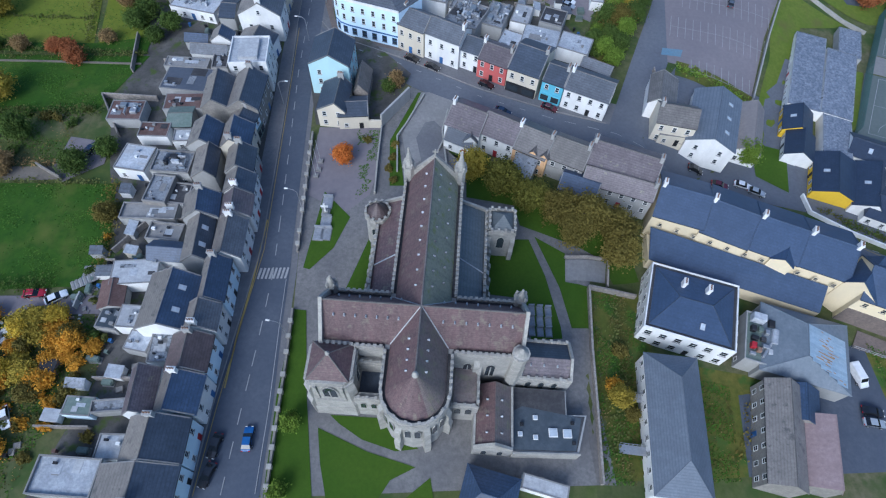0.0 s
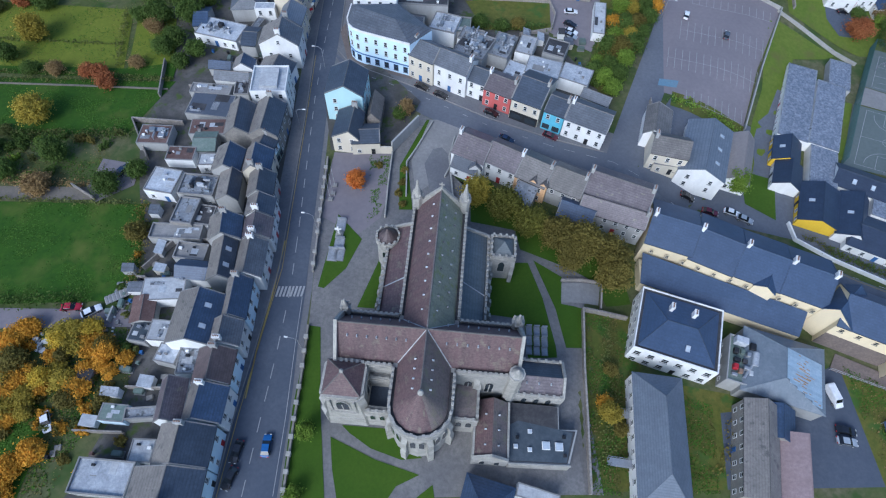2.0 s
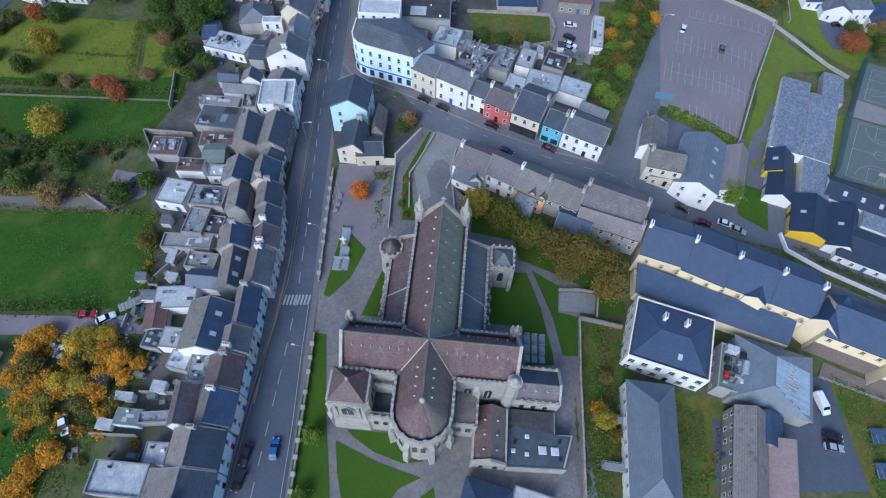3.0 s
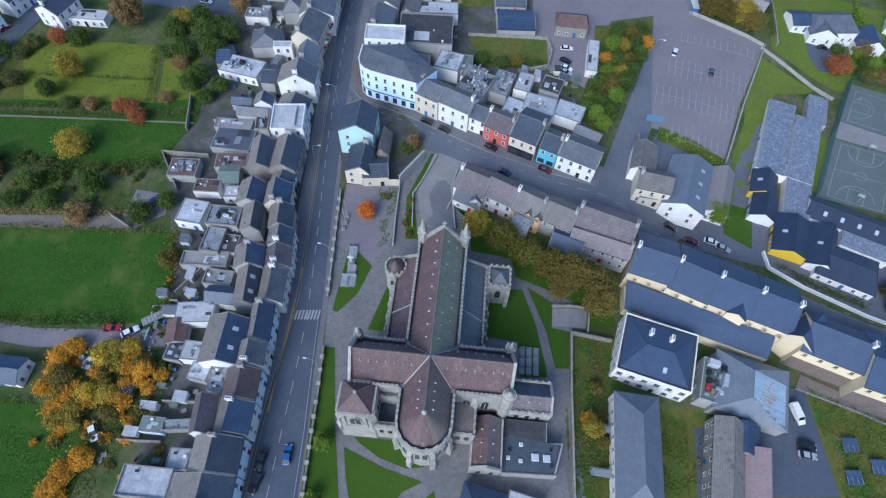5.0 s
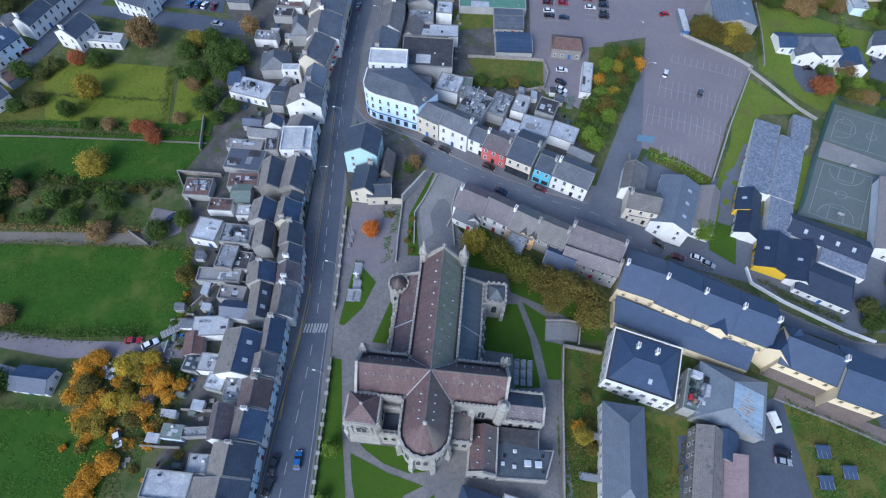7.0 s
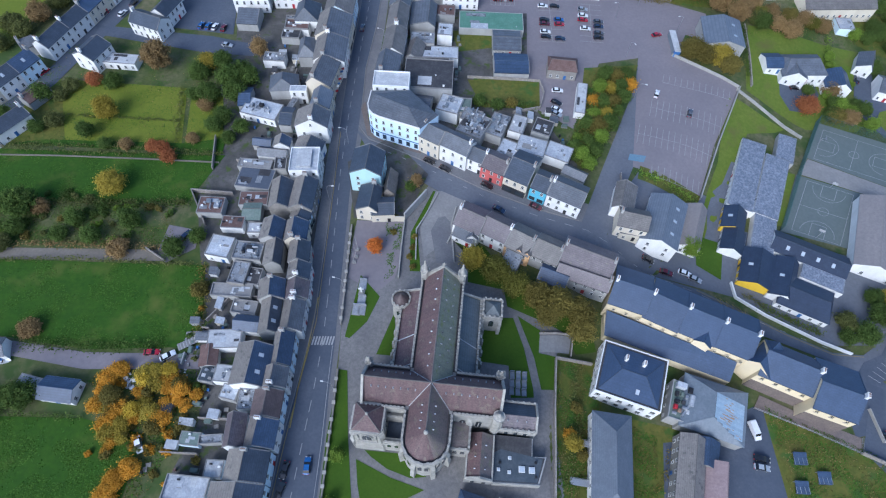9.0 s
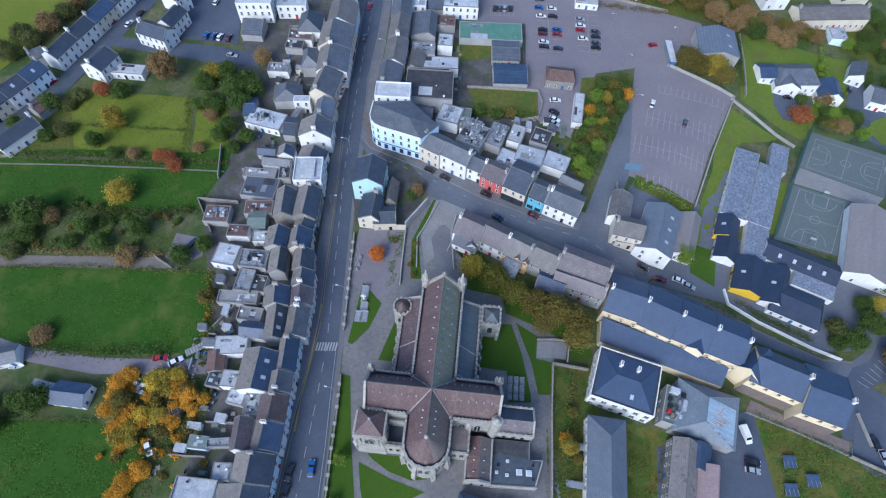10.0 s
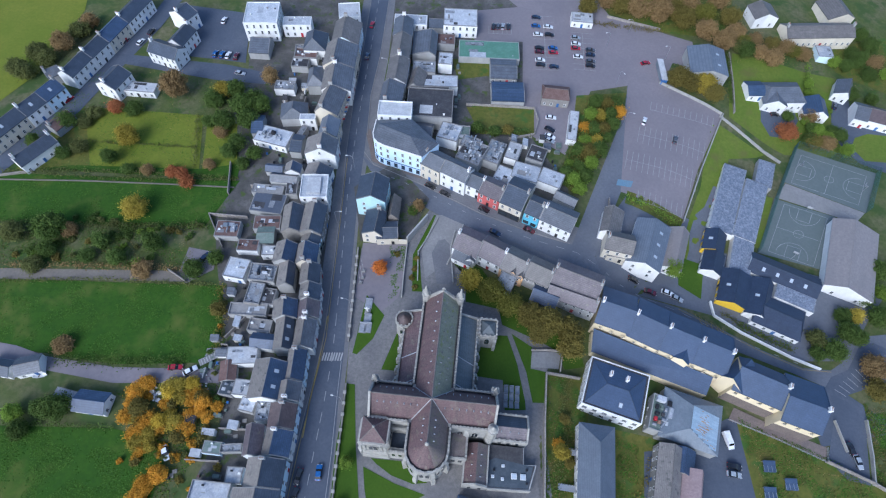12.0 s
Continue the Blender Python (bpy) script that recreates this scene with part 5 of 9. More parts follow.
def battered(name, g0, z0, g1, z1, mat):
    bm = bmesh.new()
    lo, hi = [bm.verts.new((px, py, z0)) for px, py in eight(g0, 1.0)], [bm.verts.new((px, py, z1)) for px, py in eight(g1, 1.0)]
    bm.faces.new(lo[::-1]), bm.faces.new(hi)
    for i in range(8):
        bm.faces.new((lo[i], lo[(i + 1) % 8], hi[(i + 1) % 8], hi[i]))
    return part(name, bm, mat, church)


battered("tower_plinth", 0.95, -0.4, 0.75, 4.2, "limestone_pale")
battered("tower_wall", 0.62, 4.2, 0.05, 15.6, "limestone_pale")
battered("string_course", 0.2, 14.6, 0.3, 14.9, "limestone_pale")
rim = eight(-0.1, 1.1)
for p, q in zip(rim, rim[1:] + rim[:1]):
    battlement(church, p, q, 15.6, merlons=False)
for px, py, turn in ((TWX0 + 0.5, TWY0 + 0.5, -45), (TWX1 - 0.5, TWY0 + 0.5, 45), (TWX0 + 0.5, TWY1 - 0.5, -135)):
    buttress(church, px, py, turn, 15.2, 1.5, 1.35)
tc_ = ((TWX0 + TWX1) / 2, (TWY0 + TWY1) / 2, 19.6)
tq = [(TWX0 + 0.3, TWY0 + 0.3, 15.9), (TWX1 - 0.3, TWY0 + 0.3, 15.9), (TWX1 - 0.3, TWY1 - 0.3, 15.9), (TWX0 + 0.3, TWY1 - 0.3, 15.9)]
for i in range(4):
    slope("church_slate", [tc_, tq[i], tq[(i + 1) % 4]])
    bm = bmesh.new()
    tube(bm, tc_, tq[i], 0.12)
    part("hip_lead", bm, "slate_tan", church)
bm = bmesh.new()
cone(bm, 0, 0, -0.1, 0.3, 0.4, 0.35, 8), cone(bm, 0, 0, 0.3, 0.8, 0.3, 0.0, 8)
part("tower_finial", bm, "limestone_pale", church, at=at(*tc_))
for x, y, t in ((tc_[0], TWY0 - 0.3, 0), (TWX0 - 0.3, tc_[1], -90), (TWX1 + 0.3, tc_[1], 90)):
    lancet(church, x, y, 9.4, t, 2.3, 3.9)
bm = bmesh.new()
for px in (tc_[0] - 2.2, tc_[0] + 2.2):
    box(bm, px - 0.22, px + 0.22, TWY0 - 0.55, TWY0, 8.5, 14.6)
box(bm, tc_[0] - 2.5, tc_[0] + 2.5, TWY0 - 0.75, TWY0, 8.0, 8.5)
part("belfry_surround", bm, "limestone_pale", church)
# links between tower and chancel, open well between
for y0, y1, z1 in ((-6.0, -4.72, 11.6), (-11.6, -10.3, 9.6)):
    block("link_wall", TWX1 + 0.02, NX0 - 0.02, y0, y1, z1, "limestone_pale")
    battlement(church, (TWX1 + 0.1, y0 + 0.2), (NX0 - 0.1, y0 + 0.2), z1 + 0.4, h=0.4, step=1.2)
for o in (-0.9, 0.9):
    lancet(church, -8.0 + o, -11.6, 5.2, 0, 0.9, 2.4)
block("well_floor", TWX1 + 0.02, NX0 - 0.02, -10.28, -6.02, 7.6, "slate_dark")

# north-east porch tower and round baptistery
block("porch_wall", 11.53, 17.2, 23.9, 29.7, 9.0, "limestone")
for p, q in (((11.6, 24.1), (17.1, 24.1)), ((17.0, 24.0), (17.0, 29.6)), ((11.6, 29.5), (17.1, 29.5)), ((11.9, 24.0), (11.9, 29.6))):
    battlement(church, p, q, 9.3, h=0.6, step=1.2)
pq = [(12.2, 24.4, 9.1), (16.8, 24.4, 9.1), (16.8, 29.2, 9.1), (12.2, 29.2, 9.1)]
for i in range(4):
    slope("church_slate_cool", [(14.5, 26.8, 11.6), pq[i], pq[(i + 1) % 4]])
lancet(church, 14.4, 23.9, 3.6, 0, 1.4, 3.8)
for x in (11.9, 16.8):
    buttress(church, x, 23.9, 0, 8.0, 0.9, 0.9)
bm = bmesh.new()
cone(bm, 0, 0, -0.4, 9.3, 2.7, 2.5, 12)
part("baptistery_wall", bm, "limestone_pale", church, at=at(-11.0, 26.8, 0))
bm = bmesh.new()
cone(bm, 0, 0, 9.4, 12.4, 2.4, 0.05, 12)
part("baptistery_roof", bm, "slate_brown", church, at=at(-11.0, 26.8, 0))
bp = [(-11.0 + 2.55 * math.cos(i * math.pi / 6), 26.8 + 2.55 * math.sin(i * math.pi / 6)) for i in range(13)]
for p, q in zip(bp, bp[1:]):
    battlement(church, p, q, 9.5, h=0.45, step=1.0, thick=0.4)
lancet(church, -11.6, 24.25, 3.4, -15, 0.9, 3.4)
block("baptistery_link", -9.5, -5.7, 28.0, 30.6, 7.6, "limestone")

# east annex
AX0, AX1, AY0, AY1 = 17.42, 27.6, -4.9, 2.6
block("annex_wall", AX0, AX1, AY0, AY1, 6.0)
yc2 = (AY0 + AY1) / 2 - 0.2
slope("slate_plum", [(AX0, yc2, 8.2), (AX1 - 0.5, yc2, 8.2), (AX1 - 0.5, AY0 + 0.4, 6.3), (AX0, AY0 + 0.4, 6.3)])
slope("slate_dark", [(AX0, yc2, 8.2), (AX0, AY1 - 0.4, 6.3), (AX1 - 0.5, AY1 - 0.4, 6.3), (AX1 - 0.5, yc2, 8.2)])
bm = bmesh.new()
extrude_x(bm, [(AY0, 6.0), (AY1, 6.0), (AY1, 6.7), (yc2, 8.8), (AY0, 6.7)], AX1 - 0.5, AX1)
part("gable", bm, "limestone_pale", church)
battlement(church, (AX0, AY0 + 0.2), (AX1, AY0 + 0.2), 6.4, h=0.5, step=1.3)
battlement(church, (AX0, AY1 - 0.2), (AX1, AY1 - 0.2), 6.4, h=0.5, step=1.3)
for x in (20.0, 22.4, 24.8):
    lancet(church, x, AY0, 2.2, 0, 1.0, 2.8)
    shared(("vent", "lead_light"), "roof_vent", "lead_light", None, church, at(x, yc2 - 1.2, 7.65, -90))

# vestry block and gabled chapel to the south-east
block("vestry_wall", NX1 + 0.02, 10.8, -11.3, TY0 - 0.02, 8.6)
slope("church_slate_dull", [(6.4, TY0 - 0.1, 9.4), (6.4, -10.8, 9.0), (10.3, -10.8, 8.9), (10.3, TY0 - 0.1, 9.2)])
battlement(church, (NX1 + 0.1, -11.1), (10.7, -11.1), 9.0, h=0.3, step=1.4)
battlement(church, (10.6, -11.2), (10.6, TY0 - 0.1), 9.0, h=0.3, step=1.4)
for x in (7.3, 9.2):
    lancet(church, x, -11.3, 4.6, 0, 1.1, 2.8)
buttress(church, 10.0, TY0, 0, 14.2, 1.1, 1.0)
CX0, CX1, CY0, CY1 = 10.3, 17.1, -17.2, -6.2
block("chapel_wall", CX0, CX1, CY0, CY1, 5.0)
cxm = (CX0 + CX1) / 2
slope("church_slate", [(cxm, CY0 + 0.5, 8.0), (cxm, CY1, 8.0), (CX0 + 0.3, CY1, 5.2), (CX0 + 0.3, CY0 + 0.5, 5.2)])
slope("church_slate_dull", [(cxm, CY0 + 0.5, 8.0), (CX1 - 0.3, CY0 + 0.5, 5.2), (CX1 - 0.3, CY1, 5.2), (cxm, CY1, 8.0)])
bm = bmesh.new()
gp = [(CX0, 5.0), (CX1, 5.0), (CX1, 5.6), (cxm, 8.6), (CX0, 5.6)]
a, b = [bm.verts.new((px, CY0, pz)) for px, pz in gp], [bm.verts.new((px, CY0 + 0.5, pz)) for px, pz in gp]
bm.faces.new(a), bm.faces.new(b[::-1])
for i in range(5):
    bm.faces.new((a[i], b[i], b[(i + 1) % 5], a[(i + 1) % 5]))
part("gable", bm, "limestone_pale", church)
for sxx in (CX0 + 0.15, CX1 - 0.15):
    block("coping", sxx - 0.2, sxx + 0.2, CY0 + 0.5, CY1, 5.5, "limestone_pale", 4.9)
for y in (-14.8, -12.0, -9.2):
    shared(("vent", "lead_light"), "roof_vent", "lead_light", None, church, at(cxm - 1.2, y, 7.1, 180))
    shared(("vent", "lead_light"), "roof_vent", "lead_light", None, church, at(cxm + 1.2, y, 7.1, 0))
for x in (cxm - 1.4, cxm + 1.4):
    lancet(church, x, CY0, 1.6, 0, 0.9, 2.4)

# flat-roofed parish room
room = thing("parish_room", Matrix(), "flat-roofed grey parish room with dark felt roof and skylights beside the church", "building")
bm = bmesh.new()
prism(bm, [(17.13, -17.0), (28.8, -16.5), (30.6, -9.8), (27.0, -10.0), (27.0, -5.6), (17.13, -5.6)], -0.4, 3.4)
part("wall", bm, "grey_render", room)
bm = bmesh.new()
prism(bm, [(17.2, -16.7), (28.5, -16.2), (30.2, -10.1), (26.8, -10.2), (26.8, -5.7), (17.2, -5.7)], 3.4, 3.5)
part("roof", bm, "felt_dark", room)
bm = bmesh.new()
prism(bm, [(17.3, -16.6), (28.3, -16.1), (29.6, -10.4), (19.0, -9.0), (17.3, -10.0)], 3.504, 3.53)
part("roof_felt", bm, "felt_blue", room, "bluish newer felt")
bm = bmesh.new()
box(bm, 17.13, 28.9, -17.25, -16.95, -0.3, 3.75, at(0, 0, 0, 2.4) @ Matrix.Translation((-0.6, -0.75, 0)))
part("fascia", bm, "limestone_pale", room)
for x, y, s in ((21.3, -10.9, 0.8), (18.6, -13.9, 0.8), (21.3, -14.3, 0.8), (24.4, -13.3, 1.5), (26.9, -13.3, 1.5)):
    k = shared(("kerb", s), "skylight", "white", lambda bm: box(bm, -s / 2, s / 2, -s / 2, s / 2, 0, 0.35), room, at(x, y, 3.5, 3))
    shared(("kerbp", s), "pane", "skylight_glass", lambda bm: box(bm, -s / 2 + 0.1, s / 2 - 0.1, -s / 2 + 0.1, s / 2 - 0.1, 0.34, 0.42), k, Matrix())
for x, y in ((27.9, -11.4), (28.0, -14.8), (18.9, -12.2)):
    shared(("rvent",), "roof_cowl", "dark_joinery", lambda bm: (box(bm, -0.3, 0.3, -0.3, 0.3, 0, 0.3), cone(bm, 0, 0, 0.3, 0.6, 0.25, 0.3, 8)), room, at(x, y, 3.5))


# ---- houses ----
house('row', -46.5, 60.3, 0.0, 91.5, 11.6, 7.1, 7.0, 9.8, 'slate_dark', 'stone_wall', ridge_off=0.1, sides='A', chim=(1,))
house('row', -46.0, 53.6, 0.0, 82.1, 3.6, 5.8, 5.6, 7.6, 'slate_dark', 'pale_blue', ridge_off=0.0, sides='A', chim=(1,))
house('row', -45.8, 47.2, 0.0, 94.0, 7.2, 6.4, 6.2, 8.8, 'slate_blue', 'cream', ridge_off=-0.6, sides='A', chim=(0,))
house('row', -43.3, 40.1, 0.0, 96.6, 6.9, 5.9, 6.2, 8.8, 'slate_dark', 'grey_render', ridge_off=-0.1, sides='A', chim=(1,))
house('row', -42.0, 34.0, 0.0, 94.4, 5.2, 6.2, 6.0, 8.4, 'slate_dark', 'white', ridge_off=-0.2, sides='A', chim=(0,))
house('row', -41.0, 28.0, 0.0, 96.1, 5.6, 6.1, 6.2, 8.8, 'slate_plum', 'white', ridge_off=-0.3, sides='A', chim=(0,))
house('row', -40.5, 20.0, 0.0, 94.4, 9.1, 5.7, 6.2, 8.8, 'slate_grey', 'white', ridge_off=-0.2, sides='A', chim=(1,))
house('row', -40.8, 10.1, 0.0, 94.9, 9.4, 5.0, 6.6, 9.2, 'slate_blue', 'pale_blue', ridge_off=-0.3, sides='A', chim=(1,))
house('row', -40.8, 2.2, 0.0, 94.2, 5.5, 6.1, 7.0, 9.6, 'slate_grey', 'white', ridge_off=-0.3, sides='A', chim=())
house('row', -41.2, -4.7, 0.0, 93.3, 7.0, 7.1, 6.6, 9.6, 'slate_brown', 'pale_blue', ridge_off=0.1, sides='A', chim=(1,))
house('row', -40.7, -12.0, 0.0, 91.6, 7.0, 7.1, 6.6, 9.6, 'slate_blue', 'white', ridge_off=-0.8, sides='A', chim=(1,))
house('row', -42.2, -19.9, 0.0, 93.1, 7.3, 9.8, 6.8, 10.6, 'slate_dark', 'pale_blue', ridge_off=-0.2, sides='A', chim=(1,))
house('row', -43.1, -27.0, 0.0, 92.7, 6.3, 12.3, 6.8, 10.0, 'slate_dark', 'pale_blue', ridge_off=0.5, sides='A', chim=(0,))
house('rear', -53.4, 59.8, 0.0, 96.1, 10.4, 6.6, 6.6, 9.2, 'slate_dark', 'stone_wall', ridge_off=-0.2, sides='', chim=())
house('rear', -53.1, 46.9, 0.0, 91.6, 7.3, 6.6, 6.0, 8.6, 'slate_blue', 'grey_render', ridge_off=0.3, sides='', chim=())
house('rear', -51.1, 39.4, 0.0, 96.4, 8.1, 4.9, 5.4, 7.6, 'slate_dark', 'grey_render', ridge_off=0.8, sides='', chim=())
house('rear', -48.2, 27.2, 0.0, 99.5, 6.1, 7.1, 6.4, 9.2, 'slate_blue', 'grey_render', ridge_off=0.1, sides='', chim=(1,))
house('rear', -46.8, 19.3, 0.0, 97.0, 9.9, 5.2, 5.8, 8.2, 'slate_dark', 'grey_render', ridge_off=0.4, sides='', chim=(), lights=2)
house('rear', -47.7, 4.8, 0.0, 91.5, 11.3, 9.2, 7.0, 10.0, 'slate_blue', 'white', ridge_off=0.4, sides='', chim=(), lights=2)
house('rear', -47.6, -11.8, 0.0, 96.3, 8.2, 4.7, 6.0, 8.6, 'slate_plum', 'white', ridge_off=-0.3, sides='', chim=())
flat_house('rowf', -48.4, 72.2, 0.0, 7.0, 9.2, 9.6, 9.0, 'lead_light', 'white', para=0.5,sides='ABEW',sky=1)
house('rear', -49.6, 81.8, 0.0, 83.3, 5.0, 9.0, 5.0, 7.0, 'slate_dark', 'white', sides='A')
house('rear', -59.1, 82.2, 0.0, 92.1, 4.1, 5.4, 4.5, 6.5, 'slate_blue', 'white', sides='')
house('rowg', -50.0, 90.6, 0.0, 92.7, 7.4, 10.9, 8.0, 11.5, 'slate_grey', 'white', ridge_off=0.4, sides='AE')
house('row', -49.1, 100.3, 0.0, 90.1, 8.3, 6.7, 7.5, 10.0, 'slate_pale', 'cream', ridge_off=-0.6, sides='A',chim=(0,))
house('row', -51.0, 112.9, 0.0, 83.7, 12.6, 8.8, 8.0, 11.0, 'slate_grey', 'cream', ridge_off=-1.6, sides='A',chim=(0,1))
house('row', -50.7, 125.0, 0.0, 93.9, 12.4, 11.3, 8.0, 11.0, 'slate_grey', 'white', ridge_off=-1.4, sides='A',chim=(1,))
house('row', -52.1, 138.4, 0.0, 91.9, 13.2, 12.5, 8.0, 11.0, 'slate_grey', 'cream', ridge_off=-1.8, sides='A',chim=(0,))
house('row', -52.1, 151.7, 0.0, 92.6, 13.3, 10.9, 8.0, 11.5, 'slate_tan', 'pale_blue', ridge_off=-0.9, sides='A',chim=(1,))
flat_house('rear', -54.1, 167.4, 0.0, 12.6, 9.1, 9.3, 7.0, 'felt_light', 'white', sides='A',para=0.4)
house('rear', -65.1, 109.5, 0.0, 100.2, 7.6, 9.8, 4.5, 8.0, 'slate_grey', 'grey_render', hip=2.0,sides='')
house('rear', -59.9, 128.0, 0.0, 96.7, 9.5, 7.2, 5.0, 8.5, 'slate_grey', 'grey_render', ridge_off=-1.1, hip=2.5,sides='')
house('rear', -64.9, 148.4, 0.0, 94.5, 10.4, 9.0, 5.0, 9.0, 'slate_dark', 'white', ridge_off=-0.6, hip=2.5,sides='')
flat_house('rear', -58.8, 105.8, 0.0, 7.3, 5.9, 2.9, 6.0, 'lead_light', 'white', sides='A')
flat_house('hall', -89.5, 158.0, 0.0, 7.9, 13.9, 13.5, 9.0, 'lead_light', 'white', sides='AEW',para=0.4)
flat_house('hall', -75.1, 158.7, 0.0, 7.9, 11.9, 5.5, 6.0, 'lead_light', 'white', sides='A')
house('rear', -87.9, 144.9, 0.0, 3.0, 8.2, 9.5, 3.5, 5.5, 'slate_grey', 'grey_render', ridge_off=-2.0, sides='')
flat_house('shed', -68.1, 40.8, 0.0, -5.1, 7.1, 7.2, 3.5, 'lead_light', 'white', sides='A',para=0.3)
flat_house('shed', -59.0, 39.9, 0.0, -0.1, 8.6, 6.1, 4.0, 'lead_stained', 'grey_render', sides='A',para=0.5)
flat_house('shed', -75.7, 55.5, 0.0, 3.6, 8.0, 6.3, 2.8, 'rust_roof', 'grey_render', para=0.2)
flat_house('shed', -63.0, 59.5, 0.0, 6.8, 9.1, 5.3, 3.0, 'rust_roof', 'grey_render', sides='')
house('shed', -62.3, 55.0, 0.0, 6.8, 5.7, 7.0, 2.8, 3.6, 'felt_green', 'grey_render', sides='')
flat_house('shed', -64.9, 67.8, 0.0, -2.5, 11.5, 8.3, 2.5, 'asphalt', 'grey_render', sides='')
house('shed', -61.8, 78.7, 0.0, -0.4, 9.6, 3.6, 3.0, 4.5, 'slate_grey', 'white', sides='')
house('shed', -77.7, 102.5, 0.0, 7.3, 4.2, 8.6, 3.0, 4.5, 'slate_blue', 'grey_render', sides='')
flat_house('shed', -70.4, 97.3, 0.0, -10.7, 13.3, 7.9, 3.2, 'lead_light', 'white', para=0.2,sides='A')
flat_house('shed', -70.8, 143.5, 0.0, 7.7, 4.6, 8.5, 3.0, 'lead_stained', 'grey_render', para=0.6)
house('bung', -97.0, -5.9, 0.0, -0.9, 9.2, 5.9, 3.0, 4.6, 'slate_blue', 'white', sides='AE')
house('bung', -127.9, 1.1, 0.0, -3.1, 8.5, 4.6, 3.0, 4.6, 'slate_dark', 'white', sides='A')
house('cottage', -163.7, 117.2, 0.0, 43.0, 5.4, 3.6, 4.5, 7.0, 'slate_grey', 'grey_render', sides='')
house('cottage', -138.1, 115.9, 0.0, 74.0, 10.1, 9.0, 6.0, 8.5, 'slate_dark', 'white', sides='AE')
flat_house('shed', -129.0, 115.5, 0.0, 1.0, 13.5, 5.2, 3.0, 'felt_light', 'white', sides='A')
house('cottage', -153.2, 79.0, 0.0, 60.1, 14.7, 6.4, 4.5, 7.0, 'slate_dark', 'white', sides='A',chim=(0,1))
house('cottage', -151.1, 94.4, 0.0, 64.7, 9.0, 6.0, 3.5, 5.0, 'rust_roof', 'grey_render', sides='')
house('cottage', -123.6, 156.5, 0.0, 64.5, 6.6, 10.0, 7.0, 9.5, 'slate_dark', 'white', sides='A')
flat_house('shed', -67.0, 49.9, 0.0, 3.2, 7.0, 4.4, 3.0, 'rust_roof', 'white', para=0.2)
flat_house('shed', -58.4, 48.7, 0.0, 6.7, 7.0, 3.7, 3.2, 'felt_light', 'white', para=0.3,sides='A')
flat_house('shed', -58.1, 74.7, 0.0, 7.0, 4.0, 5.7, 2.8, 'felt_dark', 'grey_render', para=0.4)
flat_house('shed', -66.4, 73.4, 0.0, 0.7, 11.1, 3.7, 2.6, 'concrete', 'grey_render', para=0.3)
flat_house('shed', -61.0, 97.5, 0.0, -13.3, 2.3, 11.8, 3.5, 'lead_stained', 'grey_render', para=0.3)
house('shed', -60.4, 94.3, 0.0, -0.1, 4.2, 8.0, 4.0, 5.5, 'slate_dark', 'grey_render', sides='')
flat_house('shed', -69.3, 137.2, 0.0, 2.3, 7.0, 5.0, 3.0, 'felt_dark', 'grey_render', para=0.5)
house('shed', -66.3, 82.7, 0.0, -0.0, 6.2, 3.2, 3.0, 4.2, 'slate_blue', 'grey_render', sides='')
flat_house('shed', -72.3, 123.4, 0.0, 3.0, 7.9, 4.7, 3.4, 'lead_stained', 'white', para=0.4)
flat_house('shed', -67.9, 142.4, 0.0, 1.6, 9.4, 5.7, 3.5, 'rust_roof', 'white', para=0.6)
flat_house('shed', -58.2, 12.2, 0.0, 8.2, 9.1, 5.5, 3.6, 'felt_light', 'white', para=0.15)
flat_house('shed', -55.0, 2.7, 0.0, 0.0, 6.1, 4.7, 3.6, 'felt_light', 'white', para=0.1)
flat_house('shed', -47.5, -3.2, 0.0, 5.4, 4.2, 6.0, 4.6, 'lead_stained', 'white', para=0.2)
flat_house('shed', -52.8, -1.9, 0.0, -7.4, 4.6, 3.9, 3.0, 'lead_light', 'grey_render', para=0.1)
flat_house('shed', -60.2, 2.5, 0.0, -4.2, 4.1, 4.6, 2.6, 'felt_blue', 'grey_render', para=0.1)
flat_house('shed', -59.4, -14.4, 0.0, 0.0, 5.2, 3.4, 2.6, 'felt_green', 'pale_blue', para=0.06)
flat_house('shed', -54.2, -14.0, 0.0, 8.8, 5.9, 2.3, 2.6, 'lead_stained', 'grey_render', para=0.4)
flat_house('shed', -51.3, -20.8, 0.0, 2.5, 4.5, 4.3, 2.8, 'felt_light', 'white', para=0.3)
flat_house('shed', -56.0, -26.1, 0.0, 0.0, 10.5, 6.1, 4.2, 'lead_light', 'grey_render', para=0.6)
flat_house('shed', -55.6, 22.3, 0.0, -1.6, 7.2, 4.3, 2.6, 'concrete', 'grey_render', para=0.7)
flat_house('shed', -60.8, 27.3, 0.0, 2.9, 11.8, 4.1, 2.4, 'concrete', 'grey_render', para=0.6)
flat_house('shed', -59.9, 32.6, 0.0, -2.3, 5.0, 7.3, 3.6, 'lead_stained', 'stone_wall', para=0.5)
flat_house('shed', -55.6, 32.4, 0.0, -2.8, 4.1, 5.5, 2.6, 'felt_dark', 'white', para=0.4)
house('shed', -53.0, 17.2, 0.0, -0.0, 7.3, 4.3, 4.0, 5.6, 'slate_blue', 'white', ridge_off=0.1, sides='')
house('shed', -61.2, 7.3, 0.0, -79.3, 5.9, 4.5, 3.0, 4.0, 'rust_roof', 'grey_render', ridge_off=-0.2, sides='')
house('cottage', -155.6, 120.7, 0.0, 75.5, 12.0, 6.9, 6.0, 8.5, 'slate_dark', 'white', ridge_off=0.0, sides='A', chim=(0,))
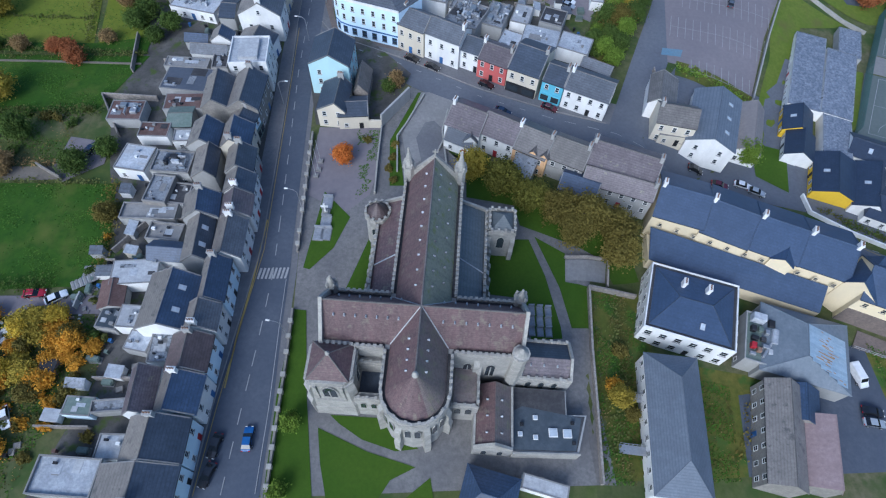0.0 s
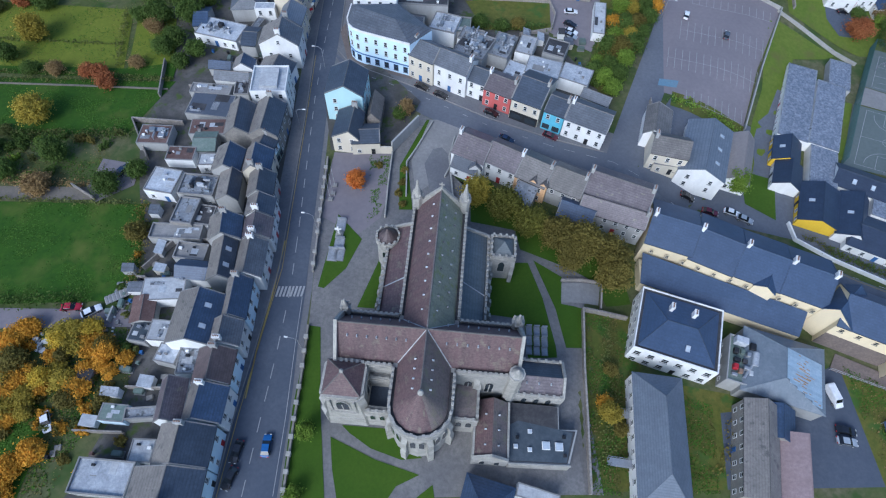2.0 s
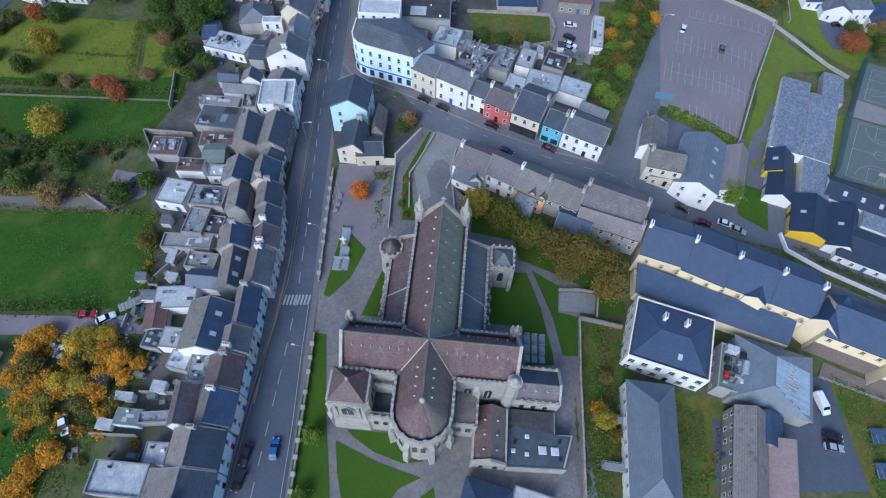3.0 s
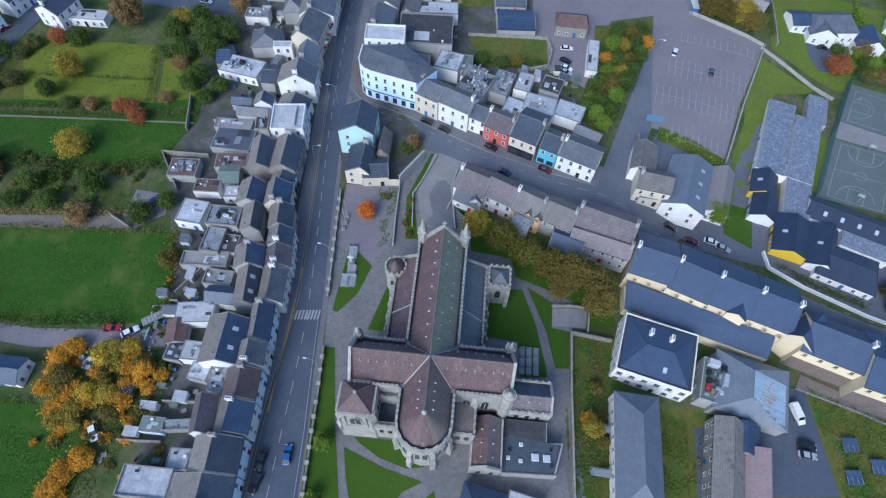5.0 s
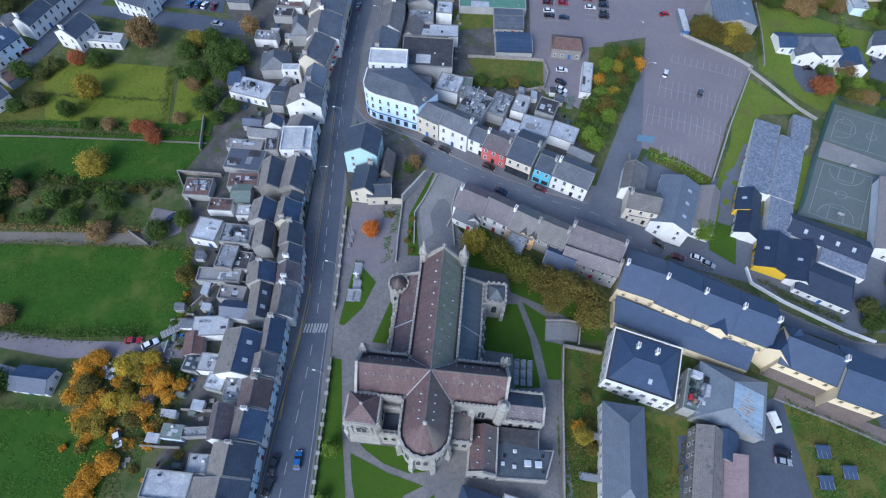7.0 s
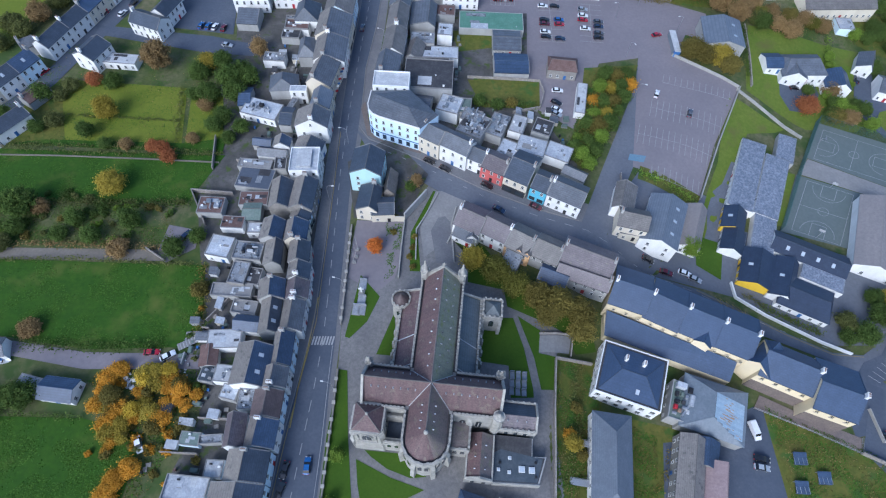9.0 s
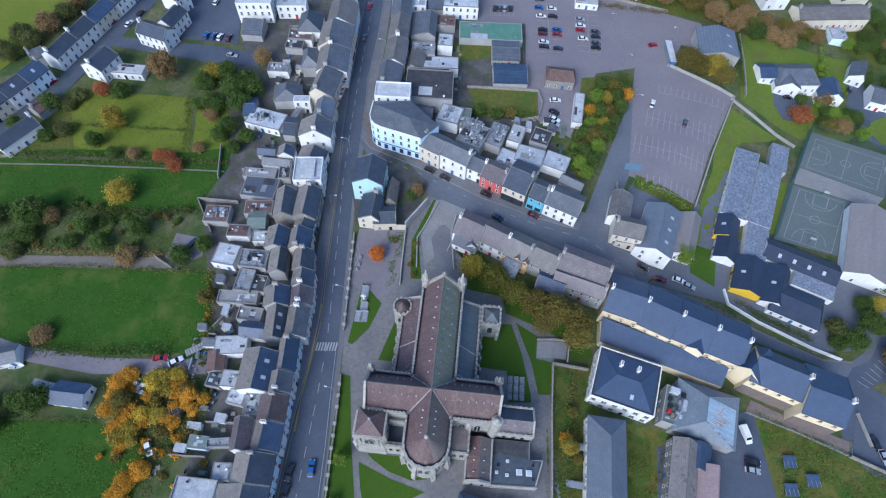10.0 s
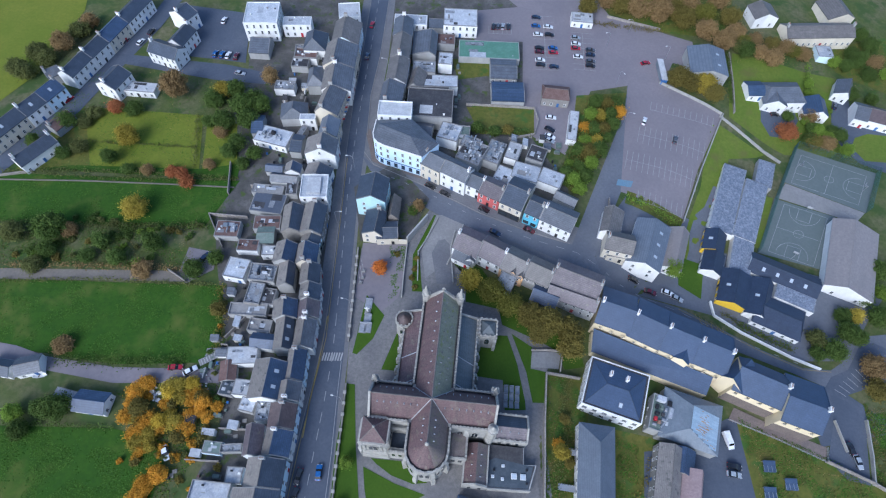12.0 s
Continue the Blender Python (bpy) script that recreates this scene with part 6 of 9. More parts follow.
house('cottage', -152.7, 131.4, 0.0, 74.1, 10.2, 7.3, 6.0, 8.5, 'slate_dark', 'white', ridge_off=0.0, sides='A', chim=(0,))
house('cottage', -149.8, 142.5, 0.0, 76.0, 12.8, 7.5, 6.0, 8.5, 'slate_blue', 'cream', ridge_off=0.0, sides='A', chim=(0,))
house('cottage', -146.2, 156.8, 0.0, 76.1, 16.7, 7.8, 6.0, 8.5, 'slate_dark', 'white', ridge_off=0.0, sides='A', chim=(0,1))
house('cottage', -168.5, 86.5, 0.0, 66.2, 16.8, 7.2, 6.0, 8.8, 'slate_dark', 'cream', ridge_off=0.0, sides='A', chim=(0,), lights=1)
house('cottage', -163.2, 98.2, 0.0, 65.2, 8.8, 7.8, 6.0, 8.8, 'slate_dark', 'white', ridge_off=0.0, sides='A', chim=(0,), lights=1)
house('cottage', -159.7, 106.3, 0.0, 67.5, 8.9, 7.9, 6.0, 8.8, 'slate_blue', 'pale_blue', ridge_off=0.0, sides='A', chim=(1,), lights=1)
flat_house('shed', -105.6, -5.2, 0.0, -8.0, 6.6, 4.4, 2.5, 'lead_stained', 'grey_render', para=0.1)
house('bung', -119.6, 2.6, 0.0, 20.0, 7.0, 5.2, 3.0, 4.4, 'slate_grey', 'white', sides='A')
house('cottage', -123.5, 134.4, 0.0, -15.9, 13.0, 7.6, 6.0, 8.5, 'slate_dark', 'white', sides='AE', chim=(0,))
house('cottage', -120.0, 143.0, 0.0, 76.0, 11.0, 7.0, 6.0, 8.5, 'slate_dark', 'white', sides='AE')
house('corner', -28.2, 73.3, 0.0, 89.6, 10.1, 9.8, 9.5, 12.5, 'slate_dark', 'cyan_wall', ridge_off=0.3, sides='ABE')
house('cornerw', -26.2, 62.1, 0.0, 88.4, 9.5, 6.7, 5.5, 8.0, 'slate_dark', 'cream', ridge_off=1.1, sides='E',chim=(1,))
house('cornerx', -21.6, 60.4, 0.0, 8.8, 7.2, 6.4, 4.5, 6.0, 'slate_dark', 'cream', sides='A')
house('ruin', -20.5, 70.0, 0.0, 90.3, 8.5, 3.5, 4.0, 6.5, 'slate_tan', 'rubble', ridge_off=-0.5, sides='')
flat_house('hotel2', -25.6, 109.2, 0.0, 3.5, 12.6, 7.3, 11.0, 'felt_light', 'white', para=0.6,sides='AW')
house('rowc', -8.3, 89.7, 0.0, -25.0, 7.9, 8.0, 8.0, 10.5, 'slate_grey', 'cream', sides='A',chim=(0,))
house('rowc', -0.0, 86.2, 0.0, -23.9, 10.0, 7.4, 8.0, 10.5, 'slate_grey', 'white', sides='A',chim=(1,))
house('rowc', 7.4, 83.8, 0.0, -21.7, 6.3, 6.6, 6.0, 8.3, 'slate_dark', 'white', sides='A',chim=(1,))
house('rowr', 13.4, 81.0, 0.0, -22.7, 8.1, 8.0, 6.0, 8.3, 'slate_plum', 'red_wall', sides='A',chim=(1,))
house('rowd', 21.9, 79.2, 0.0, -21.6, 8.3, 12.6, 7.0, 10.0, 'slate_dark', 'cream', sides='A',chim=(1,),shop='dark_joinery')
house('rowb', 28.6, 74.9, 0.0, -21.4, 5.6, 8.3, 6.3, 8.5, 'slate_dark', 'sky_wall', sides='A',chim=(1,),shop='sky_wall')
house('rowc', 36.8, 71.8, 0.0, -21.6, 11.4, 8.8, 6.3, 8.8, 'slate_grey', 'white', sides='AE',chim=(0,))
flat_house('shed', 24.9, 90.9, 0.0, -12.4, 9.9, 7.5, 4.5, 'lead_light', 'white', para=0.2)
flat_house('shed', 34.2, 89.8, 0.0, -18.8, 8.7, 7.0, 4.0, 'lead_light', 'white', para=0.2)
house('rear', 39.5, 81.4, 0.0, -24.0, 8.1, 3.8, 4.0, 5.5, 'slate_grey', 'grey_render', sides='')
flat_house('shed', 4.7, 97.4, 0.0, -21.7, 9.3, 10.4, 5.0, 'lead_stained', 'grey_render', para=0.4)
flat_house('shed', 17.0, 88.8, 0.0, -20.0, 6.7, 7.6, 4.0, 'lead_light', 'white', para=0.3)
flat_house('shed', -13.4, 118.0, 0.0, 2.7, 17.7, 14.8, 7.0, 'felt_dark', 'grey_render', para=0.5)
flat_house('shed', -14.2, 123.7, 0.0, 5.2, 15.4, 7.7, 6.0, 'felt_dark', 'grey_render', para=0.4)
flat_house('shed', -2.3, 106.9, 0.0, -0.2, 10.7, 7.2, 4.0, 'felt_green', 'grey_render', para=0.5)
flat_house('shed', -11.5, 132.8, 0.0, 4.0, 15.4, 6.4, 4.5, 'lead_light', 'white', para=0.3)
flat_house('hall', 7.7, 155.4, 0.0, 3.9, 25.7, 10.5, 3.2, 'sheet_green', 'grey_render', sides='')
house('rear', 14.3, 145.3, 0.0, 4.2, 11.0, 11.8, 3.0, 4.2, 'slate_grey', 'grey_render', sides='A')
house('rear', 16.6, 132.1, 0.0, 4.8, 13.2, 10.4, 3.0, 4.0, 'slate_blue', 'grey_render', sides='')
house('hut', 35.9, 132.6, 0.0, -0.7, 10.8, 7.1, 4.5, 6.5, 'rust_roof', 'stone_wall', sides='A',hip=1.0)
flat_house('shed', 42.9, 117.3, 0.0, -5.9, 3.7, 15.4, 3.0, 'felt_light', 'white', sides='')
flat_house('shed', -5.9, 170.7, 0.0, 3.7, 14.6, 11.2, 6.0, 'lead_light', 'white', sides='A',para=0.3)
house('rowe', -28.5, 119.8, 0.0, -90.5, 11.5, 8.2, 8.0, 10.5, 'slate_grey', 'cream', ridge_off=1.7, sides='B')
house('rowe', -28.0, 132.8, 0.0, -89.4, 13.7, 7.8, 8.0, 10.5, 'slate_tan', 'white', sides='B',chim=(0,))
house('rowe', -28.6, 146.6, 0.0, -89.1, 13.2, 7.4, 8.0, 10.5, 'slate_tan', 'cream', sides='B',chim=(1,))
house('rowe', -29.3, 158.5, 0.0, -87.3, 10.7, 7.6, 8.0, 10.5, 'slate_grey', 'white', sides='B',chim=(0,))
house('rear', -20.2, 131.9, 0.0, 83.7, 9.8, 6.1, 5.0, 7.5, 'slate_tan', 'grey_render', ridge_off=-0.5, sides='')
house('rear', -19.5, 153.4, 0.0, 92.1, 14.0, 9.8, 5.0, 7.0, 'slate_grey', 'grey_render', ridge_off=2.3, sides='')
flat_house('rear', -27.2, 166.4, 0.0, 3.5, 14.1, 6.3, 6.0, 'lead_light', 'white', sides='A')
house('rows', 6.8, 58.2, 0.0, -21.7, 8.9, 9.3, 6.0, 9.0, 'slate_plum', 'white', sides='A',chim=(0,))
house('rows', 15.1, 55.5, 0.0, -23.7, 9.1, 8.5, 6.2, 9.2, 'slate_plum', 'white', sides='A',chim=(1,))
house('rows', 22.6, 52.1, 0.0, -24.3, 7.9, 9.4, 6.2, 9.2, 'slate_tan', 'peach', sides='A',chim=(1,))
house('rows', 30.5, 49.6, 0.0, -21.7, 8.4, 8.5, 6.2, 9.2, 'slate_tan', 'grey_render', sides='A',chim=(1,))
house('rows', 42.3, 47.7, -0.0, -18.1, 15.7, 9.2, 7.0, 10.0, 'slate_plum', 'grey_render', sides='AE',chim=(0,1))
house('rows', 41.0, 42.2, -0.4, -15.0, 16.0, 5.4, 5.6, 8.2, 'slate_plum', 'grey_render', sides='AE',chim=(1,))
house('rear', 5.1, 54.0, 0.0, -21.2, 6.9, 4.6, 3.5, 5.5, 'slate_dark', 'white', sides='A')
house('rear', 20.6, 47.7, 0.0, -22.6, 5.1, 9.6, 4.0, 5.5, 'lead_stained', 'grey_render', sides='')
house('rear', 32.5, 42.1, 0.0, -18.1, 8.6, 6.6, 4.0, 6.0, 'slate_blue', 'grey_render', sides='')
# the peach house's two dormers, built with the rear-range kind
house('rear', 22.0, 48.6, 0.0, 66.0, 2.2, 1.7, 6.6, 7.5, 'slate_tan', 'peach', sides='')
house('rear', 24.4, 47.6, 0.0, 66.0, 2.2, 1.7, 6.6, 7.5, 'slate_tan', 'peach', sides='')
house('rear', 7.6, 54.7, 0.0, 83.8, 6.2, 3.1, 4.5, 6.2, 'slate_grey', 'white', sides='E')
flat_house('rear', 27.7, 48.4, 0.0, -21.0, 4.0, 4.5, 3.6, 'felt_dark', 'grey_render', para=0.3)
house('cornh', 57.1, 64.1, -0.7, -8.5, 9.5, 7.5, 6.5, 9.0, 'slate_tan', 'cream', sides='A',chim=(0,))
flat_house('shed', 57.0, 62.5, -0.9, -4.6, 6.3, 4.9, 3.2, 'slate_dark', 'cream', sides='A')
house('rear', 55.3, 72.8, 0.0, -102.6, 10.6, 6.6, 5.0, 7.0, 'slate_tan', 'white', ridge_off=1.0, sides='')
house('bigw', 68.1, 66.4, -3.3, 73.2, 18.9, 11.6, 6.0, 8.6, 'slate_pale', 'white', sides='E',lights=3)
house('rear', 79.1, 68.2, -5.7, 73.9, 17.2, 6.8, 4.2, 6.6, 'sheet_tan', 'white', ridge_off=0.7, sides='E')
house('apart', 55.3, 39.9, -5.6, -14.9, 11.2, 13.3, 9.4, 13.0, 'slate_navy', 'cream_w', ridge_off=0.3, sides='',chim=(0,))
house('apart', 65.5, 36.5, -6.0, -21.8, 10.4, 14.2, 9.4, 13.0, 'slate_navy', 'cream_w', ridge_off=0.3, sides='',chim=(0,))
house('apart', 75.2, 33.0, -6.0, -19.3, 10.2, 13.8, 9.4, 13.0, 'slate_navy', 'cream_w', sides='',chim=(0,))
house('apart', 84.8, 29.7, -6.0, -18.8, 10.1, 13.5, 9.4, 13.0, 'slate_navy', 'cream_w', sides='',chim=(0,1))
house('apart', 97.4, 20.9, -6.0, -19.4, 14.5, 11.2, 9.4, 13.2, 'slate_navy', 'cream_w', ridge_off=-0.6, sides='A',chim=(1,))
house('apart', 109.3, 15.9, -6.0, -15.7, 11.5, 14.9, 9.4, 13.2, 'slate_navy', 'cream_w', ridge_off=1.0, sides='A',chim=(1,))
house('apart', 75.3, 27.2, -6.0, 63.4, 4.5, 4.5, 9.4, 10.8, 'slate_navy', 'cream_w', sides='')
house('apart', 92.2, 22.6, -6.0, -134.1, 9.1, 7.0, 9.4, 12.4, 'slate_navy', 'cream_w', ridge_off=1.3, sides='')
flat_house('blockw', 54.5, 14.7, -6.0, -13.9, 18.1, 15.4, 7.2, 'felt_dark', 'white', sides='AEW',para=0.4,ridge=1,chim2=1)
house('hippy', 47.8, -9.3, -5.8, -92.7, 14.6, 10.0, 7.0, 11.0, 'slate_pale', 'white', sides='A',hip=5.5,grow=5.5)
house('mill', 68.3, -9.4, -6.0, -101.1, 19.6, 6.6, 6.0, 8.6, 'slate_buff', 'stone_wall', sides='A')
house('mill2', 73.4, -3.4, -6.0, -103.0, 7.2, 6.4, 5.0, 7.0, 'slate_blue', 'stone_wall', sides='')
house('mill2', 74.9, -12.1, -6.0, -100.9, 13.3, 5.7, 5.0, 7.5, 'sheet_pink', 'stone_wall', ridge_off=-1.5, sides='')
house('works', 77.1, 8.4, -6.0, 76.2, 15.0, 17.0, 5.0, 8.2, 'sheet_steel', 'grey_render', ridge_off=-1.1, sides='', hip=4.0, glaz=1)
flat_house('works2', 68.6, 9.4, -6.0, -14.6, 6.6, 11.0, 5.0, 'felt_green', 'grey_render', sides='W', para=0.45, plant=1)
flat_house('school', 101.8, 93.5, -5.8, -108.9, 32.4, 8.5, 3.6, 'roof_mottled', 'white', sides='A', para=0.05)
flat_house('school', 109.6, 89.3, -6.0, -110.0, 28.3, 8.3, 3.5, 'roof_mottled', 'white', para=0.08)
flat_house('school', 103.2, 69.4, -6.0, -106.2, 15.1, 7.3, 3.3, 'roof_mottled', 'white', para=0.1, sky=0)
flat_house('school', 118.6, 107.6, -6.0, -17.7, 6.4, 13.2, 2.9, 'roof_mottled', 'grey_render', sides='')
house('school', 94.3, 74.0, -6.0, -106.9, 9.2, 7.2, 3.0, 5.2, 'slate_black', 'yellow_wall', sides='A',lights=1)
house('school', 92.5, 65.2, -6.0, -108.1, 8.9, 7.0, 3.0, 5.0, 'slate_black', 'white', sides='A')
house('school', 98.9, 55.6, -6.0, -107.3, 13.5, 10.4, 2.9, 5.0, 'slate_black', 'yellow_wall', ridge_off=0.4, sides='A',lights=1)
house('school', 106.4, 53.0, -6.0, -110.9, 15.1, 7.0, 3.0, 5.2, 'slate_black', 'white', ridge_off=-1.2, sides='',lights=1)
house('school', 116.6, 63.0, -6.0, -21.1, 23.6, 8.3, 3.2, 5.2, 'slate_black', 'white', sides='',lights=4)
house('school', 111.8, 46.8, -6.0, -21.5, 15.5, 11.5, 3.0, 5.4, 'slate_black', 'white', sides='A', hip=1.5)
flat_house('school', 119.1, 55.1, -6.0, -21.8, 13.2, 7.2, 3.0, 'roof_mottled', 'white', sides='')
house('gym', 141.6, 71.6, -6.0, -109.4, 30.0, 15.6, 4.5, 7.5, 'sheet_tan', 'white', ridge_off=2.0, sides='E')
house('villa', 130.8, 148.6, -3.4, 7.7, 16.9, 11.4, 4.5, 7.5, 'slate_grey', 'white', sides='A',hip=2.5)
house('villa', 127.2, 144.8, -3.3, 88.5, 7.1, 9.5, 4.0, 6.5, 'slate_grey', 'white', sides='E')
house('villa', 119.5, 148.9, -1.4, 6.8, 7.0, 8.0, 3.0, 4.5, 'slate_blue', 'white', sides='A')
house('villa', 145.4, 145.1, -5.8, 87.1, 9.7, 9.9, 4.0, 6.5, 'slate_blue', 'white', ridge_off=1.2, sides='E')
house('villa', 154.2, 188.8, -2.4, 9.0, 31.5, 9.7, 5.0, 7.5, 'slate_tan', 'cream', sides='A',chim=(0,1))
house('villa', 129.8, 195.1, 0.0, 101.8, 9.7, 10.8, 5.0, 7.5, 'slate_tan', 'white', ridge_off=-0.4, sides='E')
house('villa', 166.0, 204.9, -2.4, 103.6, 13.0, 12.8, 5.0, 7.5, 'slate_tan', 'cream', ridge_off=1.3, sides='E')
house('villa', 160.7, 157.9, -6.0, 66.4, 9.6, 6.1, 4.0, 6.5, 'slate_grey', 'white', ridge_off=1.4, sides='E')
house('villa', 164.4, 144.7, -6.0, -14.3, 5.2, 9.9, 4.5, 7.0, 'slate_grey', 'white', sides='A')
house('villa', 172.1, 143.2, -6.0, -13.8, 9.7, 8.8, 4.5, 7.0, 'slate_brown', 'white', sides='A')
house('barn', 99.2, 157.7, 0.0, 88.9, 16.0, 15.2, 6.0, 8.0, 'slate_pale', 'grey_render', ridge_off=0.5, sides='E', lights=2)
flat_house('shed', 48.1, 182.2, 0.0, -1.1, 9.6, 6.7, 3.0, 'felt_light', 'white', sides='A')
flat_house('shed', 157.3, 179.5, -3.9, 1.8, 6.9, 7.2, 3.0, 'lead_light', 'pale_blue', sides='')
flat_house('shed', 12.9, 99.3, 0.0, -17.7, 6.3, 10.5, 4.0, 'lead_stained', 'grey_render', para=0.4)
flat_house('shed', 20.1, 101.1, 0.0, -14.5, 5.1, 8.2, 3.5, 'felt_light', 'white', para=0.3)
flat_house('shed', -4.6, 106.2, 0.0, -12.8, 8.1, 8.2, 5.0, 'lead_light', 'white', para=0.4)
flat_house('shed', 3.5, 102.1, 0.0, -16.4, 6.8, 5.8, 4.5, 'lead_stained', 'white', para=0.5)
flat_house('shed', 28.9, 100.8, 0.0, -16.6, 6.6, 7.2, 3.5, 'felt_dark', 'grey_render', para=0.4)
house('shed', -14.6, 107.5, 0.0, -5.1, 6.6, 5.4, 4.0, 5.5, 'slate_grey', 'white', sides='')
flat_house('shed', -18.2, 139.4, 0.0, 3.6, 9.2, 6.6, 5.0, 'lead_stained', 'grey_render', para=0.4)
flat_house('shed', -10.0, 145.5, 0.0, 1.2, 5.8, 6.8, 5.0, 'lead_light', 'white', para=0.3)
flat_house('shed', -11.4, 159.0, 0.0, 3.0, 8.4, 6.5, 3.5, 'rust_roof', 'grey_render', para=0.3)
house('shed', -15.0, 168.4, 0.0, 3.0, 8.6, 5.8, 4.0, 6.0, 'slate_dark', 'grey_render', sides='')


# ---- trees and shrubs ----
def leaf_cloud(rng, n_clumps, n_leaves, rx, rz, zc, leaf):
    """Many small leaves gathered in clumps through an uneven crown."""
    verts, faces = [], []
    for _ in range(n_clumps):
        while True:
            p = Vector((rng.uniform(-1, 1), rng.uniform(-1, 1), rng.uniform(-1, 1)))
            if 0.25 < p.length < 1:
                break
        c = Vector((p.x * rx * rng.uniform(0.75, 1.05), p.y * rx * rng.uniform(0.75, 1.05), zc + p.z * rz))
        s = rng.uniform(0.3, 0.55) * min(rx, 3.2)
        for _ in range(n_leaves):
            d = Vector((rng.gauss(0, 0.5), rng.gauss(0, 0.5), rng.gauss(0, 0.42))) * s
            o = c + d
            nrm = (d.normalized() * 0.8 + Vector((rng.uniform(-1, 1), rng.uniform(-1, 1), rng.uniform(-0.1, 1.2)))).normalized()
            u = nrm.orthogonal().normalized()
            w = nrm.cross(u)
            r = leaf * rng.uniform(0.6, 1.3)
            k = len(verts)
            verts += [tuple(o + u * r), tuple(o + w * r * 0.7), tuple(o - u * r), tuple(o - w * r * 0.7)]
            faces.append((k, k + 1, k + 2, k + 3))
    me = bpy.data.meshes.new("crown")
    me.from_pydata(verts, [], faces)
    return me


def trunk_mesh(rng, h, rx, rz, zc, r):
    bm = bmesh.new()
    top = zc + rz * 0.3
    tube(bm, (0, 0, -0.3), (rng.uniform(-0.2, 0.2), rng.uniform(-0.2, 0.2), top), r, 7, r * 0.4)
    for i in range(7):
        a = i * 2.4 + rng.uniform(-0.4, 0.4)
        z0 = zc - rz * 0.8 + rng.uniform(0, rz)
        q = (math.cos(a) * rx * 0.75, math.sin(a) * rx * 0.75, z0 + rz * rng.uniform(0.4, 0.9))
        tube(bm, (0, 0, max(0.4, z0)), q, r * 0.4, 5, r * 0.1)
    return mesh_of("trunk", bm)


TREE_MESH = {}
TREE_WORDS = dict(leaf_gold="golden yellow autumn", leaf_olive="olive-brown autumn", leaf_orange="golden orange autumn", leaf_russet="russet orange", leaf_brown="brown autumn", leaf_yellow="yellowing",
                  leaf_green="dark green", leaf_lime="lime green", leaf_hedge="dull green", leaf_fire="bright orange autumn", leaf_moss="mossy yellow-green")


def tree(x, y, leafmat, h=9.0, r=4.0, seed=0):
    rng = random.Random(int(x * 13 + y * 7 + seed))
    variant = (leafmat, round(h), round(r), rng.randrange(2))
    if variant not in TREE_MESH:
        r2 = random.Random(str(variant))
        rz, zc = h * 0.4, h * 0.6
        crown = leaf_cloud(r2, int(34 + r * 14), 75 if r > 2 else 40, r * 0.88, rz, zc, 0.15 + 0.025 * r)
        crown.materials.append(MATS[leafmat])
        tm = trunk_mesh(r2, h, r, rz, zc, 0.06 + h * 0.022)
        tm.materials.append(MATS["bark"])
        TREE_MESH[variant] = (crown, tm)
    t = thing("tree", at(x, y, height(x, y), rng.uniform(0, 360)), TREE_WORDS[leafmat] + " broadleaf tree standing in rough ground", "tree", TREE_WORDS[leafmat] + " trees")
    t.scale = (1, 1, rng.uniform(0.88, 1.12))
    for nm, me in zip(("crown", "trunk"), TREE_MESH[variant]):
        new(nm, me).parent = t
    return t


def shrub(x, y, leafmat="leaf_hedge", r=1.5, h=1.8):
    rng = random.Random(int(x * 31 + y * 17))
    variant = ("shrub", leafmat, round(r * 2), round(h), rng.randrange(2))
    if variant not in TREE_MESH:
        r2 = random.Random(str(variant))
        me = leaf_cloud(r2, int(10 + r * 7), 30, r * 0.9, h * 0.5, h * 0.45, 0.16 + 0.04 * r)
        me.materials.append(MATS[leafmat])
        TREE_MESH[variant] = me
    s = new("shrub", TREE_MESH[variant])
    s.matrix_basis = at(x, y, height(x, y), rng.uniform(0, 360))
    return tagged(s, TREE_WORDS[leafmat] + " leafy shrub growing in a garden", "shrub", TREE_WORDS[leafmat] + " shrubs")


def hedge(pts, leafmat="leaf_hedge", w=1.6, h=1.6, density=9):
    """A hedge or strip of scrub: leaves along a line, as one piece."""
    rng = random.Random(int(pts[0][0] * 11 + pts[0][1] * 5))
    verts, faces = [], []
    for (x0, y0), (x1, y1) in zip(pts, pts[1:]):
        d = math.hypot(x1 - x0, y1 - y0)
        for i in range(int(d * density * w)):
            t = rng.random()
            cx, cy = x0 + (x1 - x0) * t, y0 + (y1 - y0) * t
            k2 = noise.noise((cx * 0.35, cy * 0.35, 0.0))
            hh = h * (0.75 + 0.7 * k2)
            if k2 < -0.42:
                continue
            px, py = cx + rng.gauss(0, w * 0.3), cy + rng.gauss(0, w * 0.3)
            o = Vector((px, py, height(px, py) + rng.uniform(0.05, 1.0) ** 0.6 * hh))
            nrm = Vector((rng.uniform(-1, 1), rng.uniform(-1, 1), rng.uniform(0.1, 1.3))).normalized()
            u = nrm.orthogonal().normalized()
            v = nrm.cross(u)
            r = rng.uniform(0.15, 0.34)
            k = len(verts)
            verts += [tuple(o + u * r), tuple(o + v * r * 0.7), tuple(o - u * r), tuple(o - v * r * 0.7)]
            faces.append((k, k + 1, k + 2, k + 3))
    me = bpy.data.meshes.new("hedge")
    me.from_pydata(verts, [], faces)
    me.materials.append(MATS[leafmat])
    return tagged(new("hedge", me), TREE_WORDS[leafmat] + " overgrown hedge along a boundary", "hedge", "hedges", "stuff")


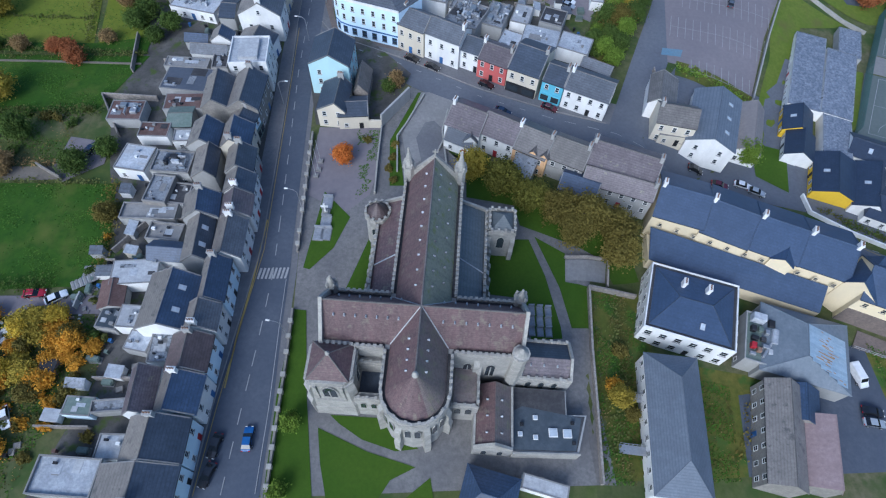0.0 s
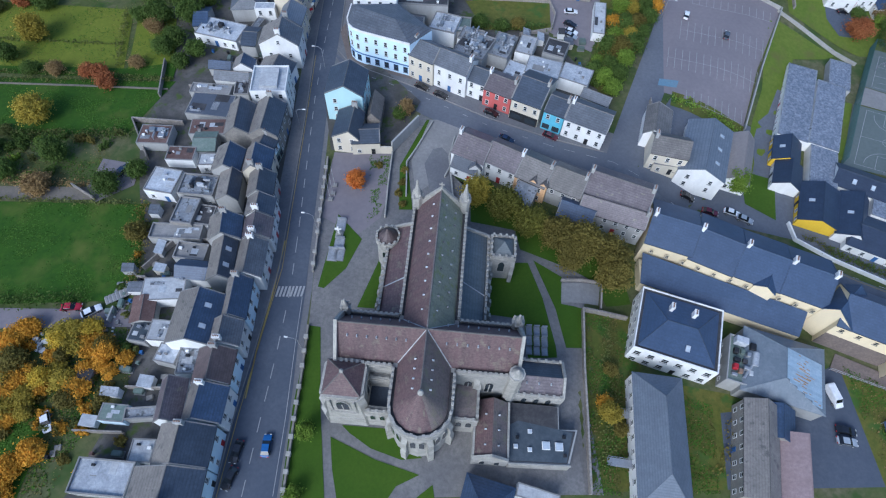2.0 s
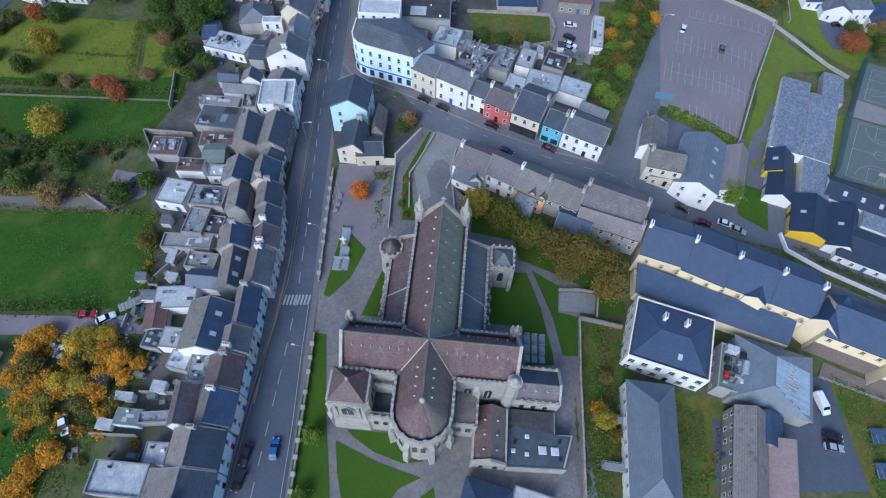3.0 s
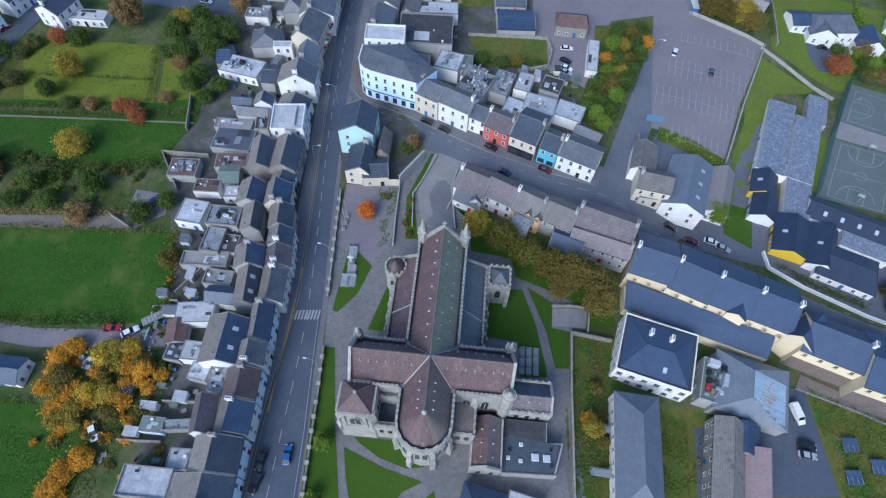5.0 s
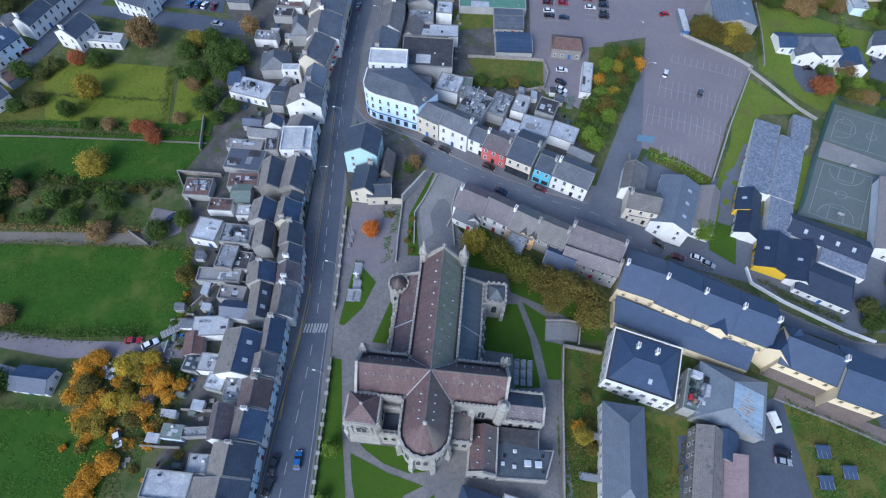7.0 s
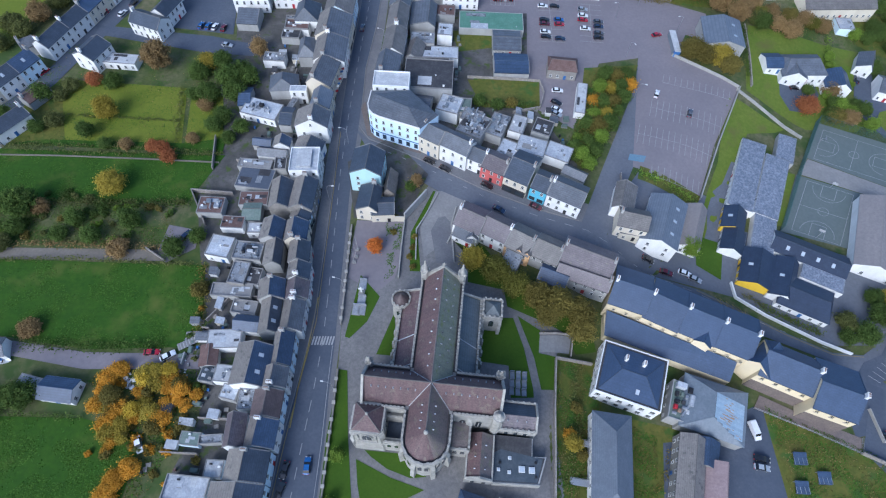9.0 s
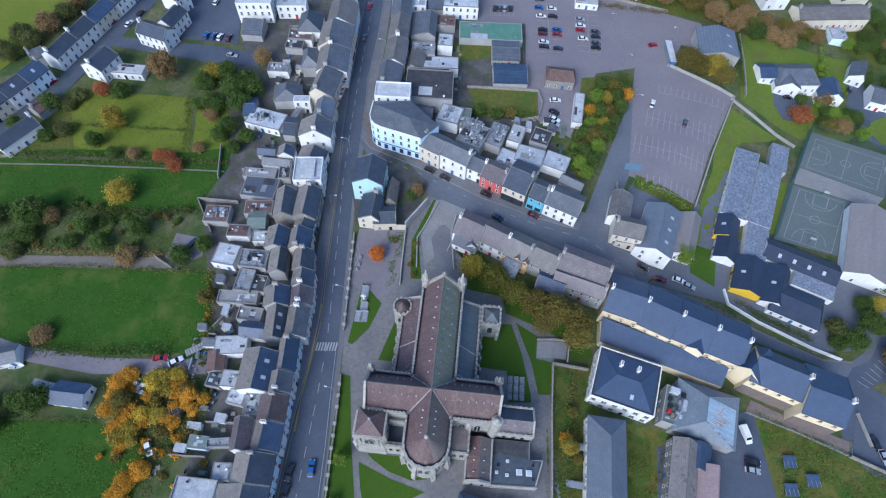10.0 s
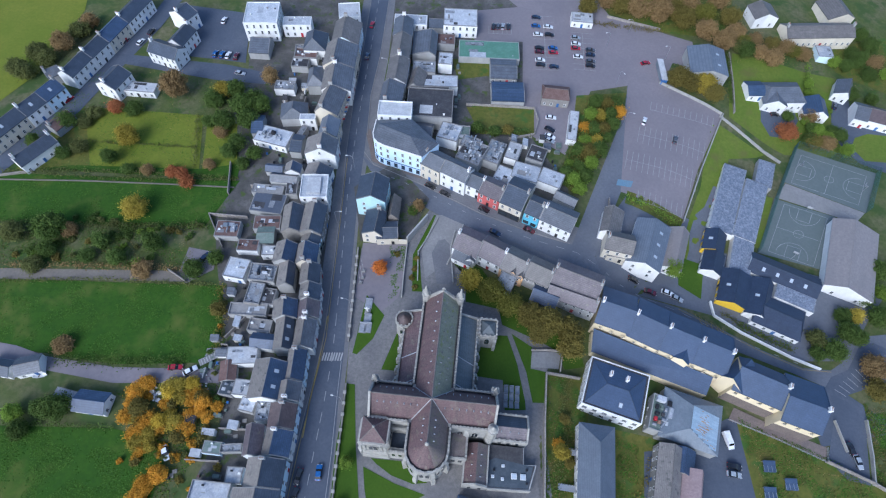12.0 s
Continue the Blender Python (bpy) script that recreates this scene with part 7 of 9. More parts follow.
# ---- vehicles ----
def car_body(bm, L, W, H, van):
    """A car body as stacked, rounded outlines."""
    n = 9
    if van:
        prof = [(-L / 2, 0.35, 0.95), (-L / 2, H - 0.1, 0.9), (-L / 2 + 0.15, H, 0.85), (L / 2 - 1.6, H, 0.85), (L / 2 - 0.8, 1.15, 0.93), (L / 2 - 0.05, 0.95, 0.9), (L / 2, 0.35, 0.85)]
    else:
        prof = [(-L / 2, 0.4, 0.86), (-L / 2, 0.85, 0.9), (-L / 2 + 0.35, 0.98, 0.95), (L / 2 - 1.25, 0.97, 0.97), (L / 2 - 0.3, 0.8, 0.93), (L / 2, 0.6, 0.84), (L / 2, 0.35, 0.82)]
    left = [bm.verts.new((x, -W / 2 * k, z)) for x, z, k in prof]
    right = [bm.verts.new((x, W / 2 * k, z)) for x, z, k in prof]
    m = len(prof)
    for i in range(m):
        j = (i + 1) % m
        bm.faces.new((left[i], left[j], right[j], right[i]))
    bm.faces.new(left[::-1]), bm.faces.new(right)


def car_cabin(bm, L, W, H):
    x0, x1, x2, x3 = -L / 2 + 0.35, -L / 2 + 1.0, L / 2 - 2.1, L / 2 - 1.25
    lo = [(x0, -W * 0.46), (x3, -W * 0.46), (x3, W * 0.46), (x0, W * 0.46)]
    hi = [(x1, -W * 0.37), (x2, -W * 0.37), (x2, W * 0.37), (x1, W * 0.37)]
    a, b = [bm.verts.new((x, y, 0.95)) for x, y in lo], [bm.verts.new((x, y, H - 0.03)) for x, y in hi]
    bm.faces.new(b), bm.faces.new(a[::-1])
    for i in range(4):
        bm.faces.new((a[i], a[(i + 1) % 4], b[(i + 1) % 4], b[i]))


def car(x, y, ang=0.0, colour="silver", van=False):
    L, W, H = (5.3, 1.95, 2.1) if van else (4.35, 1.78, 1.46)
    g = height(x, y) + lift_at(x, y)
    dx, dy = math.cos(radians(ang)), math.sin(radians(ang))
    pitch = math.degrees(math.atan2(height(x + dx * 1.3, y + dy * 1.3) - height(x - dx * 1.3, y - dy * 1.3), 2.6))
    c = thing("van" if van else "car", Matrix.Translation((x, y, g)) @ pose(0, 0, 0, 0, 0, ang) @ pose(0, 0, 0, 0, -pitch, 0), colour + (" panel van" if van else " hatchback car") + " parked on tarmac", "van" if van else "car", "vehicles")
    body = shared(("car", colour, van), "body", "car_" + colour, lambda bm: (car_body(bm, L, W, H, van), bmesh.ops.bevel(bm, geom=bm.edges[:], offset=0.07, segments=2, affect="EDGES")), c, Matrix())
    if van:
        shared(("vanglass",), "windscreen", "car_glass", lambda bm: slab(bm, [(L / 2 - 0.88, -0.8, 1.2), (L / 2 - 0.88, 0.8, 1.2), (L / 2 - 1.5, 0.75, H - 0.05), (L / 2 - 1.5, -0.75, H - 0.05)], -0.03), body, Matrix())
    else:
        cab = shared(("cabin",), "glass_cabin", "car_glass", lambda bm: car_cabin(bm, L, W, H), c, Matrix())
        shared(("roof", colour), "roof", "car_" + colour, lambda bm: (box(bm, -L / 2 + 0.95, L / 2 - 2.0, -W * 0.38, W * 0.38, H - 0.05, H + 0.01), bmesh.ops.bevel(bm, geom=bm.edges[:], offset=0.025, segments=1, affect="EDGES")), cab, Matrix())
    for sx in (-1, 1):
        for sy in (-1, 1):
            wheel = shared(("tyre",), "wheel", "rubber", lambda bm: tube(bm, (0, -0.1, 0), (0, 0.1, 0), 0.32, 12), c, at(sx * L * 0.3, sy * (W / 2 - 0.1), 0.32))
            shared(("rim",), "rim", "galvanised", lambda bm: tube(bm, (0, -0.112, 0), (0, 0.112, 0), 0.2, 10), wheel, Matrix())
    for sy in (-1, 1):
        shared(("head",), "headlight", "lamp_clear", lambda bm: box(bm, -0.06, 0.05, -0.18, 0.18, -0.07, 0.07), c, at(L / 2 - 0.05, sy * W * 0.3, 0.66))
        shared(("tail",), "tail_light", "lamp_red", lambda bm: box(bm, -0.05, 0.05, -0.15, 0.15, -0.1, 0.1), c, at(-L / 2 + 0.02, sy * W * 0.36, 0.8))
    return c


def street_lamp(x, y, ang):
    p = thing("street_lamp", at(x, y, height(x, y), ang), "grey steel street lamp with a curved arm beside the road", "street lamp", "street lamps")
    shared(("pole",), "pole", "galvanised", lambda bm: (tube(bm, (0, 0, -0.2), (0, 0, 7.0), 0.09, 8, 0.06)), p, Matrix())
    shared(("arm",), "arm", "galvanised", lambda bm: (tube(bm, (0, 0, 6.9), (0.7, 0, 7.6), 0.05), tube(bm, (0.7, 0, 7.6), (1.9, 0, 7.8), 0.05)), p, Matrix())
    shared(("lamphead",), "lamp_head", "lamp_clear", lambda bm: (box(bm, 1.8, 2.6, -0.17, 0.17, 7.7, 7.88), bmesh.ops.bevel(bm, geom=bm.edges[:], offset=0.05, segments=1, affect="EDGES")), p, Matrix())
    return p


def flagpole(x, y, lean):
    p = thing("leaning_mast", at(x, y, height(x, y)), "white painted flag mast on a pale concrete block", "flagpole", "flag masts")
    shared(("mast",), "mast", "paint_white", lambda bm: tube(bm, (0, 0, 0.4), (-0.3, 0.6, 7.0), 0.07, 6, 0.04), p, Matrix())
    shared(("mastbase",), "base", "concrete", lambda bm: (box(bm, -0.6, 0.6, -0.5, 0.5, -0.1, 0.7), bmesh.ops.bevel(bm, geom=bm.edges[:], offset=0.06, segments=1, affect="EDGES")), p, Matrix())


def grave(x, y, ang, w=1.2, l=2.4, stone=True):
    g = thing("grave", at(x, y, height(x, y) + 0.1, ang), "grey granite grave with kerb and slab on the lawn", "grave", "graves")
    shared(("gk", w, l), "kerb", "concrete", lambda bm: box(bm, -w / 2, w / 2, -l / 2, l / 2, -0.2, 0.15), g, Matrix())
    shared(("gs", w, l), "slab", "granite_grave", lambda bm: box(bm, -w / 2 + 0.15, w / 2 - 0.15, -l / 2 + 0.15, l / 2 - 0.15, 0.14, 0.28), g, Matrix())
    if stone:
        shared(("gh", w), "headstone", "granite_grave", lambda bm: box(bm, -w / 2 + 0.1, w / 2 - 0.1, -0.1, 0.1, 0, 1.1), g, at(0, l / 2 - 0.2, 0.1))


# ---- trees, shrubs and hedges ----
tree(7.9, 44.4, 'leaf_yellow', 9, 3.6)
tree(14.7, 41.3, 'leaf_moss', 9, 4.4)
tree(21.6, 37.1, 'leaf_moss', 9, 4.4)
tree(27.5, 34.3, 'leaf_olive', 10, 4.6)
tree(33.6, 32.4, 'leaf_olive', 10, 4.8)
tree(40.0, 30.7, 'leaf_olive', 10, 4.8)
tree(41.0, 26.4, 'leaf_olive', 9, 4.4)
tree(30.6, 29.5, 'leaf_olive', 8, 3.8)
tree(-22.1, 46.8, 'leaf_fire', 5, 2.4)
tree(-113.9, 116.0, 'leaf_brown', 11, 6.6)
tree(-123.4, 90.0, 'leaf_yellow', 7, 4.6)
tree(-108.9, 59.3, 'leaf_yellow', 8, 4.6)
tree(-133.3, 48.5, 'leaf_green', 8, 5.5)
tree(-115.8, 46.1, 'leaf_green', 5, 2.8)
tree(-132.3, 40.9, 'leaf_green', 5, 2.8)
tree(-108.4, 40.5, 'leaf_green', 5, 2.6)
tree(-98.5, 47.0, 'leaf_green', 6, 3.4)
tree(-118.7, 40.3, 'leaf_green', 4, 2.6)
tree(-82.6, 39.3, 'leaf_green', 5, 3.4)
tree(-76.6, 44.2, 'leaf_green', 4, 2.6)
tree(-91.2, 102.1, 'leaf_green', 7, 4.4)
tree(-85.8, 110.2, 'leaf_green', 7, 4.6)
tree(-82.3, 113.6, 'leaf_green', 7, 4.6)
tree(-83.2, 93.3, 'leaf_green', 5, 3.4)
tree(-96.0, 118.0, 'leaf_yellow', 6, 3.6)
tree(-90.5, 118.7, 'leaf_green', 6, 3.8)
tree(-79.7, 128.1, 'leaf_brown', 6, 3.2)
tree(-75.5, 88.8, 'leaf_green', 5, 3.4)
tree(-91.0, 97.9, 'leaf_brown', 4, 2.6)
tree(-127.0, 80.5, 'leaf_green', 5, 3.2)
tree(-134.6, 104.8, 'leaf_russet', 4, 3.0)
tree(-149.5, 95.5, 'leaf_green', 5, 4.0)
tree(-140.2, 84.2, 'leaf_hedge', 4, 3.2)
tree(-141.6, 101.4, 'leaf_hedge', 4, 3.0)
tree(-113.2, 10.0, 'leaf_brown', 3, 3.0)
tree(-106.1, -8.3, 'leaf_green', 6, 4.2)
tree(-110.8, -8.8, 'leaf_green', 5, 3.0)
tree(-117.9, -11.1, 'leaf_lime', 5, 2.8)
tree(-114.1, -15.4, 'leaf_green', 5, 3.0)
tree(86.6, 148.2, 'leaf_olive', 8, 4.8)
tree(92.3, 146.7, 'leaf_olive', 8, 5.0)
tree(98.0, 145.8, 'leaf_yellow', 8, 5.0)
tree(100.8, 141.3, 'leaf_olive', 7, 4.0)
tree(131.3, 130.0, 'leaf_russet', 6, 4.4)
tree(141.7, 127.0, 'leaf_olive', 5, 3.4)
tree(149.4, 131.0, 'leaf_lime', 4, 2.6)
tree(143.5, 134.8, 'leaf_green', 4, 2.6)
tree(77.9, 60.5, 'leaf_lime', 7, 3.0)
tree(133.6, 43.3, 'leaf_green', 6, 3.6)
tree(128.3, 36.8, 'leaf_green', 5, 3.6)
tree(138.1, 49.9, 'leaf_yellow', 5, 2.8)
tree(122.5, 35.2, 'leaf_green', 4, 3.0)
tree(138.8, 32.3, 'leaf_brown', 6, 4.4)
tree(145.8, 50.7, 'leaf_green', 6, 4.0)
tree(138.5, 25.0, 'leaf_olive', 6, 4.0)
tree(150.9, 68.5, 'leaf_green', 6, 4.0)
tree(73.5, 190.8, 'leaf_brown', 10, 6.4)
tree(82.2, 188.1, 'leaf_brown', 10, 6.4)
tree(93.3, 185.8, 'leaf_olive', 9, 6.0)
tree(102.5, 179.5, 'leaf_brown', 9, 5.6)
tree(109.0, 173.0, 'leaf_brown', 8, 5.0)
tree(50.4, 189.6, 'leaf_olive', 7, 4.6)
tree(118.8, 170.2, 'leaf_green', 6, 4.2)
tree(131.1, 167.9, 'leaf_brown', 6, 4.2)
tree(171.6, 181.9, 'leaf_green', 5, 3.8)
tree(181.4, 189.3, 'leaf_green', 5, 3.8)
tree(173.1, 154.7, 'leaf_green', 4, 3.0)
tree(173.1, 177.1, 'leaf_green', 4, 3.0)
tree(-22.0, -14.5, 'leaf_lime', 4, 1.8)
tree(-21.9, -25.8, 'leaf_lime', 4, 1.8)
tree(38.4, -4.8, 'leaf_yellow', 5, 2.4)
tree(37.6, -2.6, 'leaf_orange', 2.6, 1.8)
tree(-12.6, 73.0, 'leaf_brown', 4, 2.2)
tree(-14.3, 71.1, 'leaf_green', 4, 2.0)
tree(-176.2, 128.8, 'leaf_hedge', 6, 4.4)
tree(-168.3, 135.0, 'leaf_brown', 7, 4.4)
tree(-165.2, 144.2, 'leaf_hedge', 6, 4.4)
tree(-127.4, 104.7, 'leaf_green', 5, 3.4)
tree(-95.8, 73.2, 'leaf_russet', 4, 2.6)
tree(-134.4, 35.3, 'leaf_hedge', 4, 3.0)
tree(-98.7, 37.4, 'leaf_brown', 4, 3.4)
tree(-128.3, 49.1, 'leaf_brown', 4, 3.0)
tree(-146.2, 45.8, 'leaf_hedge', 5, 3.6)
tree(-70.3, 26.6, 'leaf_olive', 4, 2.4)
tree(-75.4, -25.9, 'leaf_orange', 2.6, 2.6)
tree(-72.6, -22.8, 'leaf_orange', 2.6, 2.6)
tree(-76.0, -30.2, 'leaf_orange', 2.6, 3.0)
tree(60.2, 132.6, 'leaf_green', 4, 2.7)
tree(57.2, 131.3, 'leaf_olive', 4, 2.5)
tree(52.6, 131.7, 'leaf_green', 5, 2.7)
tree(61.8, 128.8, 'leaf_orange', 2.6, 2.7)
tree(58.0, 125.3, 'leaf_green', 5, 2.4)
tree(54.0, 124.8, 'leaf_yellow', 4, 2.4)
tree(50.1, 124.3, 'leaf_lime', 5, 2.6)
tree(58.9, 120.3, 'leaf_green', 5, 2.5)
tree(55.0, 118.0, 'leaf_olive', 4, 2.4)
tree(51.0, 117.5, 'leaf_green', 4, 2.9)
tree(47.9, 118.0, 'leaf_orange', 3.0, 2.8)
tree(56.3, 113.3, 'leaf_green', 4, 2.3)
tree(51.9, 111.3, 'leaf_yellow', 4, 2.4)
tree(47.5, 110.7, 'leaf_lime', 4, 2.9)
tree(52.8, 106.3, 'leaf_green', 5, 2.6)
tree(48.4, 104.7, 'leaf_olive', 5, 2.8)
tree(44.6, 105.3, 'leaf_green', 5, 2.5)
tree(49.3, 99.3, 'leaf_lime', 5, 3.0)
tree(45.1, 98.0, 'leaf_green', 4, 2.9)
tree(41.5, 98.9, 'leaf_lime', 4, 2.2)
tree(47.1, 93.7, 'leaf_green', 5, 2.4)
tree(42.8, 91.6, 'leaf_lime', 5, 2.8)
tree(39.7, 93.9, 'leaf_green', 5, 2.5)
tree(44.8, 87.5, 'leaf_lime', 5, 2.7)
tree(-181.6, 120.4, 'leaf_hedge', 5, 4.0)
tree(-176.8, 117.8, 'leaf_hedge', 5, 3.5)
tree(-171.7, 126.7, 'leaf_hedge', 5, 3.5)
tree(-164.1, 150.5, 'leaf_brown', 5, 3.5)
tree(-97.1, 102.3, 'leaf_green', 4, 3.0)
tree(-98.0, 112.6, 'leaf_green', 6, 4.0)
tree(-82.2, 104.2, 'leaf_green', 6, 4.0)
tree(-78.7, 112.1, 'leaf_green', 6, 3.6)
tree(-85.2, 88.4, 'leaf_green', 5, 3.0)
tree(-78.6, 83.9, 'leaf_green', 4, 2.6)
tree(-90.8, 82.4, 'leaf_brown', 3, 2.2)
tree(-112.0, 77.1, 'leaf_brown', 3, 2.4)
tree(-102.9, 77.7, 'leaf_russet', 3, 2.6)
tree(-99.6, 77.3, 'leaf_russet', 3, 2.4)
tree(-119.2, 76.7, 'leaf_green', 3, 2.4)
tree(-157.6, 84.7, 'leaf_green', 4, 3.0)
tree(-145.1, 80.9, 'leaf_green', 4, 3.2)
tree(-143.3, 96.3, 'leaf_hedge', 3, 2.6)
tree(134.2, 140.0, 'leaf_green', 3, 2.2)
tree(141.4, 138.5, 'leaf_lime', 4, 2.4)
tree(151.5, 144.7, 'leaf_lime', 4, 2.2)
tree(136.7, 42.0, 'leaf_green', 5, 3.4)
tree(134.0, 49.8, 'leaf_green', 5, 3.0)
tree(143.6, 57.2, 'leaf_green', 5, 3.2)
tree(150.2, 60.1, 'leaf_lime', 4, 2.6)
tree(123.4, 40.5, 'leaf_hedge', 4, 2.6)
tree(117.3, 172.9, 'leaf_hedge', 5, 3.4)
tree(125.7, 170.9, 'leaf_brown', 5, 3.4)
tree(116.3, 182.1, 'leaf_brown', 6, 4.0)
tree(146.3, 174.7, 'leaf_brown', 5, 3.4)
tree(146.4, 159.2, 'leaf_lime', 4, 2.0)
tree(145.6, 154.5, 'leaf_lime', 4, 2.0)
tree(178.0, 194.9, 'leaf_green', 5, 3.4)
tree(5.8, 112.6, 'leaf_green', 3, 2.2)
tree(12.5, 111.4, 'leaf_green', 3, 2.2)
tree(17.9, 113.3, 'leaf_olive', 3, 2.2)
tree(41.2, -7.3, 'leaf_olive', 2, 1.6)
tree(39.6, 5.1, 'leaf_olive', 2, 1.6)
tree(67.2, -5.8, 'leaf_olive', 2, 1.5)
tree(-86.1, -1.2, 'leaf_orange', 2.6, 2.7)
tree(-84.3, 1.3, 'leaf_orange', 2.6, 2.8)
tree(-77.1, 0.8, 'leaf_yellow', 3, 2.6)
tree(-87.1, -4.6, 'leaf_orange', 2.6, 2.1)
tree(-83.8, -5.9, 'leaf_olive', 4, 2.8)
tree(-79.4, -7.5, 'leaf_orange', 2.6, 2.5)
tree(-76.7, -4.0, 'leaf_orange', 2.6, 2.0)
tree(-73.3, -1.5, 'leaf_yellow', 3, 2.4)
tree(-69.5, -0.7, 'leaf_orange', 2.6, 2.8)
tree(-65.6, -2.3, 'leaf_orange', 4, 2.1)
tree(-62.0, -3.2, 'leaf_orange', 2.6, 2.1)
tree(-68.9, -5.9, 'leaf_orange', 2.6, 2.1)
tree(-72.4, -8.8, 'leaf_yellow', 3, 2.9)
tree(-75.9, -10.8, 'leaf_orange', 2.6, 2.2)
tree(-81.2, -9.7, 'leaf_orange', 3, 2.9)
tree(-82.3, -13.0, 'leaf_orange', 2.6, 2.8)
tree(-78.4, -12.9, 'leaf_yellow', 3, 2.5)
tree(-63.9, -6.3, 'leaf_orange', 2.6, 2.2)
tree(-69.1, -10.3, 'leaf_orange', 3, 2.9)
tree(-86.7, -8.3, 'leaf_orange', 2.6, 2.3)

# ---- parked vehicles ----
car(-34.5, -23.9, -103, 'black')
car(-34.5, -19.1, -97, 'black')
car(-29.1, -17.5, 94, 'blue')
car(-43.4, 147.3, 90, 'navy')
car(-44.6, 167.4, 87, 'red')
car(-77.9, 7.2, 10, 'red')
car(-73.2, 6.6, 39, 'white')
car(-72.5, -16.9, -58, 'white')
car(-80.8, 44.9, 65, 'navy')
car(89.6, 4.8, -75, 'white', van=True)
car(90.3, -2.5, -8, 'black')
car(89.9, -4.8, -5, 'silver')
car(-9.3, 83.1, -25, 'black')
car(-3.6, 80.5, -25, 'black')
car(10.9, 75.2, -25, 'black')
car(15.3, 66.0, -24, 'navy')
car(27.2, 68.5, -24, 'maroon')
car(72.0, 125.4, 71, 'white')
car(83.4, 117.0, 72, 'grey')
car(75.2, 159.1, 21, 'red')
car(8.8, 173.5, 88, 'black')
car(10.8, 173.8, 88, 'grey')
car(13.0, 174.1, 88, 'silver')
car(15.4, 174.4, 90, 'black')
car(27.7, 182.3, 3, 'navy')
car(27.7, 176.5, 3, 'blue')
car(33.2, 176.7, -2, 'white')
car(28.7, 171.0, 3, 'white')
car(33.7, 171.5, -2, 'black')
car(29.5, 162.3, 3, 'black')
car(35.4, 163.1, 3, 'blue')
car(35.6, 160.3, 4, 'red')
car(29.6, 159.8, 3, 'maroon')
car(29.9, 154.9, 4, 'white')
car(30.2, 152.0, -0, 'black')
car(35.9, 151.6, 2, 'navy')
car(45.3, 171.2, -1, 'silver')
car(45.4, 167.2, -1, 'white')
car(45.3, 164.3, -1, 'red')
car(46.2, 159.1, -1, 'white')
car(51.6, 164.1, 1, 'grey')
car(51.6, 161.0, 4, 'navy')
car(51.5, 157.0, 0, 'grey')
car(51.4, 154.2, 0, 'black')
car(34.6, 122.4, 2, 'white')
car(34.2, 116.1, -24, 'black')
car(34.3, 112.6, -22, 'white')
car(34.1, 110.6, -26, 'silver')
car(-106.7, 140.1, 88, 'blue')
car(-103.8, 140.1, 87, 'blue')
car(-101.1, 140.1, 84, 'white')
car(-97.6, 139.9, 90, 'maroon')
car(-93.3, 130.4, -8, 'silver')
car(-109.2, 161.2, 86, 'white')
car(-155.3, 107.7, 66, 'red')
car(-146.5, 143.1, 75, 'grey')
car(-139.6, 143.0, 72, 'white')
car(-137.6, 149.8, 75, 'black')
car(70.3, 52.2, -15, 'maroon')
car(64.1, 55.6, -13, 'black')
car(76.2, 52.6, -18, 'white')
car(79.2, 50.8, -23, 'silver')
car(128.9, 140.3, 9, 'black')
car(157.4, 150.3, 62, 'navy')
car(127.6, 2.6, -78, 'silver')
car(126.4, 6.2, -70, 'black')

# ---- the pale blue corner hotel ----
hotel = thing("hotel", Matrix(), "pale blue three-storey rendered hotel curving round the street corner", "hotel")
HP = [(-31.7, 103.0), (-31.9, 96.6), (-31.2, 94.2), (-29.6, 92.4), (-27.2, 91.3), (-13.1, 87.7), (-7.6, 94.6), (-18.5, 104.9)]
bm = bmesh.new()
prism(bm, HP, -0.3, 11.0)
part("wall", bm, "hotel_blue", hotel)
hcx, hcy = sum(p[0] for p in HP) / 8, sum(p[1] for p in HP) / 8
bm = bmesh.new()
rim = [bm.verts.new((x, y, 11.05)) for x, y in HP]
low = [bm.verts.new((x, y, 10.9)) for x, y in HP]
r0 = bm.verts.new((hcx - 6, hcy + 3.5, 13.6))
r1 = bm.verts.new((hcx + 6, hcy - 1.0, 13.6))
for i in range(8):
    j = (i + 1) % 8
    bm.faces.new((rim[i], low[i], low[j], rim[j]))
    side = [r0 if i in (7, 0, 1, 2) else r1]
    bm.faces.new((rim[i], rim[j], side[0]))
bm.faces.new((rim[3], r1, r0)), bm.faces.new((rim[7], r0, r1))
bm.faces.new(low[::-1])
part("roof", bm, "slate_grey", hotel)
for i in range(5):
    (x0, y0), (x1, y1) = HP[i], HP[i + 1]
    d = math.hypot(x1 - x0, y1 - y0)
    turn = math.degrees(math.atan2(y1 - y0, x1 - x0))
    n = max(1, int(d / 2.6))
    bm = bmesh.new()
    box(bm, 0, d, -0.12, 0.2, 10.8, 11.4)
    part("parapet", bm, "white", hotel, at=at(x0, y0, 0, turn))
    bm = bmesh.new()
    box(bm, 0, d, -0.08, 0.1, 3.3, 3.7)
    part("shop_fascia", bm, "shop_blue", hotel, at=at(x0, y0, 0, turn))
    for k in range(n):
        u = (k + 0.5) / n
        px, py = x0 + (x1 - x0) * u, y0 + (y1 - y0) * u
        window(hotel, px, py, 8.1, turn, 1.0, 1.6)
        window(hotel, px, py, 5.0, turn, 1.0, 1.7)
        window(hotel, px, py, 0.9, turn, 1.4, 2.0, "shop_blue")

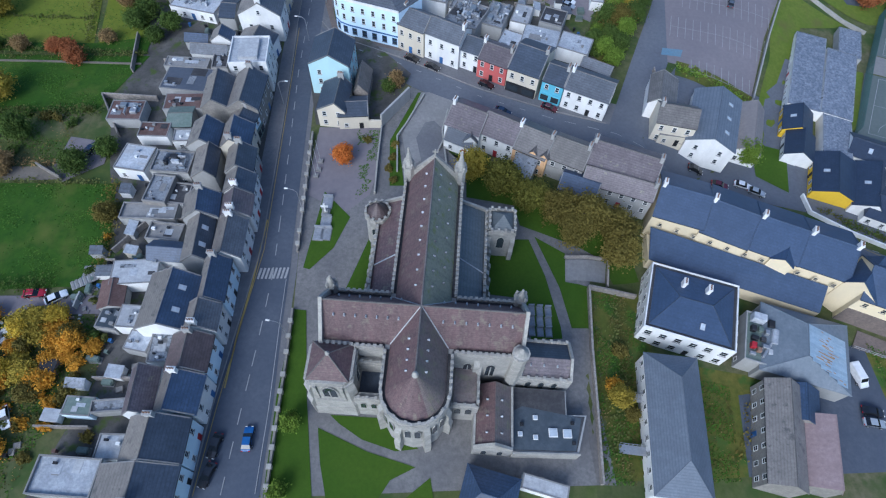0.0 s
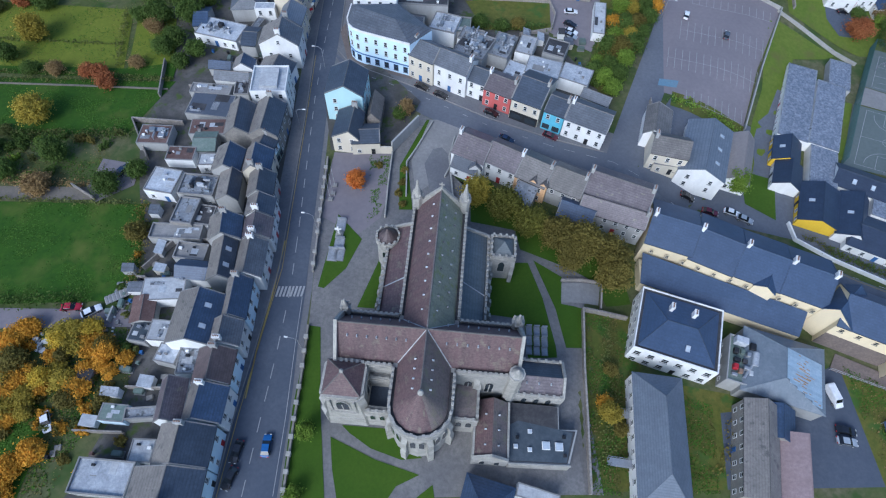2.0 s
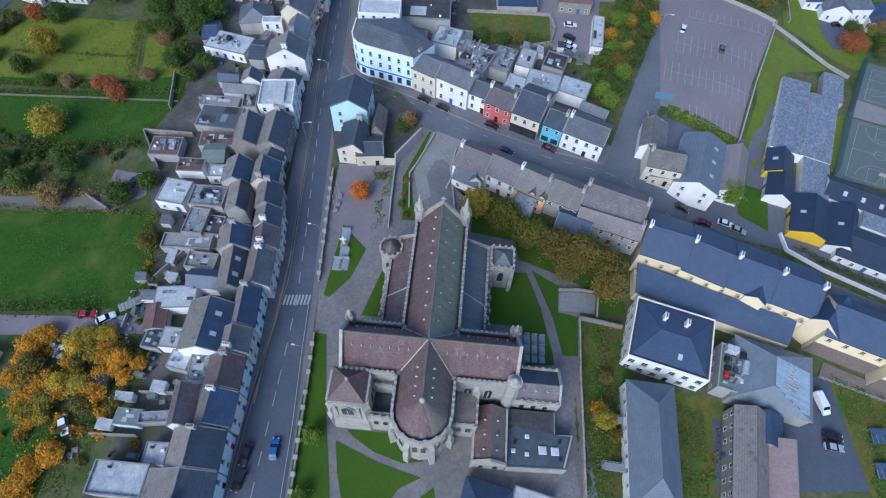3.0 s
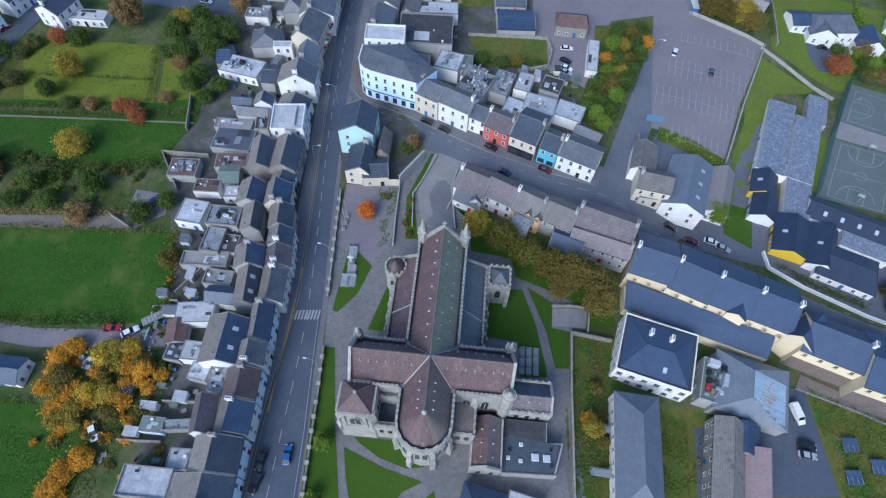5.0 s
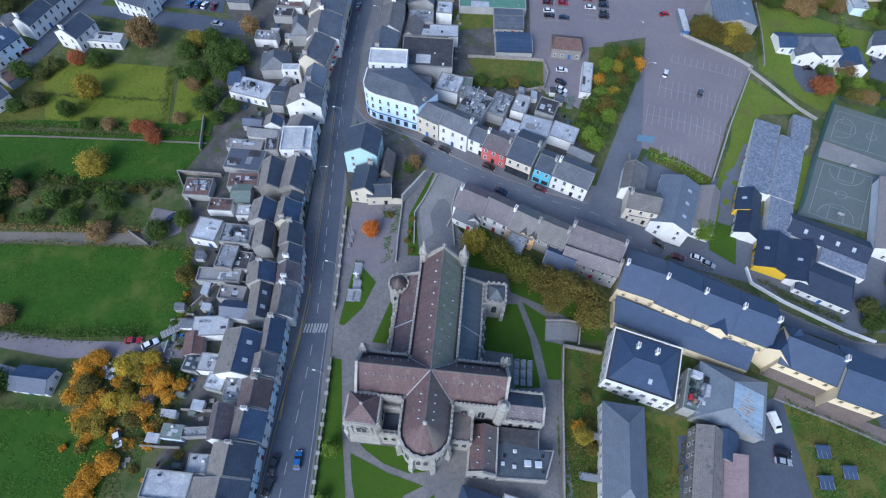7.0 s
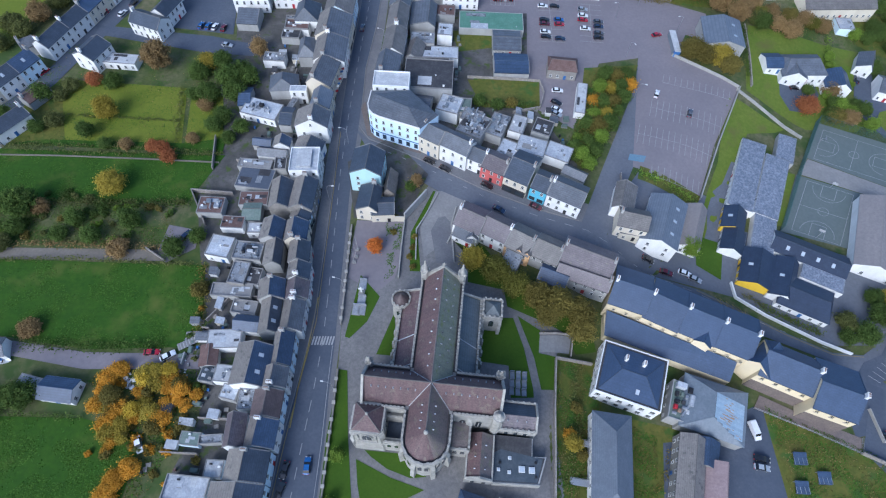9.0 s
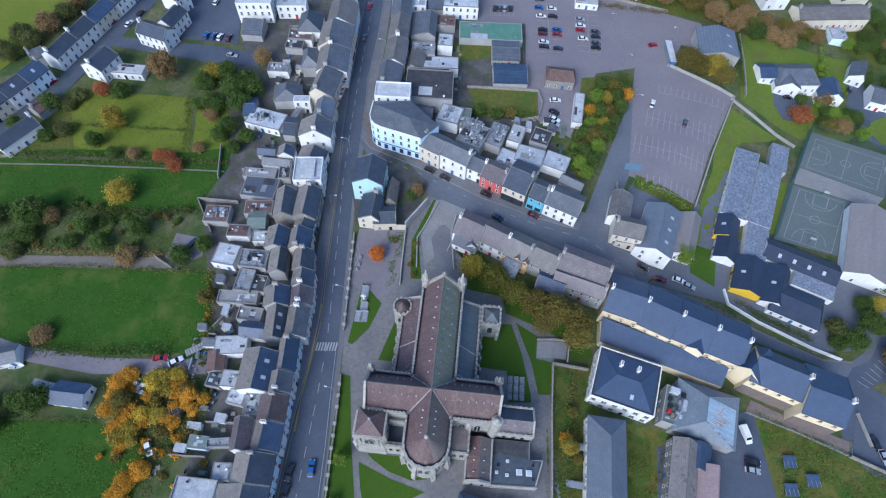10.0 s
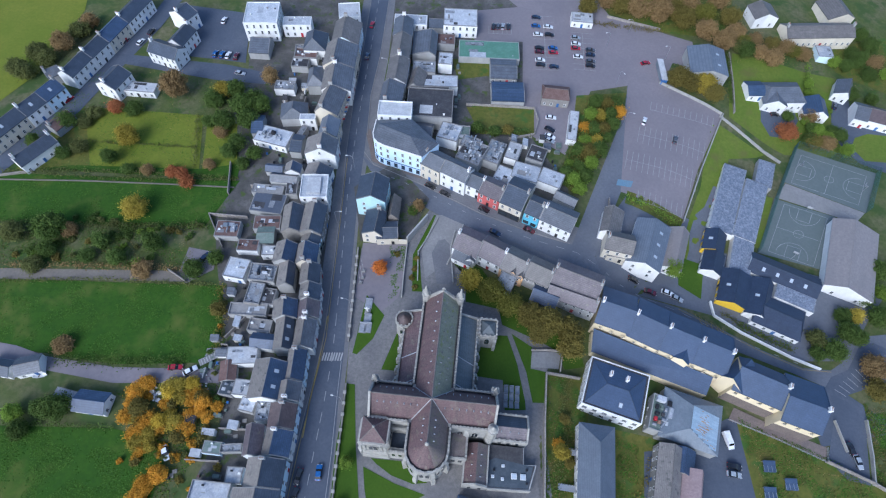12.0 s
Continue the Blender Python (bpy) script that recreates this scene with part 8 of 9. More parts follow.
# ---- lower slate range in front of the apartments ----
LT = [(48.4, 27.2), (83.3, 16.9), (84.9, 22.0), (48.7, 34.0)]
low_range = thing("lean_to_range", Matrix(), "low dark blue slate lean-to range along the apartments", "building")
bm = bmesh.new()
prism(bm, LT, -7.0, -2.3)
part("wall", bm, "cream_w", low_range)
bm = bmesh.new()
slab(bm, [(LT[0][0], LT[0][1], -2.1), (LT[1][0], LT[1][1], -2.1), (LT[2][0], LT[2][1], 0.6), (LT[3][0], LT[3][1], 0.6)], 0.25)
part("roof_slope", bm, "slate_navy", low_range)
for u in (0.28, 0.36):
    px, py = LT[0][0] + (LT[1][0] - LT[0][0]) * u, LT[0][1] + (LT[1][1] - LT[0][1]) * u
    rooflight(low_range, px + 1.2, py + 3.5, -0.75, 18)
# small paired windows along the pale upper wall
for k in range(12):
    u = (k + 0.5) / 12
    x0, y0, x1, y1 = 48.6, 34.8, 90.4, 20.1
    window(low_range, x0 + (x1 - x0) * u, y0 + (y1 - y0) * u - 0.3, 1.2, -20.5, 0.9, 1.1, "cream_w")

# ---- churchyard building at the south edge ----
house("rear", 13.4, -24.4, 0.0, -12.0, 9.0, 8.0, 3.2, 5.4, "slate_blue", "grey_render", sides="", hip=3.0)
flat_house("shed", 23.0, -22.1, 0.0, -12.0, 8.0, 2.5, 2.6, "felt_light", "white", sides="")

# ---- walls and kerbs ----
garden_wall([(-23.9, -26.7), (-24.8, -13.7), (-25.4, -2.9), (-26.3, 7.9)], 1.1, 0.4, "stone_wall", "low grey stone churchyard wall with pale piers", 3.2)
garden_wall([(-28.0, 21.1), (-28.7, 29.7), (-29.6, 39.6), (-30.9, 54.6)], 1.1, 0.4, "stone_wall", "low grey stone churchyard wall with pale piers", 3.2)
garden_wall([(33.4, -20.7), (33.4, -8.3), (33.3, 4.3), (33.7, 17.8)], 1.8, 0.4)
garden_wall([(33.7, 17.8), (45.1, 18.6)], 1.8, 0.4)
garden_wall([(28.9, 24.5), (39.2, 26.1), (38.3, 19.2)], 1.2, 0.35)
garden_wall([(-14.5, 58.3), (-14.2, 46.9), (-13.7, 37.8)], 1.2, 0.35, "limestone", "pale capped churchyard wall")
garden_wall([(4.0, 68.1), (2.1, 58.8), (-0.2, 51.6)], 1.0, 0.35, "limestone", "pale capped plaza wall")
garden_wall([(104.9, 134.0), (93.2, 105.9), (84.4, 81.7)], 1.4, 0.35, "limestone", "pale stone wall beside the car park")
garden_wall([(90.6, 51.0), (91.2, 45.8), (99.5, 40.6), (114.8, 33.5), (123.2, 30.6)], 1.2, 0.4, "white", "white painted road wall")
garden_wall([(-8.7, 68.8), (-14.6, 58.7)], 4.0, 0.5, "grey_render", "tall pale rendered yard wall")
garden_wall([(-9.3, 44.6), (-10.4, 55.4), (-8.6, 59.7), (-5.0, 70.2)], 0.9, 0.35, "limestone", "pale capped plaza wall")
garden_wall([(2.5, 45.0), (0.4, 58.3), (1.4, 65.4)], 0.9, 0.35, "limestone", "pale capped plaza wall")
garden_wall([(-163.9, 69.1), (-152.9, 72.3)], 1.2)
garden_wall([(-18.1, 58.0), (-14.5, 58.3)], 2.6, 0.4, "cream", "cream rendered yard wall")
garden_wall([(118.1, 1.8), (130.2, -2.8), (138.6, -7.2)], 1.8)
for i, (x0, y0, x1, y1) in enumerate(((-91.1, 38.8, -84.3, 35.4), (-76.2, 49.2, -84.6, 61.6), (-84.6, 61.6, -71.0, 61.8), (-65.9, 17.8, -61.0, 26.0), (-61.0, 26.0, -52.1, 26.6),
                                      (-59.6, -8.9, -51.5, -8.4), (-66.4, -18.1, -56.9, -17.6), (-83.7, 84.8, -80.7, 71.0), (-73.6, 75.2, -56.1, 75.3), (-62.1, 2.3, -54.2, 1.4))):
    garden_wall([(x0, y0), (x1, y1)], 1.8, 0.3, "rubble", "rough rubble yard wall")

# kerbs
def kerb(pts):
    bm = bmesh.new()
    w = thing("kerb", Matrix(), "pale concrete kerb along the road", "kerb", "kerbs", "structure")
    for (x0, y0), (x1, y1) in zip(pts, pts[1:]):
        d = math.hypot(x1 - x0, y1 - y0)
        box(bm, 0, d, -0.1, 0.1, -0.1, 0.3, at(x0, y0, height(x0, y0), math.degrees(math.atan2(y1 - y0, x1 - x0))))
    part("kerbstones", bm, "concrete", w)


kerb([(-36.8, -28.0), (-37.0, -12.8), (-36.4, 5.1), (-35.9, 21.2), (-37.8, 45.0), (-40.2, 72.3), (-42.7, 95.4), (-44.7, 121.5), (-45.8, 147.8), (-48.9, 201.7)])
kerb([(-40.7, 202.9), (-38.2, 148.8), (-38.4, 125.5), (-36.3, 104.7)])
kerb([(-36.0, 96.3), (-31.4, 90.8), (-13.6, 84.3), (9.7, 73.9), (28.0, 68.0), (41.5, 64.9)])

# ---- road markings ----
marking("centre_line", "worn white dashed centre line", [(-31.6, -26.8), (-31.7, -12.2), (-31.7, 0.5), (-32.1, 15.7), (-33.8, 33.0), (-35.9, 51.7), (-38.5, 74.9), (-40.3, 98.5), (-41.9, 128.2), (-42.9, 155.2), (-44.8, 189.6)], 0.16, "paint_white", 3.0, 3.0)
marking("yellow_line", "double yellow no-parking line", [(-35.7, -8.8), (-36.0, 1.7), (-35.8, 13.9), (-36.2, 28.8)], 0.3, "paint_yellow")
marking("centre_line", "worn white dashed centre line", [(-29.6, 87.6), (-13.3, 81.8), (9.9, 71.0), (28.1, 65.2), (43.8, 61.6), (57.9, 53.4), (79.4, 46.1), (99.0, 37.6), (118.0, 31.4)], 0.14, "paint_white", 2.0, 4.0)
zx0, zy0, zx1, zy1 = -35.2, 15.4, -28.9, 16.1
for i in range(8):
    u = (i + 0.5) / 8
    zx, zy = zx0 + (zx1 - zx0) * u, zy0 + (zy1 - zy0) * u
    marking("zebra_stripe", "white zebra crossing stripe", [(zx - 0.1, zy - 1.3), (zx + 0.1, zy + 1.3)], 0.45)
marking("edge_line", "faded yellow line along the kerb", [(-36.2, -27.3), (-36.2, -12.7), (-35.8, 5.1), (-35.2, 21.3), (-37.3, 45.1), (-39.8, 72.3), (-41.8, 92.8)], 0.14, "paint_yellow")
marking("edge_line", "faded white line along the kerb", [(-25.9, -26.2), (-26.8, -11.7), (-28.3, 4.2), (-29.1, 14.6)], 0.12, "paint_white")
marking("edge_line", "faded yellow line along the kerb", [(79.5, 47.0), (89.4, 42.5), (104.1, 35.2), (117.7, 30.0), (126.8, 30.2)], 0.14, "paint_yellow")
# parking bays: comb of white lines
def bays(x0, y0, x1, y1, n, depth, both=True):
    d = Vector((x1 - x0, y1 - y0, 0))
    nv = Vector((-d.y, d.x, 0)).normalized() * depth
    marking("bay_line", "white parking bay line", [(x0, y0), (x1, y1)], 0.12)
    for i in range(n + 1):
        p = Vector((x0, y0, 0)) + d * i / n
        a, b = p - (nv if both else nv * 0), p + nv
        marking("bay_line", "white parking bay line", [(a.x, a.y), (b.x, b.y)], 0.12)


bays(63.7, 105.2, 90.9, 99.8, 13, 4.6)
bays(69.4, 118.7, 94.9, 113.4, 12, 4.6)
bays(66.6, 86.5, 83.8, 83.7, 8, 4.8, False)
bays(75.1, 132.5, 99.8, 127.1, 11, 4.6, False)
bays(30.7, 184.2, 33.0, 149.8, 9, 4.8)
bays(48.5, 175.2, 48.9, 151.9, 7, 4.8)
bays(7.1, 169.4, 17.1, 170.1, 5, 5.0, False)


for i in range(6):
    u = i / 5
    marking("hatch_line", "worn white hatching on the bend", [(126.5 + 8.5 * u, 24.5 + 7.5 * u), (129.5 + 8.0 * u, 22.6 + 6.0 * u)], 0.14)
for i in range(5):
    u = (i + 0.5) / 5
    marking("box_line", "yellow junction box line", [(84.0 + 9 * u, 46.2 - 4.4 * u), (87.5 + 9 * u, 40.5 - 3.9 * u)], 0.12, "paint_yellow")
    marking("box_line", "yellow junction box line", [(86.0 + 9 * u, 41.5 - 4.2 * u), (85.5 + 9 * u, 45.6 - 4.4 * u)], 0.12, "paint_yellow")


# ---- sports courts ----
def court(ax, ay, bx, by, dx, dy):
    """Court lines on the parallelogram from corner a along b and d."""
    A, U, V = Vector((ax, ay, 0)), Vector((bx - ax, by - ay, 0)), Vector((dx - ax, dy - ay, 0))

    def line(pts, label="white court line"):
        marking("court_line", label, [(p.x, p.y) for p in (A + U * u + V * v for u, v in pts)], 0.11, lift=0.24)
    line([(0.06, 0.05), (0.94, 0.05), (0.94, 0.95), (0.06, 0.95), (0.06, 0.05)])
    line([(0.06, 0.5), (0.94, 0.5)])
    ul, vl = U.length, V.length
    line([(0.5 + 1.8 / ul * math.cos(t * math.pi / 8), 0.5 + 1.8 / vl * math.sin(t * math.pi / 8)) for t in range(17)])
    for v0, s in ((0.05, 1), (0.95, -1)):
        line([(0.5 - 2.4 / ul, v0), (0.5 - 2.4 / ul, v0 + s * 5.6 / vl), (0.5 + 2.4 / ul, v0 + s * 5.6 / vl), (0.5 + 2.4 / ul, v0)])
        line([(0.5 + 5.6 / ul * math.cos(t * math.pi / 10), v0 + s * (1.4 + 5.8 * math.sin(t * math.pi / 10)) / vl) for t in range(11)])
        h = A + U * 0.5 + V * (v0 - s * 0.01)
        hoop = thing("basketball_hoop", at(h.x, h.y, height(h.x, h.y), math.degrees(math.atan2(V.y, V.x)) + (0 if s > 0 else 180)), "steel basketball hoop with a white backboard on the court", "basketball hoop", "hoops")
        shared(("hp",), "post", "galvanised", lambda bm: (tube(bm, (0, 0, 0), (0, 0, 3.2), 0.09), tube(bm, (0, 0, 3.1), (1.0, 0, 3.4), 0.06)), hoop, Matrix())
        shared(("hb",), "backboard", "paint_white", lambda bm: box(bm, 1.0, 1.06, -0.9, 0.9, 2.9, 3.95), hoop, Matrix())


court(124.7, 97.5, 141.9, 92.3, 113.3, 73.1)
court(162.7, 114.2, 154.7, 97.5, 136.2, 122.9)


def mesh_fence(pts, h=4.0):
    f = thing("court_fence", Matrix(), "tall green steel fence round the court", "fence", "court fences")
    for (x0, y0), (x1, y1) in zip(pts, pts[1:]):
        d = math.hypot(x1 - x0, y1 - y0)
        n = max(1, round(d / 3))
        line = [(x0 + (x1 - x0) * i / n, y0 + (y1 - y0) * i / n) for i in range(n + 1)]
        for px, py in line:
            shared(("fp", h), "post", "fence_green", lambda bm: tube(bm, (0, 0, -0.2), (0, 0, h), 0.05), f, at(px, py, height(px, py)))
        bm = bmesh.new()
        for (ax, ay), (bx, by) in zip(line, line[1:]):
            tube(bm, (ax, ay, height(ax, ay) + h), (bx, by, height(bx, by) + h), 0.035)
        part("rail", bm, "fence_green", f)
        verts, faces = [], []
        ux, uy = (x1 - x0) / d, (y1 - y0) / d
        for i in range(int(d / 0.16)):
            px, py = x0 + ux * i * 0.16, y0 + uy * i * 0.16
            g, k = height(px, py), len(verts)
            for ox, oy in ((0.022, 0.0), (-0.011, 0.019), (-0.011, -0.019)):
                verts += [(px + ox, py + oy, g), (px + ox, py + oy, g + h)]
            faces += [(k, k + 2, k + 3, k + 1), (k + 2, k + 4, k + 5, k + 3), (k + 4, k, k + 1, k + 5)]
        me = bpy.data.meshes.new("mesh_panel")
        me.from_pydata(verts, [], faces)
        me.materials.append(MATS["fence_green"])
        new("mesh_panel", me).parent = f


mesh_fence([(110.8, 72.9), (122.4, 98.8), (135.1, 125.2), (165.3, 115.6), (155.8, 95.5)])

# ---- hedges and scrub ----
hedge([(-165.0, 71.3), (-123.7, 72.6), (-79.5, 77.5)], "leaf_hedge", 1.6, 1.8)
hedge([(-153.9, 49.5), (-115.9, 53.1), (-85.4, 56.7)], "leaf_hedge", 2.6, 2.4)
hedge([(-146.3, 34.5), (-113.6, 37.9), (-85.7, 39.8)], "leaf_brown", 2.2, 1.8)
hedge([(-143.5, 28.9), (-111.6, 33.1), (-74.8, 35.2)], "leaf_hedge", 1.6, 1.6)
hedge([(-72.7, 35.7), (-69.0, 25.1), (-67.4, 14.0)], "leaf_olive", 3.0, 2.2)
hedge([(-114.4, 6.1), (-97.2, 6.7), (-75.6, 9.5)], "leaf_green", 3.6, 2.0)
hedge([(-138.7, 88.3), (-98.4, 90.6)], "leaf_hedge", 1.2, 1.2)
hedge([(-103.1, 106.3), (-96.2, 80.6)], "leaf_hedge", 2.0, 1.8)
hedge([(-121.8, -13.7), (-89.8, -11.9)], "leaf_green", 1.8, 1.6)
hedge([(-174.3, 117.1), (-169.6, 132.7), (-166.8, 154.6)], "leaf_hedge", 5.0, 4.0)
hedge([(62.7, 137.2), (53.6, 113.2), (46.5, 93.1)], "leaf_green", 5.0, 3.5)
hedge([(56.8, 134.8), (48.2, 115.4), (42.3, 92.5)], "leaf_olive", 5.0, 3.5)
hedge([(52.1, 134.2), (44.7, 109.2), (40.2, 94.9)], "leaf_green", 5.0, 3.0)
hedge([(98.0, 43.5), (115.4, 36.5)], "leaf_green", 2.6, 1.4)
hedge([(40.2, 16.0), (40.0, -0.9), (37.2, -15.2)], "leaf_hedge", 4.0, 0.9, 5)
hedge([(67.6, -0.7), (61.6, -13.7)], "leaf_olive", 3.0, 0.9, 4)
for i in range(46):
    rng = random.Random(i)
    u, v = rng.random(), rng.random()
    x0, y0, x1, y1 = -143.5, 36.5, -83.0, 55.2
    shrub(x0 + (x1 - x0) * u, y0 + (y1 - y0) * v + u * 3, rng.choice(("leaf_hedge", "leaf_green", "leaf_green", "leaf_olive", "leaf_lime")), rng.uniform(1.0, 2.2), rng.uniform(1.2, 2.6))
for i in range(40):
    rng = random.Random(100 + i)
    x0, y0, x1, y1 = -85.5, -22.4, -62.9, 2.2
    shrub(x0 + (x1 - x0) * rng.random(), y0 + (y1 - y0) * rng.random(), rng.choice(("leaf_orange", "leaf_olive", "leaf_hedge", "leaf_orange")), rng.uniform(0.8, 1.8), rng.uniform(0.9, 1.8))
for i in range(16):
    rng = random.Random(200 + i)
    x0, y0, x1, y1 = 40.2, 97.6, 49.5, 86.9
    shrub(x0 + (x1 - x0) * rng.random(), y0 + (y1 - y0) * rng.random() * 0.6, rng.choice(("leaf_green", "leaf_lime", "leaf_green")), rng.uniform(1.6, 2.6), rng.uniform(2, 3.2))
for x, y in ((-11.1, 45.4), (-10.1, 42.2), (-10.8, 48.9), (-10.5, 52.5), (-17.5, 53.6), (-17.6, 59.2)):
    shrub(x, y, "leaf_olive", 1.2, 1.2)

# ---- tufts and weeds ----
def inside(x, y, pts):
    hit, n = False, len(pts)
    for i in range(n):
        (x0, y0), (x1, y1) = pts[i], pts[(i + 1) % n]
        if (y0 > y) != (y1 > y) and x < (x1 - x0) * (y - y0) / (y1 - y0) + x0:
            hit = not hit
    return hit


def tufts(name, label, mat, pts, n, size=0.3, tall=0.25, patch=0.0, scale=0.12, seed=1):
    """Leafy tufts strewn over a plot, thicker in patches, as one piece."""
    rng = random.Random(seed)
    xs, ys = [p[0] for p in pts], [p[1] for p in pts]
    verts, faces = [], []
    for _ in range(n):
        x, y = rng.uniform(min(xs), max(xs)), rng.uniform(min(ys), max(ys))
        k2 = noise.noise((x * scale, y * scale, seed * 3.1))
        if k2 < patch or not inside(x, y, pts) or not free_spot(x, y, 0.2):
            continue
        o = Vector((x, y, height(x, y) + lift_at(x, y) + rng.uniform(0.02, tall) * (0.6 + max(0.0, k2) * 2)))
        nrm = Vector((rng.uniform(-1, 1), rng.uniform(-1, 1), rng.uniform(0.5, 2.0))).normalized()
        u = nrm.orthogonal().normalized()
        v = nrm.cross(u)
        r = size * rng.uniform(0.5, 1.4)
        k = len(verts)
        verts += [tuple(o + u * r), tuple(o + v * r * 0.6), tuple(o - u * r), tuple(o - v * r * 0.6)]
        faces.append((k, k + 1, k + 2, k + 3))
    me = bpy.data.meshes.new(name)
    me.from_pydata(verts, [], faces)
    me.materials.append(MATS[mat])
    return tagged(new(name, me), label, "grass", "", "stuff")


for i, plot in enumerate(([(-154.5, 28.5), (-72.4, 35.1), (-67.6, 17.6), (-68.9, 10.2), (-97.2, 6.5), (-122.2, 7.9), (-145.2, 11.2)], [(-130.6, -15.9), (-89.5, -12.5), (-73.0, -14.7), (-72.5, -31.7), (-119.4, -36.5)], [(-175.9, 68.1), (-79.2, 76.5), (-85.6, 57.2), (-143.2, 51.9), (-166.5, 50.7)])):
    tufts("grass", "pale tufts of pasture grass in the field", "tuft_light", plot, 16000, 0.22, 0.06, 0.02, 0.16, i + 1)
    tufts("grass", "dark tufts of pasture grass in the field", "tuft_dark", plot, 5000, 0.24, 0.06, 0.1, 0.3, i + 11)
for i, plot in enumerate(([(34.1, 16.8), (47.9, 19.1), (46.8, 5.6), (62.6, 0.4), (61.3, -17.4), (33.7, -20.7)], [(93.9, 12.1), (121.6, 2.1), (137.4, -5.9), (135.3, -12.7), (97.2, -16.7)], [(-94.0, -1.2), (-62.6, 3.9), (-59.1, -10.5), (-65.6, -20.3), (-66.6, -31.1), (-71.8, -31.6), (-72.3, -15.0)], [(-161.0, 47.7), (-87.2, 56.1), (-84.5, 41.7), (-153.7, 34.0)], [(-177.2, 104.2), (-142.7, 128.5), (-81.4, 124.6), (-76.9, 83.0), (-92.8, 79.8), (-161.4, 72.5)], [(114.2, 178.6), (151.5, 181.4), (200.9, 203.7), (184.9, 150.9), (163.4, 171.5), (114.4, 164.2)], [(134.4, 21.0), (145.1, 19.4), (137.0, -7.4), (132.6, -2.0), (134.2, 14.0)], [(46.7, 211.2), (123.7, 222.4), (114.4, 179.7), (86.8, 181.2), (61.9, 192.6)])):
    tufts("weeds", "straggling autumn weeds in rough ground", "weed", plot, 6000, 0.20, 0.4, 0.0, 0.25, i + 21)
    tufts("weeds", "green weeds in rough ground", "tuft_light", plot, 12000, 0.22, 0.15, -0.1, 0.2, i + 31)
    tufts("weeds", "rusty seed heads in rough ground", "leaf_brown", plot, 2200, 0.16, 0.5, 0.15, 0.3, i + 41)

# tree line north of the car park, half bare
for i, (x, y) in enumerate(((59.5, 195.5), (65.8, 192.3), (72.7, 197.3), (77.5, 191.6), (84.4, 196.6), (90.5, 192.6), (97.5, 196.8), (103.3, 191.2), (110.2, 200.2), (114.7, 190.1), (117.2, 181.6), (118.7, 175.5), (124.3, 178.9), (131.8, 177.9), (138.4, 177.2), (142.2, 175.6))):
    tree(x, y, ("leaf_brown", "leaf_olive", "leaf_brown", "leaf_moss")[i % 4], 8 if i < 10 else 5, 5.4 if i < 10 else 3.2)
for i, (x, y) in enumerate(((161.4, 175.0), (166.5, 173.8), (176.1, 180.9), (180.4, 178.0), (183.5, 171.2), (175.8, 170.1), (164.8, 156.6), (143.0, 140.6), (144.9, 133.1), (150.8, 133.8), (153.2, 131.1), (146.8, 126.7), (154.0, 123.7), (140.2, 127.9))):
    tree(x, y, ("leaf_lime", "leaf_green", "leaf_green", "leaf_brown")[i % 4], 5, 2.8)
hedge([(148.0, 170.8), (147.5, 158.3)], "leaf_lime", 2.4, 3.0, 14)
hedge([(1.5, 111.8), (27.0, 113.6)], "leaf_green", 3.0, 2.4, 14)
hedge([(109.0, 140.0), (111.5, 170.0)], "leaf_green", 2.0, 2.4, 12)
hedge([(84.0, 180.6), (47.0, 182.5)], "leaf_olive", 2.4, 2.0, 10)
# the golden thicket by the lane closes up between its taller trees
thicket = [(-89.8, 0.9), (-78.6, 3.0), (-64.0, 2.9), (-59.5, -2.5), (-67.5, -7.4), (-70.7, -14.8), (-81.8, -17.5), (-86.4, -8.6)]
r6 = random.Random(61)
grown = 0
while grown < 24:
    x, y = r6.uniform(-90, -59), r6.uniform(-18, 3)
    if inside(x, y, thicket) and free_spot(x, y, 1.0) and math.hypot(x - -80.6, y - -0.7) > 3.4 and math.hypot(x - -72.5, y - -16.9) > 3.6:
        tree(x, y, r6.choice(("leaf_orange", "leaf_orange", "leaf_yellow", "leaf_orange", "leaf_olive", "leaf_gold")), r6.choice((2.0, 2.6, 3.4)), r6.choice((1.4, 1.8, 2.2)))
        grown += 1

tufts("weeds", "low green weeds spreading over a forecourt", "tuft_light", [(-20.5, 57.0), (-14.9, 57.4), (-14.4, 46.9), (-15.4, 39.0), (-18.0, 36.0), (-18.4, 46.0)], 1500, 0.22, 0.12, -0.15, 0.3, 71)
hedge([(93.5, 47.0), (101.0, 42.6), (115.5, 36.2)], "leaf_hedge", 2.2, 1.3, 10)
hedge([(62.5, 87.2), (72.5, 84.2), (83.0, 80.4)], "leaf_lime", 3.0, 1.2, 10)

# ---- clutter in the back yards ----
def wheelie_bin(m, mat):
    b = thing("wheelie_bin", m, "plastic wheelie bin standing in a back yard", "bin", "wheelie bins")
    shared(("bin", mat), "body", mat, lambda bm: (cone(bm, 0, 0, -0.05, 1.0, 0.33, 0.42, 4, math.pi / 4)), b, Matrix())
    shared(("lid", mat), "lid", mat, lambda bm: box(bm, -0.32, 0.34, -0.32, 0.32, 1.0, 1.08), b, Matrix())


